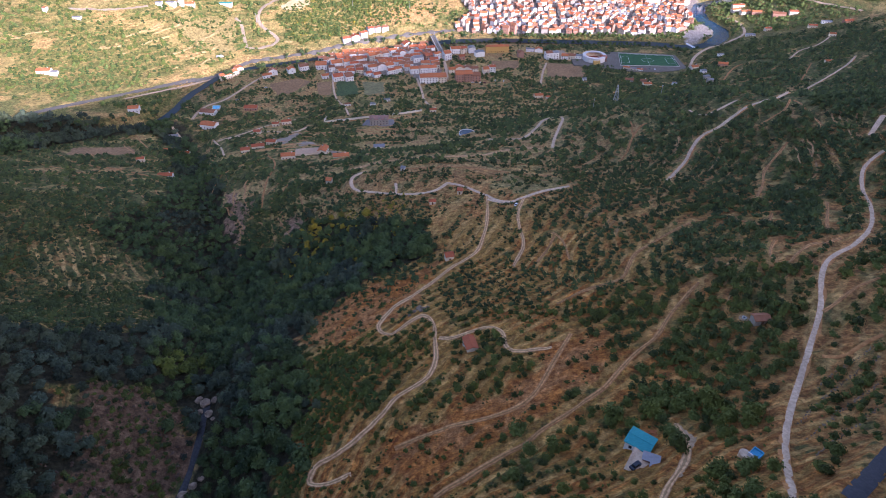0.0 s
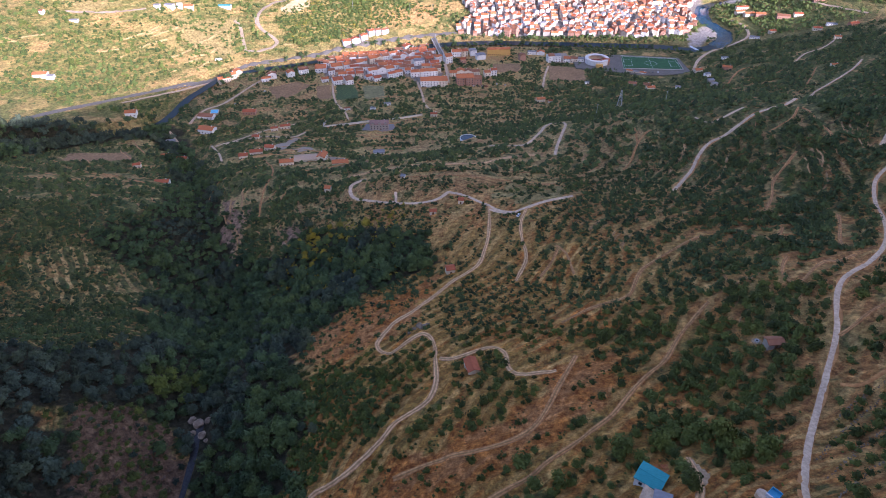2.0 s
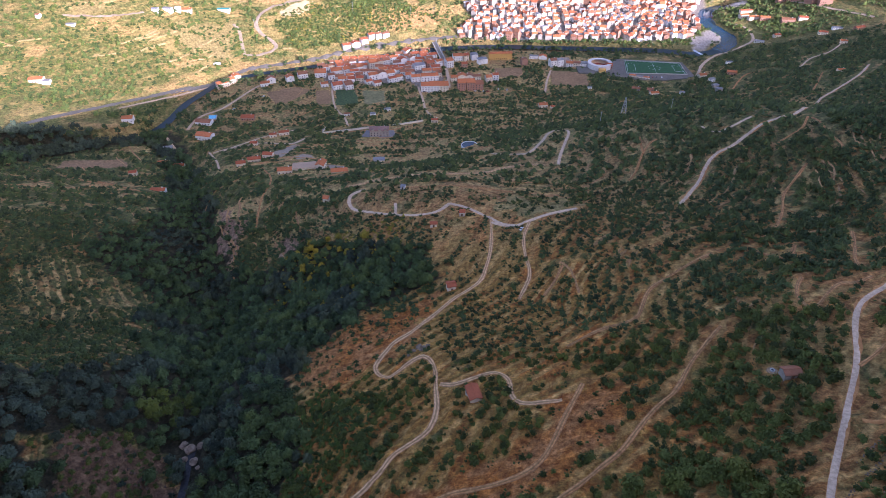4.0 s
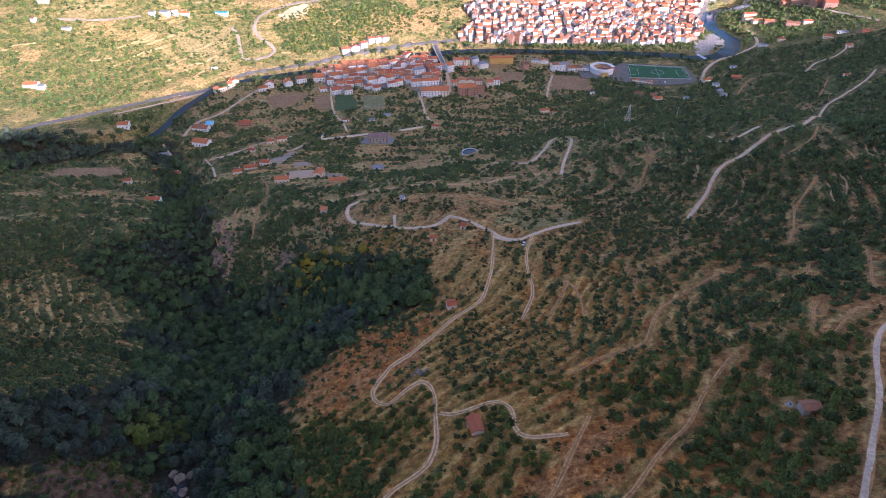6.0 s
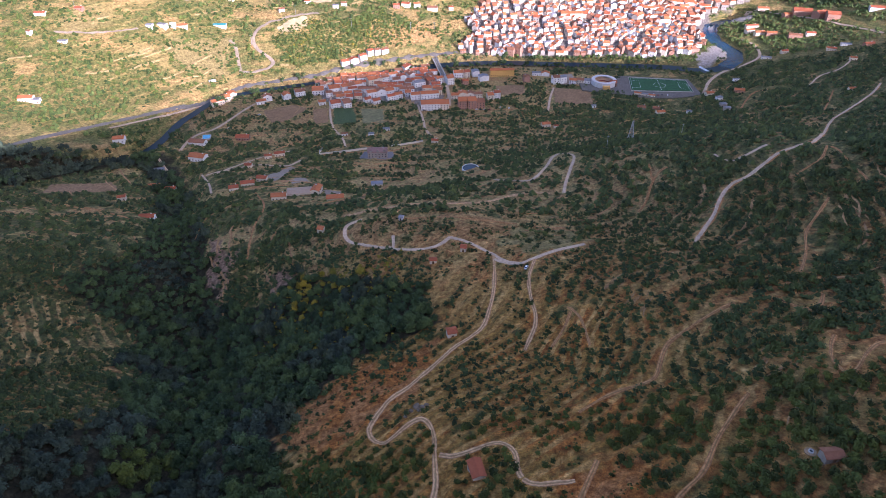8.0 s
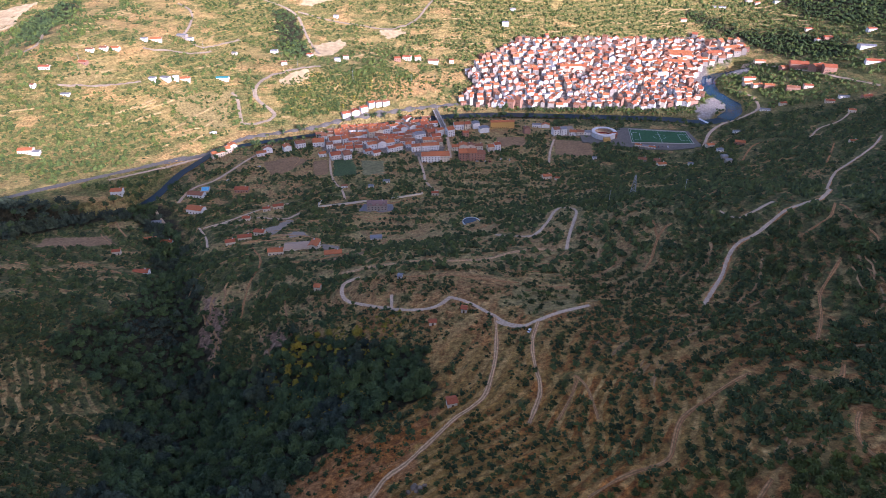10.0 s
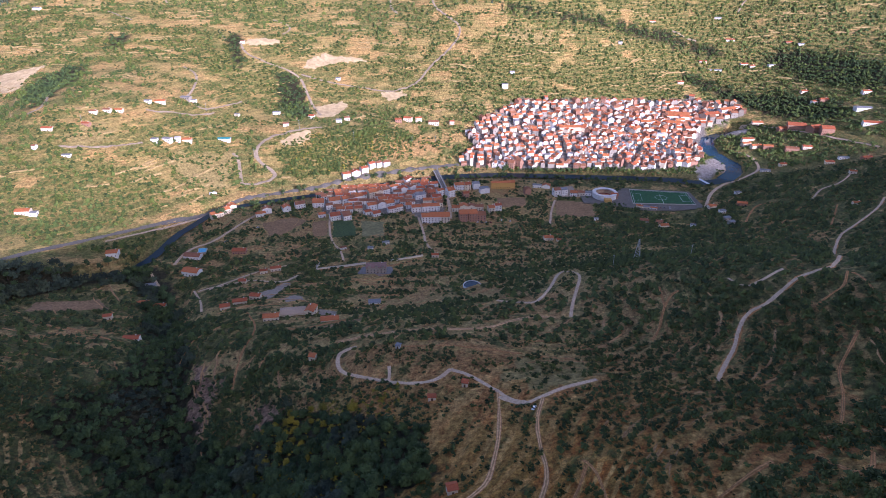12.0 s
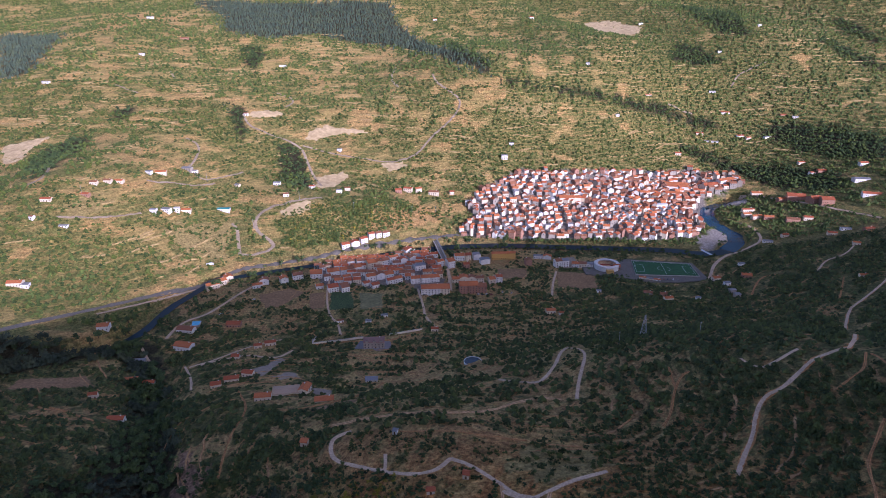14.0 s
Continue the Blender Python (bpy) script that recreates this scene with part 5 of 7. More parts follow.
M["car_dark"] = speckled("dark_car_paint", (0.03, 0.035, 0.045), (0.06, 0.065, 0.075), 1.0, 0.3)
M["car_red"] = speckled("red_car_paint", (0.25, 0.03, 0.03), (0.35, 0.05, 0.04), 1.0, 0.3)
M["foam"] = speckled("weir_foam", (0.55, 0.58, 0.60), (0.80, 0.82, 0.83), 0.8)
WINDOW = window_mesh()
SILL = box_mesh("sill", M["sill"], -0.7, 0.7, -0.16, 0.05, -0.12, 0.0)
DOOR = box_mesh("door", M["door"], -0.6, 0.6, -0.05, 0.1, 0.0, 2.1)
CHIMNEY = box_mesh("chimney", M["wall_white"], -0.4, 0.4, -0.4, 0.4, -1.2, 1.3)
WALL_WORDS = {"white": "whitewashed", "cream": "cream rendered", "brick": "red brick", "stone": "grey stone", "ochre": "ochre yellow"}
ROOF_WORDS = {"orange": "bright orange clay tile roof", "red": "red clay tile roof", "brown": "weathered brown tile roof", "grey": "grey sheet roof",
              "white": "white sheet roof", "teal": "teal metal roof", "cream": "pale plastered roof", "clay": "dull pink tile roof"}


def gable(bm, w, d, h, rise, foot):
    """Walls with two gables, the ridge along x."""
    a, b = w / 2, d / 2
    low = [bm.verts.new(c) for c in ((-a, -b, -foot), (a, -b, -foot), (a, b, -foot), (-a, b, -foot))]
    high = [bm.verts.new(c) for c in ((-a, -b, h), (a, -b, h), (a, b, h), (-a, b, h))]
    top = [bm.verts.new((-a, 0, h + rise)), bm.verts.new((a, 0, h + rise))]
    bm.faces.new([low[0], low[1], high[1], high[0]])
    bm.faces.new([low[2], low[3], high[3], high[2]])
    bm.faces.new([low[1], low[2], high[2], top[1], high[1]])
    bm.faces.new([low[3], low[0], high[0], top[0], high[3]])
    bm.faces.new([high[0], high[1], top[1], top[0]])
    bm.faces.new([high[2], high[3], top[0], top[1]])
    bm.faces.new(low[::-1])


def gable_roof(bm, w, d, h, rise, lap=0.45, thick=0.22):
    """Two tiled slopes with thickness, a lap at the eaves and a ridge."""
    a, b = w / 2 + lap, d / 2 + lap
    drop = rise * lap / (d / 2)
    rows = []
    for x in (-a, a):
        rows.append([bm.verts.new(c) for c in ((x, -b, h - drop + 0.03), (x, 0, h + rise + 0.03), (x, b, h - drop + 0.03),
                                               (x, b, h - drop + 0.03 + thick), (x, 0, h + rise + 0.06 + thick), (x, -b, h - drop + 0.03 + thick))])
    p, q = rows
    for i in range(6):
        bm.faces.new([p[i], p[(i + 1) % 6], q[(i + 1) % 6], q[i]])
    bm.faces.new(p[::-1])
    bm.faces.new(q)
    ridge_cap = h + rise + thick
    box(bm, -a, a, -0.16, 0.16, ridge_cap - 0.1, ridge_cap + 0.16)


def house_at(m, w, d, h, wall, roof, name="house", windows=99, side_windows=True, label="", group="", foot=4.0):
    """A house: walls, tiled roof, windows with sills, door and chimney."""
    flat = roof in ("grey", "white", "cream", "teal")
    rise = d / 2 * (0.16 if flat else 0.38)
    bm = bmesh.new()
    gable(bm, w, d, h, rise, foot)
    body = new(name, mesh_from("walls", bm, M["wall_" + wall]))
    words = label or WALL_WORDS[wall] + " " + name.replace("_", " ") + " with " + ROOF_WORDS[roof]
    tagged(body, words, "house", group)
    bm = bmesh.new()
    gable_roof(bm, w, d, h, rise)
    part("roof", bm, M["roof_" + roof], body)
    count, floors = 0, max(1, int(h / 2.9))
    columns = max(1, int(w / 3.4))
    for floor in range(floors):
        for c in range(columns):
            x = (c + 0.5) * w / columns - w / 2
            if floor == 0 and c == columns // 2:
                part_of("door", DOOR, None, body).location = (x, -d / 2, 0.02)
                continue
            if count < windows:
                o = part_of("window", WINDOW, None, body)
                o.location = (x, -d / 2, 0.9 + 2.8 * floor)
                count += 1
                if w > 5 and windows > 20:
                    part_of("sill", SILL, None, o)
    if side_windows and d > 6:
        for s in (-1, 1):
            o = part_of("window", WINDOW, None, body)
            o.matrix_basis = pose(s * w / 2, 0, 0.9 + 2.8 * (floors - 1), 0, 0, 90 * s)
    if w > 8 and not flat:
        part_of("chimney", CHIMNEY, None, body).location = (w * 0.28, d * 0.16, h + rise * 0.7)
    body.matrix_world = m
    return body


def footing(x, y, r):
    """The lowest ground under a building, and the highest."""
    q = np.array([(0, 0), (r, 0), (-r, 0), (0, r), (0, -r), (r, r), (-r, r), (r, -r), (-r, -r)], float) * 0.7
    z = ground_at(x + q[:, 0], y + q[:, 1])
    return float(z.min()), float(z.max())


def home(x, y, turn, w, d, h, wall, roof):
    low, high = footing(x, y, max(w, d) / 2)
    z = low + min(0.45 * (high - low), 1.2)
    BUILT.append((x, y, max(w, d) * 0.55 + 1.0))
    name = "hut" if w < 6 else ("barn" if h > 8 and wall == "brick" and w > 25 else "house")
    return house_at(pose(x, y, z, 0, 0, turn), w, d, h, wall, roof, name, 24 if y < 940 else 8, y < 1000, foot=z - low + 1.0)


home(-265, 919, 24, 13.5, 7.9, 5.0, "white", "orange")
home(-258, 930, 108, 8.1, 12.6, 7.5, "white", "brown")
home(-232, 937, 120, 10.6, 11.0, 7.5, "white", "orange")
home(-215, 950, 24, 14.3, 11.0, 7.5, "white", "brown")
home(-189, 958, 7, 16.7, 17.4, 7.5, "white", "orange")
home(-177, 917, 21, 10.1, 8.1, 5.0, "white", "orange")
home(-166, 962, 21, 16.6, 14.5, 8.8, "white", "orange")
home(-152, 969, 28, 9.8, 12.0, 8.0, "white", "orange")
home(-143, 974, 28, 10.3, 12.8, 7.9, "white", "brown")
home(-133, 979, 28, 10.2, 12.8, 8.5, "white", "orange")
home(-157, 909, 23, 14.2, 13.4, 7.5, "white", "red")
home(-142, 911, 28, 11.4, 17.6, 7.5, "white", "brown")
home(-113, 927, 34, 10.0, 8.0, 5.0, "white", "red")
home(-100, 922, 31, 11.2, 9.2, 5.0, "white", "red")
home(-114, 992, 27, 11.4, 14.2, 10.0, "cream", "orange")
home(-104, 997, 117, 12.6, 11.0, 9.2, "cream", "orange")
home(-94, 1002, 27, 11.4, 12.2, 10.0, "white", "brown")
home(-109, 945, 24, 13.3, 10.3, 8.3, "white", "orange")
home(-96, 951, 114, 11.0, 13.0, 8.4, "white", "brown")
home(-84, 956, 24, 12.4, 13.0, 7.4, "white", "orange")
home(-79, 934, 26, 11.6, 8.5, 6.9, "white", "red")
home(-69, 939, 26, 11.0, 9.0, 7.7, "white", "orange")
home(-82, 1017, 28, 14.0, 8.3, 8.8, "white", "orange")
home(-68, 1011, 117, 10.9, 14.4, 7.5, "white", "red")
home(-60, 1055, 120, 11.9, 16.1, 8.8, "white", "red")
home(-53, 1020, 123, 9.1, 12.6, 7.5, "white", "brown")
home(-36, 1029, 33, 12.8, 13.5, 7.5, "white", "red")
home(-40, 987, 22, 16.8, 10.3, 7.5, "white", "grey")
home(-24, 994, 28, 12.9, 10.4, 8.8, "brick", "red")
home(-10, 997, 35, 11.5, 8.2, 10.0, "white", "orange")
home(-44, 938, 12, 13.1, 10.4, 8.0, "white", "orange")
home(-30, 941, 12, 12.7, 11.5, 8.2, "white", "orange")
home(-17, 944, 12, 12.7, 11.6, 7.7, "white", "orange")
home(-28, 902, 6, 12.8, 14.9, 9.4, "white", "orange")
home(-15, 904, 6, 13.1, 16.6, 9.3, "white", "orange")
home(-2, 905, 6, 12.9, 17.4, 9.1, "cream", "orange")
home(24, 907, 6, 11.6, 16.2, 12.2, "brick", "orange")
home(37, 908, 6, 11.9, 15.5, 12.3, "brick", "orange")
home(49, 909, 6, 12.4, 13.6, 9.6, "brick", "brown")
home(14, 940, 6, 11.1, 9.6, 6.1, "cream", "orange")
home(25, 941, 96, 10.9, 11.2, 8.3, "cream", "orange")
home(36, 942, 96, 9.0, 11.1, 7.3, "cream", "brown")
home(48, 943, 6, 11.1, 9.2, 6.5, "cream", "brown")
home(65, 938, 12, 8.8, 10.9, 7.4, "cream", "orange")
home(75, 941, 12, 9.2, 8.9, 9.5, "white", "red")
home(89, 1031, 4, 37.4, 8.6, 10.0, "ochre", "orange")
home(20, 1025, 9, 14.8, 12.1, 8.8, "white", "orange")
home(33, 1027, 14, 9.1, 11.2, 8.8, "cream", "red")
home(47, 1029, 103, 10.4, 10.8, 8.8, "white", "grey")
home(59, 1011, 107, 9.7, 14.9, 7.5, "white", "grey")
home(6, 997, 24, 10.9, 13.7, 11.2, "white", "orange")
home(30, 992, 14, 8.9, 7.8, 7.5, "brick", "red")
home(125, 1006, 104, 9.3, 9.4, 8.8, "brick", "brown")
home(144, 1033, -9, 14.0, 6.2, 4.8, "white", "grey")
home(158, 1031, 81, 7.1, 12.6, 4.8, "white", "orange")
home(169, 999, 13, 10.1, 11.1, 10.7, "white", "brown")
home(180, 1001, 13, 10.0, 10.4, 10.4, "white", "grey")
home(196, 1000, -12, 10.5, 9.7, 5.8, "white", "orange")
home(207, 998, -12, 10.5, 9.6, 6.6, "cream", "brown")
home(217, 996, -12, 10.1, 9.3, 6.8, "white", "grey")
home(254, 984, -5, 10.2, 9.9, 7.5, "brick", "red")
home(283, 949, -19, 9.6, 3.7, 4.1, "cream", "orange")
home(293, 946, -19, 10.0, 3.7, 3.4, "cream", "grey")
home(302, 943, -19, 10.0, 4.1, 3.1, "white", "orange")
home(-161, 1053, 25, 12.7, 9.9, 7.5, "white", "red")
home(-147, 1061, 115, 9.8, 13.7, 7.5, "white", "red")
home(-134, 1069, 35, 12.2, 8.9, 7.5, "white", "red")
home(-123, 1080, 30, 10.2, 9.7, 7.5, "white", "red")
home(-112, 1084, 33, 9.7, 8.9, 7.5, "white", "brown")
home(-100, 1089, 31, 11.9, 8.0, 7.5, "white", "brown")
home(-327, 917, 35, 17.7, 9.8, 7.5, "cream", "orange")
home(-321, 933, 35, 13.9, 11.3, 7.5, "cream", "orange")
home(-315, 947, 125, 11.7, 11.5, 7.5, "cream", "orange")
home(-405, 774, 9, 13.4, 10.2, 5.5, "white", "orange")
home(-300, 746, -13, 20.1, 11.9, 5.5, "white", "orange")
home(-261, 804, 1, 17.0, 9.3, 4.4, "brick", "red")
home(-201, 748, 16, 12.2, 6.0, 4.4, "cream", "red")
home(-213, 740, 13, 8.5, 5.1, 4.4, "cream", "red")
home(-228, 709, 1, 8.2, 6.0, 4.4, "cream", "red")
home(-336, 713, 10, 12.4, 6.8, 4.4, "stone", "grey")
home(-324, 669, 6, 12.9, 6.8, 4.4, "cream", "orange")
home(-334, 619, 13, 7.8, 5.1, 4.4, "cream", "red")
home(-289, 574, 3, 14.4, 6.8, 4.4, "white", "red")
home(-308, 673, 3, 11.7, 6.0, 3.3, "white", "red")
home(-218, 624, 17, 9.5, 6.8, 4.4, "cream", "red")
home(-208, 639, 14, 13.9, 6.8, 4.4, "cream", "red")
home(-195, 649, -7, 10.8, 6.8, 4.4, "cream", "red")
home(-160, 582, 8, 14.0, 7.6, 4.4, "cream", "orange")
home(-143, 595, 9, 23.0, 12.5, 4.6, "cream", "cream")
home(-126, 596, 80, 12.0, 8.4, 6.0, "cream", "orange")
home(-102, 563, 9, 15.5, 7.4, 4.4, "cream", "orange")
home(-101, 486, -9, 4.9, 5.1, 3.9, "cream", "orange")
home(-13, 777, -3, 8.5, 5.1, 3.9, "cream", "red")
home(134, 840, 7, 11.8, 7.6, 4.4, "cream", "orange")
home(146, 831, 7, 5.2, 4.2, 3.3, "cream", "red")
home(13, 415, -11, 3.8, 4.2, 3.3, "cream", "red")
home(-8, 406, 3, 4.8, 3.4, 2.9, "cream", "red")
home(4, 324, 14, 5.2, 5.1, 3.7, "cream", "red")
home(133, 195, 5, 6.4, 4.2, 2.6, "stone", "brown")
home(-34, 472, -17, 3.1, 3.4, 2.8, "white", "grey")
home(-130, 807, 18, 7.6, 4.2, 3.3, "white", "brown")
home(-95, 803, -15, 6.3, 4.2, 3.3, "white", "grey")
home(-77, 820, 16, 8.3, 4.2, 3.3, "white", "grey")
home(210, 903, 10, 5.7, 3.4, 3.3, "white", "grey")
home(378, 926, 14, 11.0, 7.6, 4.4, "cream", "orange")
home(421, 928, -16, 13.3, 7.6, 4.4, "brick", "orange")
home(383, 902, 15, 8.1, 6.0, 4.4, "white", "grey")
home(377, 872, 14, 8.5, 6.0, 4.4, "stone", "grey")
home(376, 855, 5, 7.7, 6.0, 4.4, "stone", "grey")
home(290, 860, 10, 11.3, 6.8, 4.4, "cream", "orange")
home(272, 887, -16, 11.5, 7.6, 3.3, "stone", "brown")
home(290, 879, -10, 8.9, 6.0, 3.3, "brick", "brown")
home(327, 856, -9, 6.3, 4.2, 3.3, "white", "grey")
home(552, 1224, 14, 16.6, 8.5, 5.5, "cream", "orange")
home(562, 1206, 10, 18.3, 8.5, 5.5, "cream", "orange")
home(578, 1194, -13, 16.4, 8.5, 5.5, "brick", "orange")
home(564, 1246, 4, 22.5, 7.6, 5.5, "cream", "red")
home(633, 1264, 6, 15.5, 10.2, 6.6, "brick", "orange")
home(655, 1258, -17, 31.0, 18.7, 9.9, "brick", "red")
home(671, 1225, 16, 21.0, 18.7, 9.9, "brick", "red")
home(683, 1207, -12, 20.8, 18.7, 9.9, "brick", "red")
home(605, 1164, -16, 21.6, 10.2, 5.5, "brick", "brown")
home(627, 1158, -11, 14.5, 8.5, 5.5, "cream", "red")
home(523, 1080, -15, 14.9, 6.8, 3.3, "white", "grey")
home(559, 1098, 11, 11.9, 6.0, 4.4, "cream", "red")
home(621, 1075, -14, 13.7, 6.8, 4.4, "cream", "red")
home(648, 1085, -8, 15.6, 6.8, 3.3, "white", "grey")
home(672, 1066, 15, 17.3, 6.8, 3.3, "brick", "red")
home(621, 1012, -17, 9.8, 6.0, 4.4, "cream", "orange")
home(542, 869, -2, 9.9, 6.0, 3.3, "cream", "orange")
home(438, 982, 8, 8.9, 5.1, 3.3, "white", "grey")
home(773, 1253, -6, 40.2, 15.3, 5.5, "white", "grey")
home(749, 1188, -17, 32.7, 11.9, 5.5, "white", "red")
home(612, 1321, -6, 20.0, 10.2, 4.4, "cream", "orange")
home(-451, 1038, -4, 9.2, 7.6, 5.5, "white", "grey")
home(-437, 1051, -15, 13.8, 8.5, 6.6, "white", "grey")
home(-425, 1061, 5, 7.7, 7.6, 6.6, "white", "white")
home(-414, 1070, 9, 14.0, 8.5, 5.5, "cream", "orange")
home(-367, 1104, -0, 20.5, 8.5, 6.6, "white", "teal")
home(-448, 1177, -13, 16.9, 8.5, 6.6, "stone", "grey")
home(-437, 1177, -7, 11.8, 6.8, 4.4, "white", "grey")
home(-475, 1135, 14, 16.5, 8.5, 5.5, "cream", "orange")
home(-489, 1122, -15, 9.9, 6.8, 4.4, "white", "grey")
home(-512, 1069, -2, 12.7, 7.6, 4.4, "cream", "orange")
home(-525, 1060, -2, 11.1, 7.6, 4.4, "cream", "brown")
home(-540, 1047, 1, 11.1, 6.8, 4.4, "cream", "brown")
home(-539, 1018, -9, 12.4, 6.8, 4.4, "brick", "red")
home(-585, 996, 1, 15.6, 7.6, 4.4, "cream", "red")
home(-549, 844, 7, 18.1, 10.2, 5.5, "cream", "orange")
home(-536, 843, 6, 9.7, 7.6, 4.4, "white", "grey")
home(-302, 1202, -5, 11.7, 7.6, 4.4, "white", "grey")
home(-239, 1198, -2, 9.9, 7.6, 5.5, "white", "red")
home(-192, 1202, 6, 9.8, 7.6, 5.5, "white", "grey")
home(-180, 1221, 6, 10.0, 6.8, 5.5, "cream", "brown")
home(-274, 1149, 16, 9.6, 6.8, 4.4, "white", "brown")
home(-89, 1238, 11, 11.7, 8.5, 6.6, "brick", "red")
home(-72, 1252, -14, 15.2, 9.3, 6.6, "cream", "red")
home(-53, 1259, 16, 11.9, 8.5, 6.6, "cream", "orange")
home(-24, 1256, -6, 18.7, 10.2, 6.6, "cream", "brown")
home(10, 1263, 2, 8.5, 7.6, 5.5, "cream", "red")
home(117, 1377, 1, 12.1, 8.5, 7.7, "white", "grey")
home(134, 1416, 6, 9.6, 6.8, 4.4, "white", "grey")
home(507, 1485, 0, 12.8, 7.6, 4.4, "cream", "red")
home(633, 1659, -16, 14.4, 7.6, 4.4, "white", "grey")
home(644, 1594, -7, 18.6, 8.5, 5.5, "white", "red")
home(474, 1637, 8, 16.1, 7.6, 4.4, "cream", "orange")
home(385, 1557, 9, 8.7, 6.0, 4.4, "white", "grey")
home(654, 1523, 5, 15.8, 7.6, 4.4, "white", "red")
home(667, 1510, 8, 11.2, 6.8, 4.4, "cream", "red")
home(591, 1521, -13, 28.8, 8.5, 5.5, "white", "grey")
home(571, 1544, -5, 15.6, 7.6, 4.4, "cream", "red")
home(705, 1501, 15, 18.1, 7.6, 4.4, "white", "grey")
home(760, 1552, -2, 21.1, 7.6, 4.4, "brick", "red")
home(775, 1535, -14, 11.7, 6.8, 4.4, "white", "grey")
home(737, 1332, 2, 16.6, 8.5, 5.5, "brick", "red")
home(723, 1336, 15, 14.5, 8.5, 5.5, "white", "red")
home(725, 1386, 5, 15.0, 7.6, 4.4, "cream", "red")
home(799, 1307, 5, 16.7, 8.5, 5.5, "white", "red")
home(-678, 1822, -3, 21.0, 8.5, 5.5, "brick", "brown")
home(-844, 2015, -7, 17.9, 7.6, 5.5, "white", "grey")
home(-855, 1490, -11, 16.3, 6.8, 4.4, "white", "grey")
home(-724, 1670, -1, 12.3, 6.8, 4.4, "white", "grey")
home(-404, 1719, 10, 16.6, 6.8, 4.4, "white", "grey")
home(-38, 2164, 7, 11.7, 6.8, 4.4, "white", "red")
home(250, 2118, -14, 14.5, 7.6, 5.5, "white", "red")
home(340, 1701, -11, 8.2, 6.0, 4.4, "white", "grey")
home(560, 2056, 2, 11.6, 6.8, 5.5, "white", "grey")
home(831, 1901, 3, 8.5, 6.8, 4.4, "white", "grey")
home(695, 1800, -4, 10.5, 6.8, 4.4, "white", "grey")
home(-216, 1368, -14, 8.4, 6.8, 4.4, "white", "grey")
home(-412, 1417, -8, 7.9, 6.0, 4.4, "white", "brown")
home(-365, 1179, -16, 8.3, 6.0, 3.3, "cream", "grey")
home(-587, 959, -13, 6.1, 6.0, 4.4, "white", "brown")
home(-542, 955, -1, 11.9, 6.0, 3.3, "white", "grey")
home(-72, 641, 5, 11.8, 6.8, 3.3, "white", "grey")
home(-314, 788, -8, 20.2, 11.0, 4.4, "white", "brown")


def fill_quarter(polygon, seed, spacing=13.5):
    """Rows of houses in what is left free of a quarter of the village."""
    g = np.random.default_rng(seed)
    x0, y0 = np.min(np.array(polygon), axis=0)
    x1, y1 = np.max(np.array(polygon), axis=0)
    y = y0 + 4
    while y < y1:
        x = x0
        while x < x1:
            w = g.uniform(8, 14)
            px, py = x + w / 2, y + g.uniform(-2, 2) + 0.16 * (x - x0)
            near = min((math.hypot(px - bx, py - by) - r for bx, by, r in BUILT), default=99)
            if inside(np.array([px]), np.array([py]), polygon)[0] and near > 3.5 and not on_road(np.array([[px, py]]))[0]:
                home(px, py, g.uniform(2, 18), w, g.uniform(8, 11), g.uniform(5, 7.5), str(g.choice(("white", "white", "white", "cream"))), str(g.choice(("orange", "red", "orange", "brown"))))
            x += w + g.uniform(0.3, 3)
        y += spacing


fill_quarter(AREAS["town_lower"][1], 31)


def join_houses(name, items, mat, label, build):
    """Houses too far to tell apart, as one mesh."""
    bm = bmesh.new()
    for m, (w, d, h) in items:
        one = bmesh.new()
        build(one, w, d, h)
        one.transform(m)
        me = bpy.data.meshes.new("one")
        one.to_mesh(me)
        one.free()
        bm.from_mesh(me)
        bpy.data.meshes.remove(me)
    tagged(part(name, bm, mat, None), label, "houses", kind="stuff")


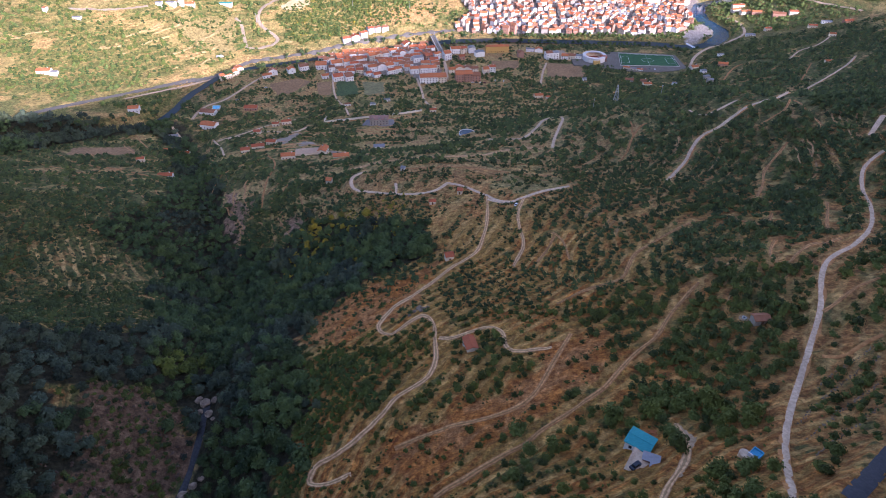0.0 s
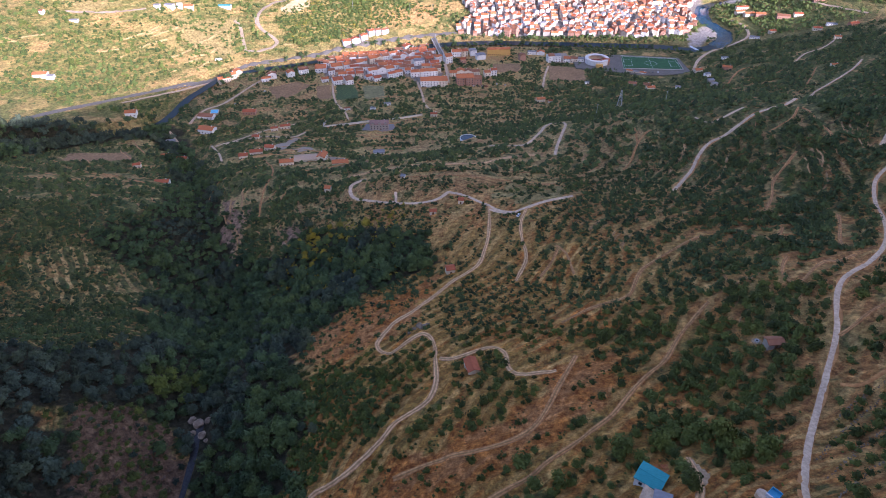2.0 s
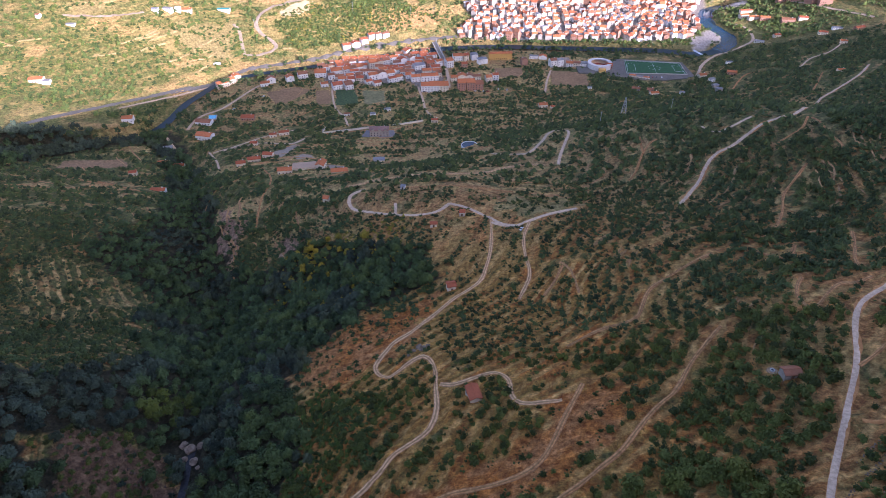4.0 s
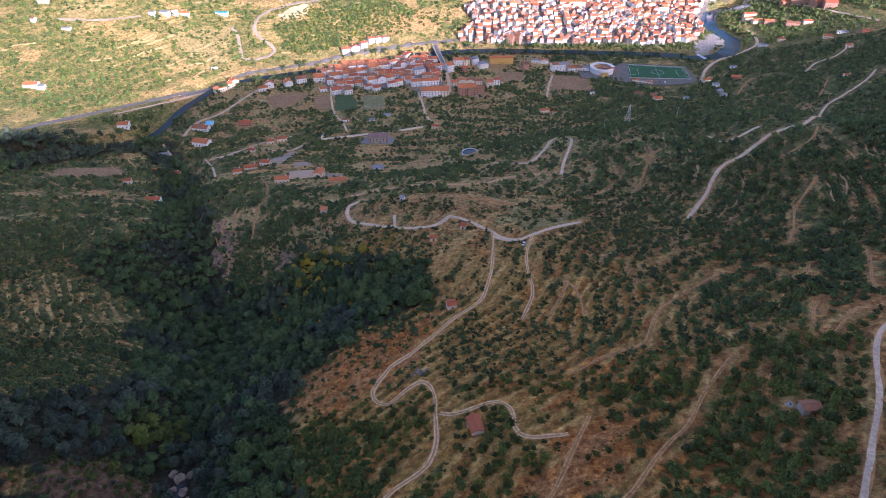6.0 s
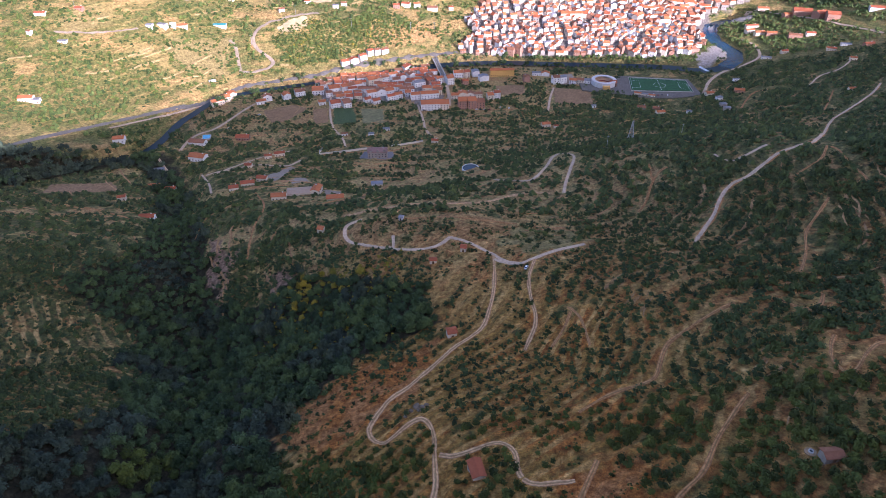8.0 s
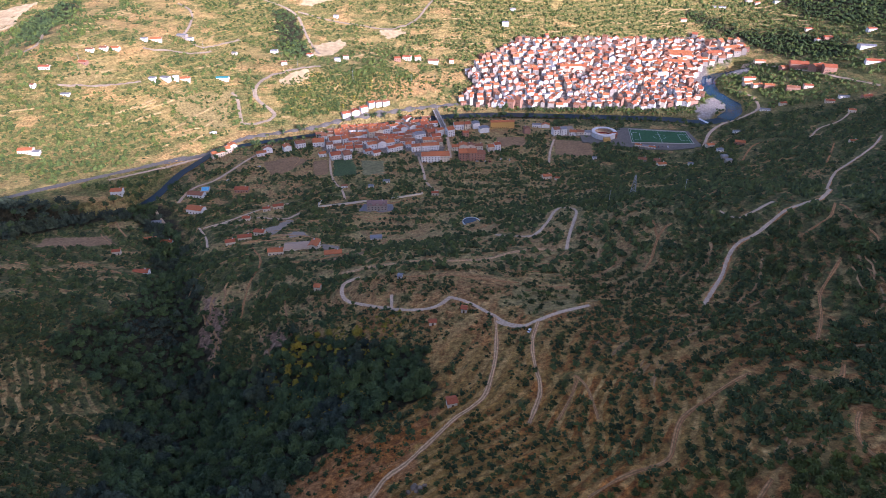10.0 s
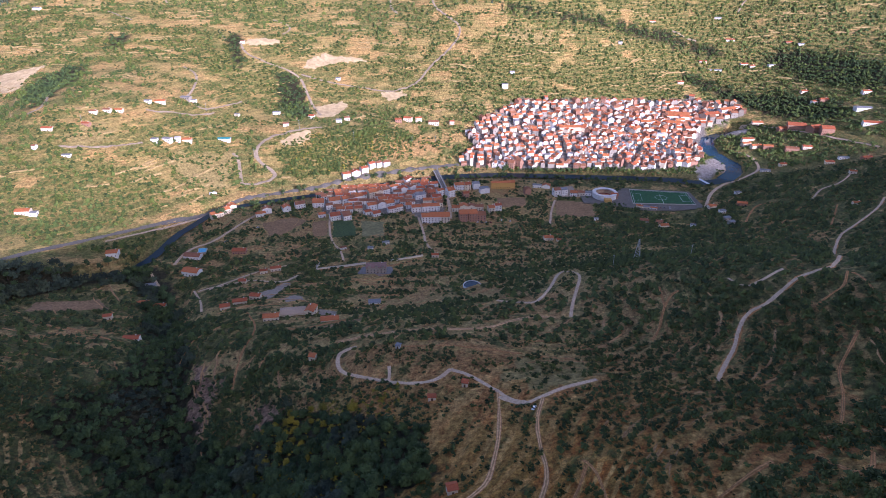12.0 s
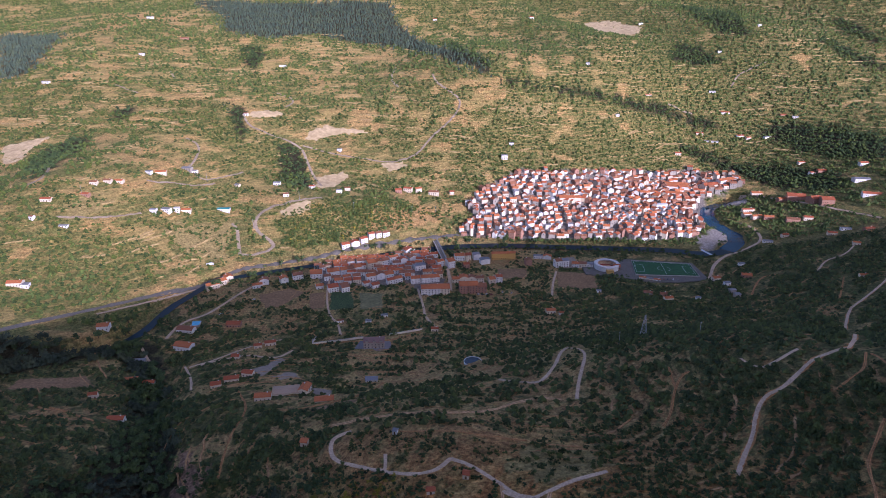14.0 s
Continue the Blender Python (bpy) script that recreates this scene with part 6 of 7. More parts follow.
def build_town():
    """Closely packed houses of the old town across the river, in crooked rows that climb from the bank."""
    g = np.random.default_rng(12)
    kinds = []
    for w, d, h, wall, roof in [(9, 11, 5.5, "white", "orange"), (12, 12, 6.5, "cream", "red"), (14, 12, 6, "white", "brown"), (10, 12, 7.5, "stone", "red"),
                                (8, 11, 5, "white", "orange"), (13, 13, 7, "cream", "orange"), (11, 13, 6.5, "brick", "brown"), (16, 12, 6.5, "white", "orange"),
                                (9, 12, 8, "white", "grey"), (12, 11, 5, "cream", "brown"), (10, 13, 6, "white", "orange"), (18, 13, 7, "white", "red"),
                                (11, 12, 8, "brick", "brown"), (13, 12, 9, "stone", "brown"), (10, 12, 8, "cream", "red"), (12, 12, 8, "stone", "red")]:
        o = house_at(pose(0, 0, 0), w, d, h, wall, roof, "town_house", 4, True, group="houses of the old town", foot=3.0)
        kinds.append((o, w, d, h, wall, roof))
    first, rest = [True] * len(kinds), []
    polygon = AREAS["town_upper"][1]
    made = 0
    spots = jittered(g, 6.0, 0, 660, 1095, 1470, 0.5)
    spots = spots[inside(spots[:, 0], spots[:, 1], polygon) & (line_distance(spots[:, 0], spots[:, 1], RIVER) > 24)]
    front = line_distance(spots[:, 0], spots[:, 1], RIVER) < 52
    order = np.argsort(spots[:, 1] + g.uniform(-14, 14, len(spots)))
    taken = np.zeros((0, 2))
    for i in order:
        px, py = spots[i]
        gap = 8.9 + 2.2 * waves(px, py, 60, 14)
        if len(taken) and np.min(np.hypot((taken[:, 0] - px) * 0.95, taken[:, 1] - py)) < gap:
            continue
        if waves(px, py, 48, 15) > 0.93:    # small squares and gardens
            continue
        taken = np.vstack([taken, (px, py)])
        k = int(g.choice((12, 13, 14, 15, 5, 6, 2))) if front[i] else int(g.choice(12, p=np.array([1.7, 1.4, 1.5, 1.6, 1.7, 1.2, 2.2, 0.35, 0.5, 1.6, 1.5, 0.12]) / 15.37))
        o, w, d, h, wall, roof = kinds[k]
        turn = 22 + 85 * (waves(px, py, 130, 16) - 0.5) + g.normal(0, 9)
        if g.uniform() < (0.15 if front[i] else 0.35):
            turn += 90
        if g.uniform() < 0.5:
            turn += 180
        low, high = footing(px, py, 5)
        m = pose(px, py, low + 0.4, 0, 0, turn) @ Matrix.Diagonal((g.uniform(0.7, 1.05), g.uniform(0.65, 0.95), g.uniform(0.75, 1.35), 1))
        BUILT.append((px, py, 6.0))
        if made >= 300:
            rest.append((m, (w, d, h), wall, roof))
        elif first[k]:
            o.matrix_world = m
            first[k] = False
        else:
            copy_thing(o, m)
        made += 1
    for k, (o, *_) in enumerate(kinds):
        if first[k]:
            for c in list(o.children_recursive) + [o]:
                bpy.data.objects.remove(c)
    for wall in sorted({r[2] for r in rest}):
        join_houses("hill_houses", [r[:2] for r in rest if r[2] == wall], M["wall_" + wall], WALL_WORDS[wall] + " house walls packed on the rising ground",
                    lambda bm, w, d, h: gable(bm, w, d, h, d / 2 * 0.38, 3.0))
    for roof in sorted({r[3] for r in rest}):
        join_houses("hill_roofs", [r[:2] for r in rest if r[3] == roof], M["roof_" + roof], ROOF_WORDS[roof] + "s crowded over the upper town",
                    lambda bm, w, d, h: gable_roof(bm, w, d, h, d / 2 * 0.38))
    def panes(bm, w, d, h):
        for c in range(max(1, int(w / 4))):
            for floor in range(max(1, int(h / 3))):
                x = (c + 0.5) * w / max(1, int(w / 4)) - w / 2
                box(bm, x - 0.5, x + 0.5, -d / 2 - 0.05, -d / 2 + 0.05, 0.9 + 2.8 * floor, 2.2 + 2.8 * floor)
                box(bm, -w / 2 - 0.05, -w / 2 + 0.05, x * d / w - 0.5, x * d / w + 0.5, 0.9 + 2.8 * floor, 2.2 + 2.8 * floor)
    join_houses("hill_windows", [r[:2] for r in rest], M["window"], "dark windows of the houses on the rise", panes)
    # long blocks at the edge of the town
    for x, yy, turn, w, d, h, wall, roof in [(590, 1392, 24, 70, 14, 13, "white", "orange"), (540, 1372, 24, 40, 16, 11, "cream", "red"), (470, 1372, -12, 46, 30, 9, "white", "orange"),
                                              (440, 1340, -14, 60, 14, 9, "white", "orange"), (400, 1275, 10, 44, 12, 8, "white", "white"), (232, 1262, 2, 40, 14, 11, "cream", "orange")]:
        home(x, yy, turn, w, d, h, wall, roof)


build_town()


def block(name, mat, m, *size, label="", category="", parent=None):
    bm = bmesh.new()
    box(bm, *size)
    o = part(name, bm, mat, parent)
    o.matrix_world = m
    return tagged(o, label, category)


def build_sports_ground():
    """The fenced green pitch, the round arena and the paved ground beside them."""
    corners = [(285.5, 1017.6), (370.6, 1004.6), (368.3, 957.0), (277.2, 962.4)]
    z = 2.2
    ground_pad = [(205, 1012), (282, 1024), (376, 1010), (378, 946), (330, 936), (290, 938), (262, 950), (205, 966)]
    bm = bmesh.new()
    prism(bm, ground_pad[::-1], -6, z)
    tagged(part("pavement", bm, M["asphalt_pale"], None), "grey paved yard round the pitch and arena", "pavement", kind="structure")
    bm = bmesh.new()
    prism(bm, corners[::-1], z - 0.1, z + 0.12)
    pitch = tagged(part("football_pitch", bm, M["turf"], None), "flat green turf football pitch with white lines", "pitch")
    a, b, c, d = (Vector((*p, 0)) for p in corners)

    def on(u, v):
        return (a.lerp(b, u)).lerp(d.lerp(c, u), v)

    def stripe(p, q, width=0.3):
        t = (q - p).normalized() * width / 2
        s = Vector((-t.y, t.x, 0))
        bm = bmesh.new()
        prism(bm, [(w.x, w.y) for w in (p - s - t, q - s + t, q + s + t, p + s - t)], z + 0.1, z + 0.14)
        part("line", bm, M["paint_white"], pitch)

    for p, q in (((0.03, 0.04), (0.97, 0.04)), ((0.97, 0.04), (0.97, 0.96)), ((0.97, 0.96), (0.03, 0.96)), ((0.03, 0.96), (0.03, 0.04)), ((0.5, 0.04), (0.5, 0.96)),
                 ((0.03, 0.25), (0.17, 0.25)), ((0.17, 0.25), (0.17, 0.75)), ((0.17, 0.75), (0.03, 0.75)), ((0.97, 0.25), (0.83, 0.25)), ((0.83, 0.25), (0.83, 0.75)), ((0.83, 0.75), (0.97, 0.75))):
        stripe(on(*p), on(*q))
    ring = [on(0.5, 0.5) + Vector((9 * math.cos(t * math.pi / 12), 9 * math.sin(t * math.pi / 12), 0)) for t in range(25)]
    for p, q in zip(ring, ring[1:]):
        stripe(p, q)
    fence = tagged(new("pitch_fence"), "low white boundary fence round the pitch", "fence")
    for p, q in ((a, b), (b, c), (c, d), (d, a)):
        t = q - p
        bm = bmesh.new()
        box(bm, 0, t.length, -0.12, 0.12, 0, 1.1)
        o = part("fence_panel", bm, M["sill"], fence)
        o.matrix_world = pose(p.x, p.y, z, 0, 0, math.degrees(math.atan2(t.y, t.x)))
    for u in (0.03, 0.97):
        goal = tagged(new("goal"), "white metal football goal on the turf", "goal")
        p, q = on(u, 0.43), on(u, 0.57)
        for w in (p, q):
            bm = bmesh.new()
            tube(bm, w.x, w.y, z, z + 2.4, 0.08, 0.08)
            part("goal_post", bm, M["paint_white"], goal)
        bm = bmesh.new()
        box(bm, 0, (q - p).length, -0.08, 0.08, 2.32, 2.48)
        part("crossbar", bm, M["paint_white"], goal).matrix_world = pose(p.x, p.y, z, 0, 0, math.degrees(math.atan2((q - p).y, (q - p).x)))
    # the arena
    arena = tagged(new("arena"), "round white walled bullring with tiers and sand floor", "bullring")
    cx, cy, r = 241.0, 990.0, 18.5

    def annulus(name, r0, r1, z0, z1, mat, k=40):
        bm = bmesh.new()
        rows = []
        for rr, zz in ((r0, z0), (r1, z0), (r1, z1), (r0, z1)):
            rows.append([bm.verts.new((cx + rr * math.cos(2 * math.pi * i / k), cy + rr * math.sin(2 * math.pi * i / k), zz)) for i in range(k)])
        for i in range(k):
            j = (i + 1) % k
            for p, q in ((0, 1), (1, 2), (2, 3), (3, 0)):
                bm.faces.new([rows[p][i], rows[p][j], rows[q][j], rows[q][i]])
        bmesh.ops.recalc_face_normals(bm, faces=bm.faces)
        part(name, bm, mat, arena)

    annulus("outer_wall", r - 0.5, r, z, z + 7.0, M["wall_white"])
    annulus("roof_ring", r - 5, r + 0.3, z + 7.0, z + 7.4, M["wall_white"])
    for i in range(3):
        annulus("tier", r - 2.2 - 1.7 * i, r - 0.5 - 1.7 * i, z, z + 4.2 - 1.3 * i, M["concrete"])
    annulus("barrier", 11.2, 11.5, z, z + 1.5, M["car_red"])
    bm = bmesh.new()
    tube(bm, cx, cy, z - 0.2, z + 0.15, 11.2, 11.2, 40)
    part("sand_floor", bm, M["sand"], arena)
    bm = bmesh.new()
    box(bm, cx - 5, cx + 5, cy - r - 6, cy - r + 1.5, z - 2, z + 4.5)
    part("gatehouse", bm, M["wall_ochre"], arena)
    for x, y, rr in ((240, 990, 26), (325, 985, 62), (330, 940, 40)):
        BUILT.append((x, y, rr))


build_sports_ground()


def build_bridge():
    """The stone bridge between the two halves of the town."""
    bridge = tagged(new("bridge"), "pale concrete road bridge with parapets over the river", "bridge")
    p, q = Vector((-24, 1128, 0)), Vector((-2.0, 1012, 0))
    t = q - p
    m = pose(p.x, p.y, 0, 0, 0, math.degrees(math.atan2(t.y, t.x)))
    n = t.length

    def piece(name, mat, *s):
        bm = bmesh.new()
        box(bm, *s)
        part(name, bm, mat, bridge).matrix_world = m

    piece("deck", M["concrete"], 0, n, -4.2, 4.2, 3.6, 4.6)
    piece("carriageway", M["asphalt_pale"], 0, n, -2.6, 2.6, 4.6, 4.66)
    for s in (-1, 1):
        piece("parapet", M["sill"], 0, n, s * 4.0 - 0.2, s * 4.0 + 0.2, 4.6, 5.6)
        piece("footway", M["sill"], 0, n, min(s * 2.7, s * 3.8), max(s * 2.7, s * 3.8), 4.6, 4.8)
    for u in (0.3, 0.45, 0.6):
        piece("pier", M["wall_stone"], n * u - 1.2, n * u + 1.2, -3.6, 3.6, -4, 3.6)
    for i in range(6):
        for s in (-1, 1):
            bm = bmesh.new()
            tube(bm, 12 + i * (n - 24) / 5, s * 3.9, 4.6, 11.5, 0.12, 0.08)
            lamp = part("lamp_post", bm, M["steel"], bridge)
            lamp.matrix_world = m
    weir = [(393, 1104), (403, 1094), (412, 1080), (418, 1066), (424, 1046)]
    line = smooth_line(weir, 1.5)
    tt = np.gradient(line, axis=0)
    tt /= np.hypot(tt[:, 0], tt[:, 1])[:, None]
    side = np.stack([-tt[:, 1], tt[:, 0]], 1)
    v = np.stack([np.column_stack([line + side * a, np.full(len(line), zz)]) for a, zz in ((-2.4, -0.8), (-0.6, 0.5), (0.8, 0.5), (1.4, -0.8))], 1)
    idx = np.arange(len(line) * 4).reshape(-1, 4)
    faces = np.stack([idx[:-1, :-1], idx[:-1, 1:], idx[1:, 1:], idx[1:, :-1]], -1).reshape(-1, 4)
    tagged(new("weir", mesh_of("weir", v.reshape(-1, 3), faces, M["foam"])), "low curved weir with white foam across the river", "weir")


build_bridge()


def build_stone_house():
    """The large two-storey house above the vineyard, on its retaining terrace."""
    x, y = -80.0, 733.0
    low, high = footing(x, y, 12)
    z = low + 2.0
    bm = bmesh.new()
    prism(bm, [(x - 22, y - 9), (x - 13, y - 15), (x + 12, y - 15), (x + 21, y - 8), (x + 17, y + 10), (x - 17, y + 10)], low - 4, z)
    tagged(part("terrace", bm, M["slate"], None), "blue-grey paved terrace round the large house", "terrace")
    villa = house_at(pose(x, y, z, 0, 0, 3), 23, 13, 7.2, "stone", "clay", "villa", 24, True, "large stone villa with a dull pink tile roof", foot=2.0)
    for dx in (-7.5, 0.5, 8.0):
        bm = bmesh.new()
        gable(bm, 4.2, 3.4, 2.3, 0.65, 0.6)
        dormer = part("dormer", bm, M["wall_stone"], villa)
        dormer.matrix_basis = pose(dx, -4.6, 7.0, 0, 0, 90)
        bm = bmesh.new()
        gable_roof(bm, 4.2, 3.4, 2.3, 0.65, 0.3, 0.18)
        part("dormer_roof", bm, M["roof_clay"], dormer)
    BUILT.append((x, y, 21))


build_stone_house()


def pylon_at(x, y, height, turn):
    """A lattice power pylon: four tapering legs, bracing and three pairs of arms."""
    pylon = tagged(new("power_pylon"), "tall grey steel lattice power pylon among scrub", "pylon", "pylons of the power line")
    z = float(ground_at(x, y))

    def bar(name, a, b, r, owner):
        a, b = Vector(a), Vector(b)
        bm = bmesh.new()
        tube(bm, 0, 0, 0, (b - a).length, r, r, 4)
        o = part(name, bm, M["steel"], owner)
        o.matrix_basis = Matrix.Translation(a) @ (b - a).to_track_quat("Z", "Y").to_matrix().to_4x4()
        return o

    def half(u):
        return 3.0 * (1 - u) + 0.5 * u

    corners = ((-1, -1), (1, -1), (1, 1), (-1, 1))
    for sx, sy in corners:
        bar("leg", (sx * half(0), sy * half(0), -1), (sx * half(1), sy * half(1), height), 0.16, pylon)
    levels = [i / 7 for i in range(8)]
    for u, v in zip(levels, levels[1:]):
        for (ax, ay), (bx, by) in zip(corners, corners[1:] + corners[:1]):
            bar("brace", (ax * half(u), ay * half(u), u * height), (bx * half(v), by * half(v), v * height), 0.09, pylon)
            bar("brace", (bx * half(u), by * half(u), u * height), (ax * half(v), ay * half(v), v * height), 0.09, pylon)
    for u, reach in ((0.74, 4.6), (0.85, 3.8), (0.96, 3.0)):
        for side in (-1, 1):
            arm = bar("arm", (0, 0, u * height), (side * reach, 0, u * height), 0.13, pylon)
            bar("insulator", (side * reach, 0, u * height), (side * reach, 0, u * height - 1.4), 0.12, pylon)
    pylon.matrix_world = pose(x, y, z, 0, 0, turn)
    BUILT.append((x, y, 3.5))


def pole_at(x, y, height=11.0):
    """A timber service pole with a crossarm."""
    pole = tagged(new("service_pole"), "plain grey service pole with a short crossarm", "pole", "poles along the lanes")
    bm = bmesh.new()
    tube(bm, 0, 0, -1, height, 0.22, 0.15)
    part("shaft", bm, M["steel"], pole)
    bm = bmesh.new()
    box(bm, -1.2, 1.2, -0.1, 0.1, height - 0.9, height - 0.65)
    part("crossarm", bm, M["steel"], pole)
    pole.matrix_world = pose(x, y, float(ground_at(x, y)), 0, 0, 20)


pylon_at(182, 628, 22, 65)
for spot in ((155, 610, 13), (207, 569, 13), (-249, 1139, 17), (-311, 1072, 16), (-157, 1134, 17), (-544, 1017, 14), (-412, 1165, 13), (-60, 1160, 13), (-20, 1190, 12)):
    pole_at(*spot)


def car_at(x, y, turn, paint, z=None):
    """A parked car: body, glazed cabin and four wheels."""
    car = tagged(new("car"), {"car_white": "small white car parked beside the lane", "car_dark": "dark car parked in a yard", "car_red": "red car parked by the houses"}[paint], "car")
    bm = bmesh.new()
    box(bm, -2.1, 2.1, -0.85, 0.85, 0.3, 0.85)
    bmesh.ops.bevel(bm, geom=bm.edges[:], offset=0.12, segments=2, affect="EDGES")
    part("body", bm, M[paint], car)
    bm = bmesh.new()
    v = box(bm, -1.3, 1.1, -0.75, 0.75, 0.83, 1.42)
    for q in v[4:]:
        q.co.x *= 0.72
        q.co.y *= 0.86
    part("cabin", bm, M["window"], car)
    bm = bmesh.new()
    box(bm, -0.9, 0.75, -0.63, 0.63, 1.40, 1.48)
    part("roof", bm, M[paint], car)
    for sx in (-1.3, 1.3):
        for sy in (-0.82, 0.82):
            bm = bmesh.new()
            tube(bm, 0, 0, -0.1, 0.1, 0.32, 0.32, 12)
            part("wheel", bm, M["tyre"], car).matrix_basis = pose(sx, sy, 0.32, 90, 0, 0)
    car.matrix_world = pose(x, y, (float(ground_at(x, y)) if z is None else z) + 0.25, 0, 0, turn)
    return car


for spot in [(60.6, 119.0, 35, "car_dark", 185.9), (52.1, 380.6, 60, "car_white", None), (44, 897, 5, "car_white", None), (50, 896, 5, "car_dark", None),
             (56, 897, 8, "car_white", None), (62, 896, 4, "car_red", None), (-22, 893, 8, "car_white", None), (-30, 894, 5, "car_dark", None), (78, 905, 80, "car_white", None),
             (84, 908, 80, "car_dark", None), (90, 902, 75, "car_white", None), (-296, 826, 40, "car_dark", None), (-288, 834, 40, "car_white", None), (-258, 878, 35, "car_white", None),
             (300, 946, 80, "car_dark", 2.2), (305, 946, 82, "car_white", 2.2), (312, 945, 80, "car_red", 2.2), (318, 946, 78, "car_dark", 2.2), (326, 945, 80, "car_white", 2.2), (214, 1003, 0, "car_white", 2.2), (220, 1004, 0, "car_white", 2.2), (208, 1002, 0, "car_dark", 2.2)]:
    car_at(*spot)


def truck_at(x, y, turn):
    truck = tagged(new("truck"), "white box lorry on the valley road", "lorry")
    for name, mat, s in (("cargo_box", M["paint_white"], (-5, 3.2, -1.25, 1.25, 1.0, 3.8)), ("cab", M["car_white"], (3.4, 5.2, -1.2, 1.2, 0.6, 3.0)), ("windscreen", M["window"], (5.18, 5.26, -1.05, 1.05, 1.7, 2.7)),
                         ("chassis", M["car_dark"], (-5, 5, -0.5, 0.5, 0.6, 1.0))):
        bm = bmesh.new()
        box(bm, *s)
        part(name, bm, mat, truck)
    for sx in (-3.6, -2.4, 4.0):
        for sy in (-1.05, 1.05):
            bm = bmesh.new()
            tube(bm, 0, 0, -0.15, 0.15, 0.5, 0.5, 12)
            part("wheel", bm, M["tyre"], truck).matrix_basis = pose(sx, sy, 0.5, 90, 0, 0)
    truck.matrix_world = pose(x, y, float(ground_at(x, y)) + 0.3, 0, 0, turn)


truck_at(-349, 972, 30)


def build_teal_house():
    """The smallholding with the teal roof: house, lower shed roof, terrace and spoil."""
    z = 180.6
    house = house_at(pose(65.8, 130.6, z, 0, 0, -38), 8.0, 6.8, 3.2, "white", "teal", "farmhouse", 10, True, "white farmhouse with a teal metal roof", foot=4.5)
    shed = tagged(new("lean_to"), "grey sheet-roofed shed below the farmhouse", "shed")
    bm = bmesh.new()
    prism(bm, [(0, 0), (5.6, 0), (5.6, -8.5), (2.6, -8.5), (2.6, -3.6), (0, -3.6)][::-1], 2.6, 2.85)
    part("roof", bm, M["roof_grey"], shed)
    bm = bmesh.new()
    prism(bm, [(0.4, -0.3), (5.2, -0.3), (5.2, -8.1), (3.0, -8.1), (3.0, -3.2), (0.4, -3.2)][::-1], -3, 2.6)
    part("walls", bm, M["wall_brick"], shed)
    shed.matrix_world = pose(64.6, 124.6, 184.0, 0, 0, -24)
    bm = bmesh.new()
    prism(bm, [(57.0, 118.6), (62.6, 114.8), (66.5, 122.5), (62.5, 126.8)], 176, 185.7)
    tagged(part("terrace", bm, M["concrete"], None), "worn concrete terrace beside the farmhouse", "terrace")
    bm = bmesh.new()
    g = random.Random(5)
    for i in range(60):
        x, y = g.uniform(-2.4, 2.4), g.uniform(-1.8, 1.8)
        zz = 0.5 - 0.1 * math.hypot(x, y)
        v = box(bm, -0.35, 0.35, -0.2, 0.2, 0, 0.18)
        bmesh.ops.transform(bm, matrix=pose(x, y, zz, g.uniform(-30, 30), g.uniform(-30, 30), g.uniform(0, 180)), verts=v)
    pile = part("tile_pile", bm, M["roof_orange"], None)
    pile.matrix_world = pose(71.0, 135.6, float(ground_at(71.0, 135.6)) + 0.1)
    tagged(pile, "loose heap of orange roof tiles behind the farmhouse", "tile heap", kind="stuff")
    BUILT.extend([(66, 130, 8.5), (66, 120, 7.5), (61, 119, 6), (71, 135.6, 3)])


build_teal_house()


def basin(name, label, category, outline, z, wall, water, height=1.2, thick=0.35, wall_mat=None):
    """An open tank: a wall round still water."""
    thing = tagged(new(name), label, category)
    c = np.mean(np.array(outline), axis=0)
    inner = [tuple(c + (np.array(p) - c) * (1 - 2 * thick / (np.linalg.norm(np.array(p) - c) * 2))) for p in outline]
    k = len(outline)
    bm = bmesh.new()
    ring = []
    for pts, zz in ((outline, z - 3), (outline, z + height), (inner, z + height), (inner, z - 0.5)):
        ring.append([bm.verts.new((x, y, zz)) for x, y in pts])
    for i in range(k):
        j = (i + 1) % k
        for p in range(3):
            bm.faces.new([ring[p][i], ring[p][j], ring[p + 1][j], ring[p + 1][i]])
    bmesh.ops.recalc_face_normals(bm, faces=bm.faces)
    part("wall", bm, wall_mat or wall, thing)
    bm = bmesh.new()
    bm.faces.new([bm.verts.new((x, y, z + height * 0.45)) for x, y in inner])
    part("water", bm, water, thing)
    thing.location = (float(c[0]), float(c[1]), z)
    for o in thing.children:
        o.location = -thing.location
    return thing


def circle(x, y, r, k=32, squash=1.0):
    return [(x + r * math.cos(2 * math.pi * i / k), y + r * squash * math.sin(2 * math.pi * i / k)) for i in range(k)]


basin("water_tank", "round white walled irrigation tank with dark water", "water tank", circle(28, 676, 9.4), 27.0, M["paint_white"], M["tank_water"], 1.4, 0.5)
BUILT.append((28, 674, 14))
tank = basin("bathing_tank", "square open tank painted blue inside, full of water", "water tank", [(92.6, 116.7), (94.6, 114.3), (97.3, 116.5), (95.3, 118.9)], 195.2, M["pool_water"], M["pool_water"], 1.5, 0.3)
bm = bmesh.new()
box(bm, 0, 3.2, -0.2, 0.2, -2.5, 0.3)
rim = part("side_wall", bm, M["paint_white"], tank, "whitewashed side wall")
rim.matrix_basis = Matrix.Translation(-tank.location) @ pose(92.4, 116.7, 196.6, 0, 0, -50)
bm = bmesh.new()
prism(bm, circle(91.9, 117.2, 1.7, 18), 189.0, 195.6)
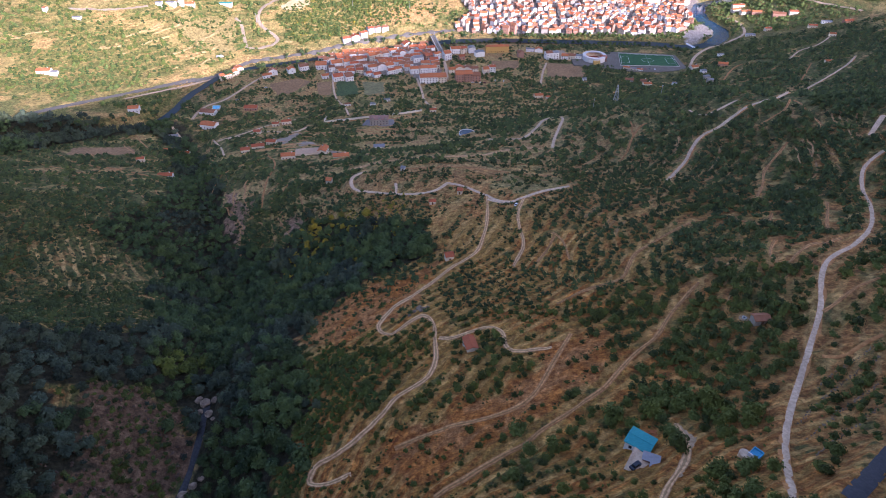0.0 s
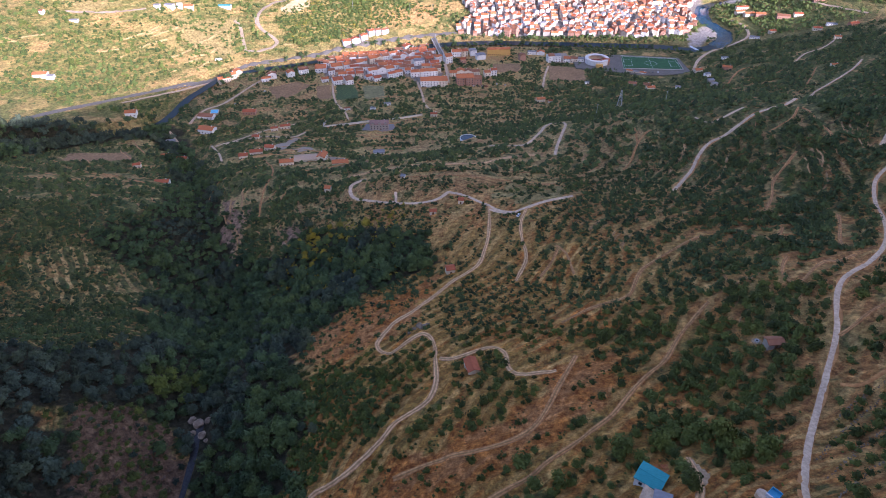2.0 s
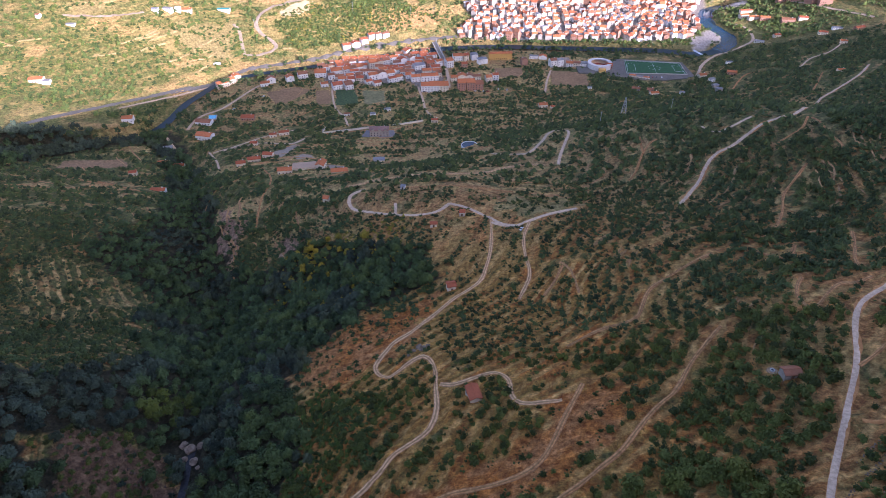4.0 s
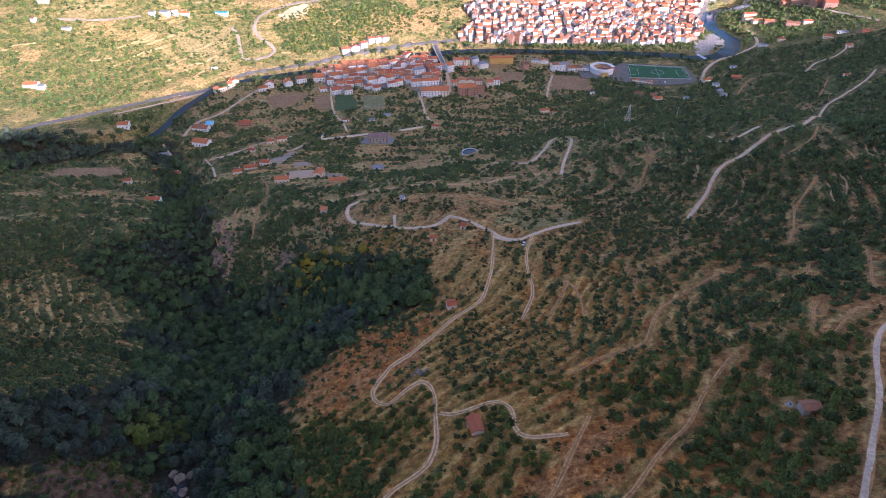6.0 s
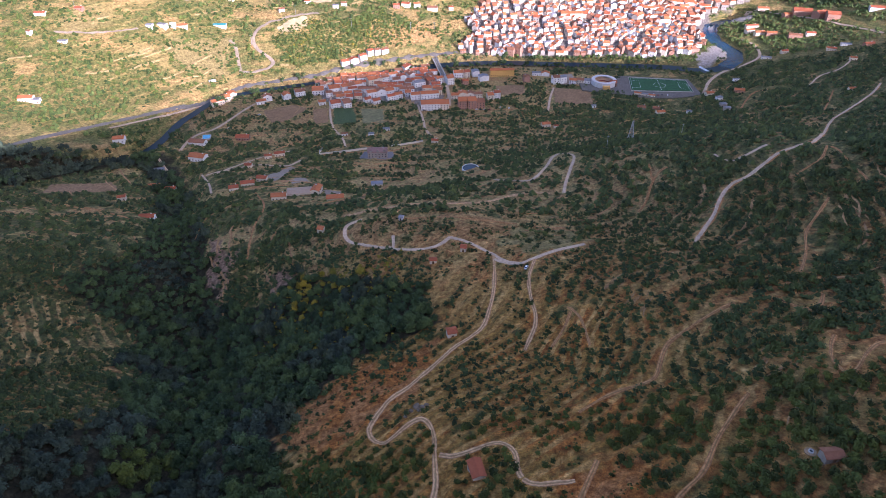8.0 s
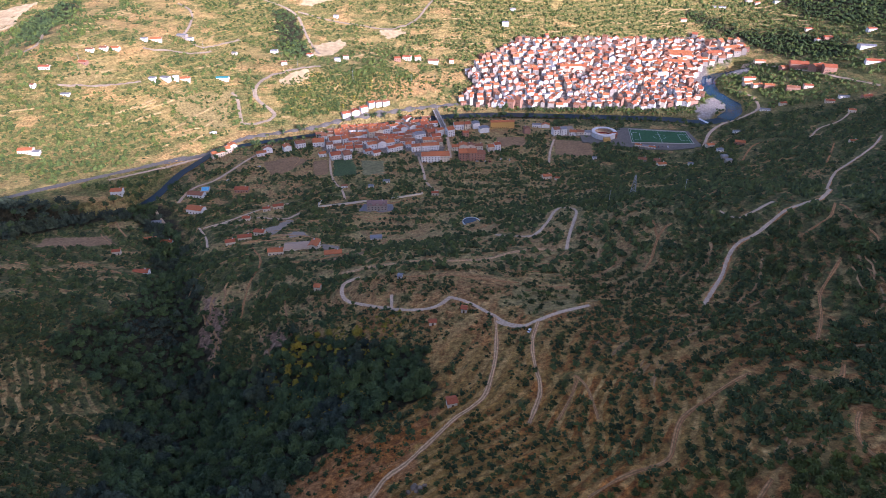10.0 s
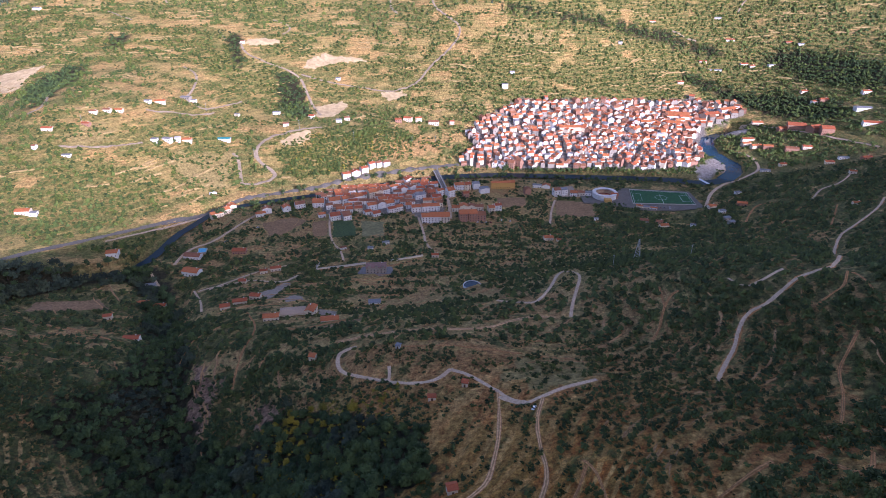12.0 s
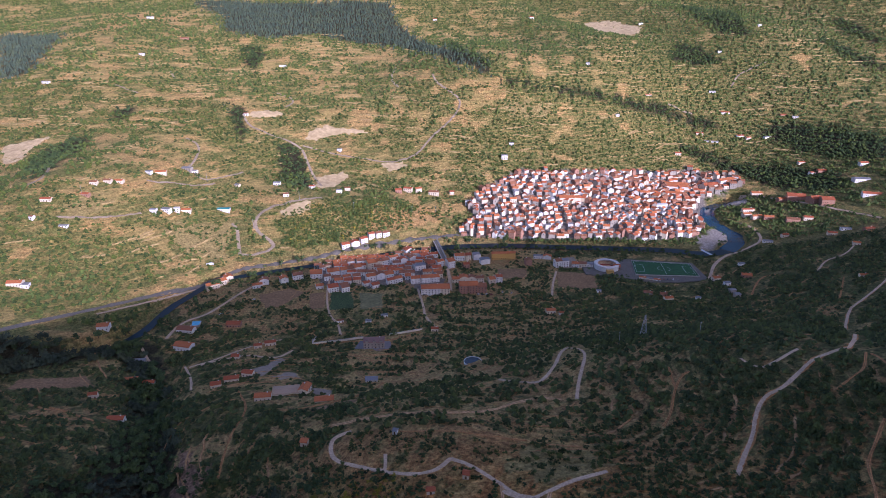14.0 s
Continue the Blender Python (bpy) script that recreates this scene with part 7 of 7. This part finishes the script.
tagged(part("concrete_apron", bm, M["concrete"], None), "rounded concrete apron beside the blue tank", "slab")
BUILT.append((94.5, 117.5, 5))
def dry_wall(points, height, label, mat):
    """A masonry wall that steps along the slope, with a coping."""
    wall = tagged(new("retaining_wall"), label, "wall")
    line = smooth_line(points, 6.0)
    for (ax, ay), (bx, by) in zip(line, line[1:]):
        n, turn = math.hypot(bx - ax, by - ay), math.degrees(math.atan2(by - ay, bx - ax))
        z = float(max(ground_at(ax, ay), ground_at(bx, by)))
        for name, s, m in (("wall_section", (0, n, -0.25, 0.25, -3, height), mat), ("coping", (0, n, -0.32, 0.32, height, height + 0.15), M["sill"])):
            bm = bmesh.new()
            box(bm, *s)
            part(name, bm, m, wall).matrix_world = pose(ax, ay, z, 0, 0, turn)


def stone_row(points):
    """A tumbled row of field stones along a terrace."""
    g = np.random.default_rng(len(BUILT))
    line = smooth_line(points, 0.45)
    line = line[g.uniform(size=len(line)) < 0.8]
    line = line + g.normal(0, 0.35, line.shape)
    z = ground_at(line[:, 0], line[:, 1])
    v, f = BALLS[1]
    vs = [v * (r * g.uniform(0.7, 1.25, len(v)))[:, None] * (1, 1, 0.8) + (x, y, h + 0.12) for (x, y), h, r in zip(line, z, g.uniform(0.18, 0.42, len(line)))]
    fs = [f + i * len(v) for i in range(len(line))]
    tagged(new("field_stones", mesh_of("field_stones", np.vstack(vs), np.vstack(fs), M["rock"])), "tumbled row of grey field stones along a terrace", "stones", kind="stuff")


dry_wall([(-151, 740), (-123, 746.6), (-95, 755)], 2.4, "long pale rendered garden wall by the brown house", M["wall_cream"])
dry_wall([(-66, 762), (-46, 770), (-28, 779)], 2.2, "pale rendered wall running from the brown house", M["wall_cream"])
dry_wall([(-151, 740), (-153, 748), (-150, 760)], 2.0, "short pale wall closing the garden", M["wall_cream"])
stone_row([(117.2, 132.5), (131.2, 143.5), (145.5, 153.3), (157.4, 159.9)])
stone_row([(113.9, 122.8), (128.7, 133.6), (148.3, 145.2)])
stone_row([(108.6, 112.1), (122.4, 121.5), (139.9, 132.3)])
stone_row([(131.2, 149.0), (144.8, 158.2), (162.1, 167.6)])
stone_row([(124.9, 188.4), (133.4, 195.8), (142.3, 201.2)])
basin("swimming_pool", "turquoise swimming pool beside the red-roofed villa", "pool", [(-316, 812), (-305, 813), (-303, 801), (-312, 799)], 1.6, M["sill"], M["pool_water"], 0.5, 0.8)
BUILT.append((-309, 806, 9))
home(12.6, 208.6, -76, 7.9, 5.0, 3.6, "cream", "red")


def build_trough():
    """The round stone trough with a pale rim on its platform beside the hut."""
    x, y = 128.0, 198.0
    z = float(ground_at(x, y))
    bm = bmesh.new()
    prism(bm, circle(x, y, 2.1, 22, 0.85), z - 3, z + 0.2)
    tagged(part("platform", bm, M["trodden"], None), "round pale stone platform beside the hut", "platform")
    basin("round_trough", "small round stone trough with dark water", "trough", circle(x, y, 0.95, 20), z + 0.1, M["sill"], M["tank_water"], 0.7, 0.35)
    BUILT.append((x, y, 5))
    g = np.random.default_rng(19)
    for bx, by, r in ((-13, 259, 1.9), (-10.5, 258, 1.4), (-15.5, 256, 1.2), (-18, 252, 1.0), (-12, 256, 0.9), (-8.5, 260, 1.1)):
        v, f = BALLS[2]
        u = v * (r * g.uniform(0.75, 1.2, len(v)))[:, None] * (1, 1, 0.7)
        u[:, 2] += float(ground_at(bx, by)) + 0.3
        u[:, :2] += (bx, by)
        tagged(new("boulder", mesh_of("boulder", u, f, M["rock"])), "grey boulder heaped beside the hairpin", "boulder", "boulders by the hairpin")
        BUILT.append((bx, by, r + 0.8))


def build_boulders():
    """Pale boulders and slabs in the gully's stream bed."""
    g = np.random.default_rng(9)
    for x, y, r in [(-131, 224, 3.4), (-126, 220, 4.2), (-121, 221, 3.0), (-127, 214, 2.6), (-122, 213, 3.2), (-117, 171, 3.0), (-120, 166, 3.6), (-114, 174, 2.2), (-124, 161, 2.6), (-118, 208, 1.8)]:
        v, f = BALLS[2]
        u = v * (0.7 * r * g.uniform(0.75, 1.2, len(v)))[:, None] * (1, 1, 0.55)
        u[:, 2] += float(ground_at(x, y)) + 0.5
        u[:, :2] += (x, y)
        tagged(new("boulder", mesh_of("boulder", u, f, M["rock"])), "pale grey boulder in the stream bed", "boulder", "boulders in the gully")
        BUILT.append((x, y, r + 1.5))
    for x, y in ((-121, 178), (-121, 188), (-122, 198), (-124, 208)):
        BUILT.append((x, y, 3.2))


build_trough()
build_boulders()


def contour_banks(name, label, mat, spots, lengths, tall, wide, seed):
    """Earth banks that hold the terraces: short ridges of soil along the contour lines, one mesh."""
    g = np.random.default_rng(seed)
    lengths = lengths[:len(spots)]
    most = max(4, int(lengths.max() / 3.5))
    x, y = np.array(spots[:, 0]), np.array(spots[:, 1])
    wander, traced, e = g.normal(0, 0.10, len(x)), [], 6.0
    for _ in range(most):
        traced.append(np.stack([x, y], 1))
        gx, gy = relief(x + e, y) - relief(x - e, y), relief(x, y + e) - relief(x, y - e)
        n = np.hypot(gx, gy) + 1e-6
        wander = 0.75 * wander + g.normal(0, 0.11, len(x))
        c, w, tx, ty = np.cos(wander), np.sin(wander), gy / n, -gx / n
        x, y = x + 3.5 * (tx * c - ty * w), y + 3.5 * (tx * w + ty * c)
    traced = np.stack(traced, 1)
    vs, fs, at = [], [], 0
    for whole, length in zip(traced, lengths):
        k = max(4, int(length / 3.5))
        line = whole[:k]
        if np.any(on_road(line)):
            continue
        t = np.gradient(line, axis=0)
        t /= np.hypot(t[:, 0], t[:, 1])[:, None] + 1e-9
        up = np.stack([-t[:, 1], t[:, 0]], 1)
        taper = np.minimum(1, np.minimum(np.arange(k), np.arange(k)[::-1]) / 2.0)[:, None] * g.uniform(0.55, 1.2, (k, 1))
        rows = []
        for a, h in ((-1.0, -0.3), (-0.35, 0.55), (0.5, 1.0), (1.0, -0.2)):
            q = line + up * (a * wide * taper)
            rows.append(np.column_stack([q, ground_at(q[:, 0], q[:, 1]) + h * tall * taper[:, 0]]))
        v = np.stack(rows, 1)
        idx = at + np.arange(k * 4).reshape(k, 4)
        vs.append(v.reshape(-1, 3))
        fs.append(np.stack([idx[:-1, :-1], idx[1:, :-1], idx[1:, 1:], idx[:-1, 1:]], -1).reshape(-1, 4))
        at += k * 4
    tagged(new(name, mesh_of(name, np.vstack(vs), np.vstack(fs), mat, True)), label, "terrace banks", kind="stuff")


def build_banks():
    g = np.random.default_rng(77)

    def open_ground(p, *kinds):
        ok = (line_distance(p[:, 0], p[:, 1], RIVER) > 26) & in_view(p, 40)
        for kind in ("wood", "town", "pine", "gravel", "yard", "ploughed", "crop", "meadow") + kinds:
            ok &= ~area_mask(kind, p[:, 0], p[:, 1], 2)
        for x, y, r in BUILT:
            ok &= np.hypot(p[:, 0] - x, p[:, 1] - y) > r + 4
        return p[ok]

    p = np.column_stack([g.uniform(90, 330, 900), g.uniform(215, 480, 900)])
    p = open_ground(p)
    p = p[(waves(p[:, 0], p[:, 1], 80, 95) > 0.42) & ~np.any(in_vineyard(p[:, 0], p[:, 1]), axis=0)]
    contour_banks("orchard_banks", "pale brown earth banks between orchard terraces", M["bank"], p[:230], g.uniform(9, 42, 230), 0.55, 0.8, 1)
    p = open_ground(np.column_stack([g.uniform(-420, 560, 900), g.uniform(440, 980, 900)]))
    p = p[(p[:, 1] < river_y(p[:, 0]) - 30)]
    contour_banks("valley_banks", "pale earth banks along the shaded terraces", M["bank"], p[:420], g.uniform(18, 80, 420), 0.8, 1.2, 2)
    p = open_ground(np.column_stack([g.uniform(-1050, 1250, 2600), g.uniform(900, 2250, 2600)]), "bare")
    p = p[p[:, 1] > river_y(p[:, 0]) + 40]
    p = p[waves(p[:, 0], p[:, 1], 210, 96) + g.uniform(-0.15, 0.15, len(p)) > 0.45]
    contour_banks("sunlit_banks", "sunlit ochre banks of the far terraces", M["far_bank"], p[:1150], 18 + 110 * g.beta(1.2, 2.6, 1150), 1.1, 1.5, 4)


build_banks()
plant_all()
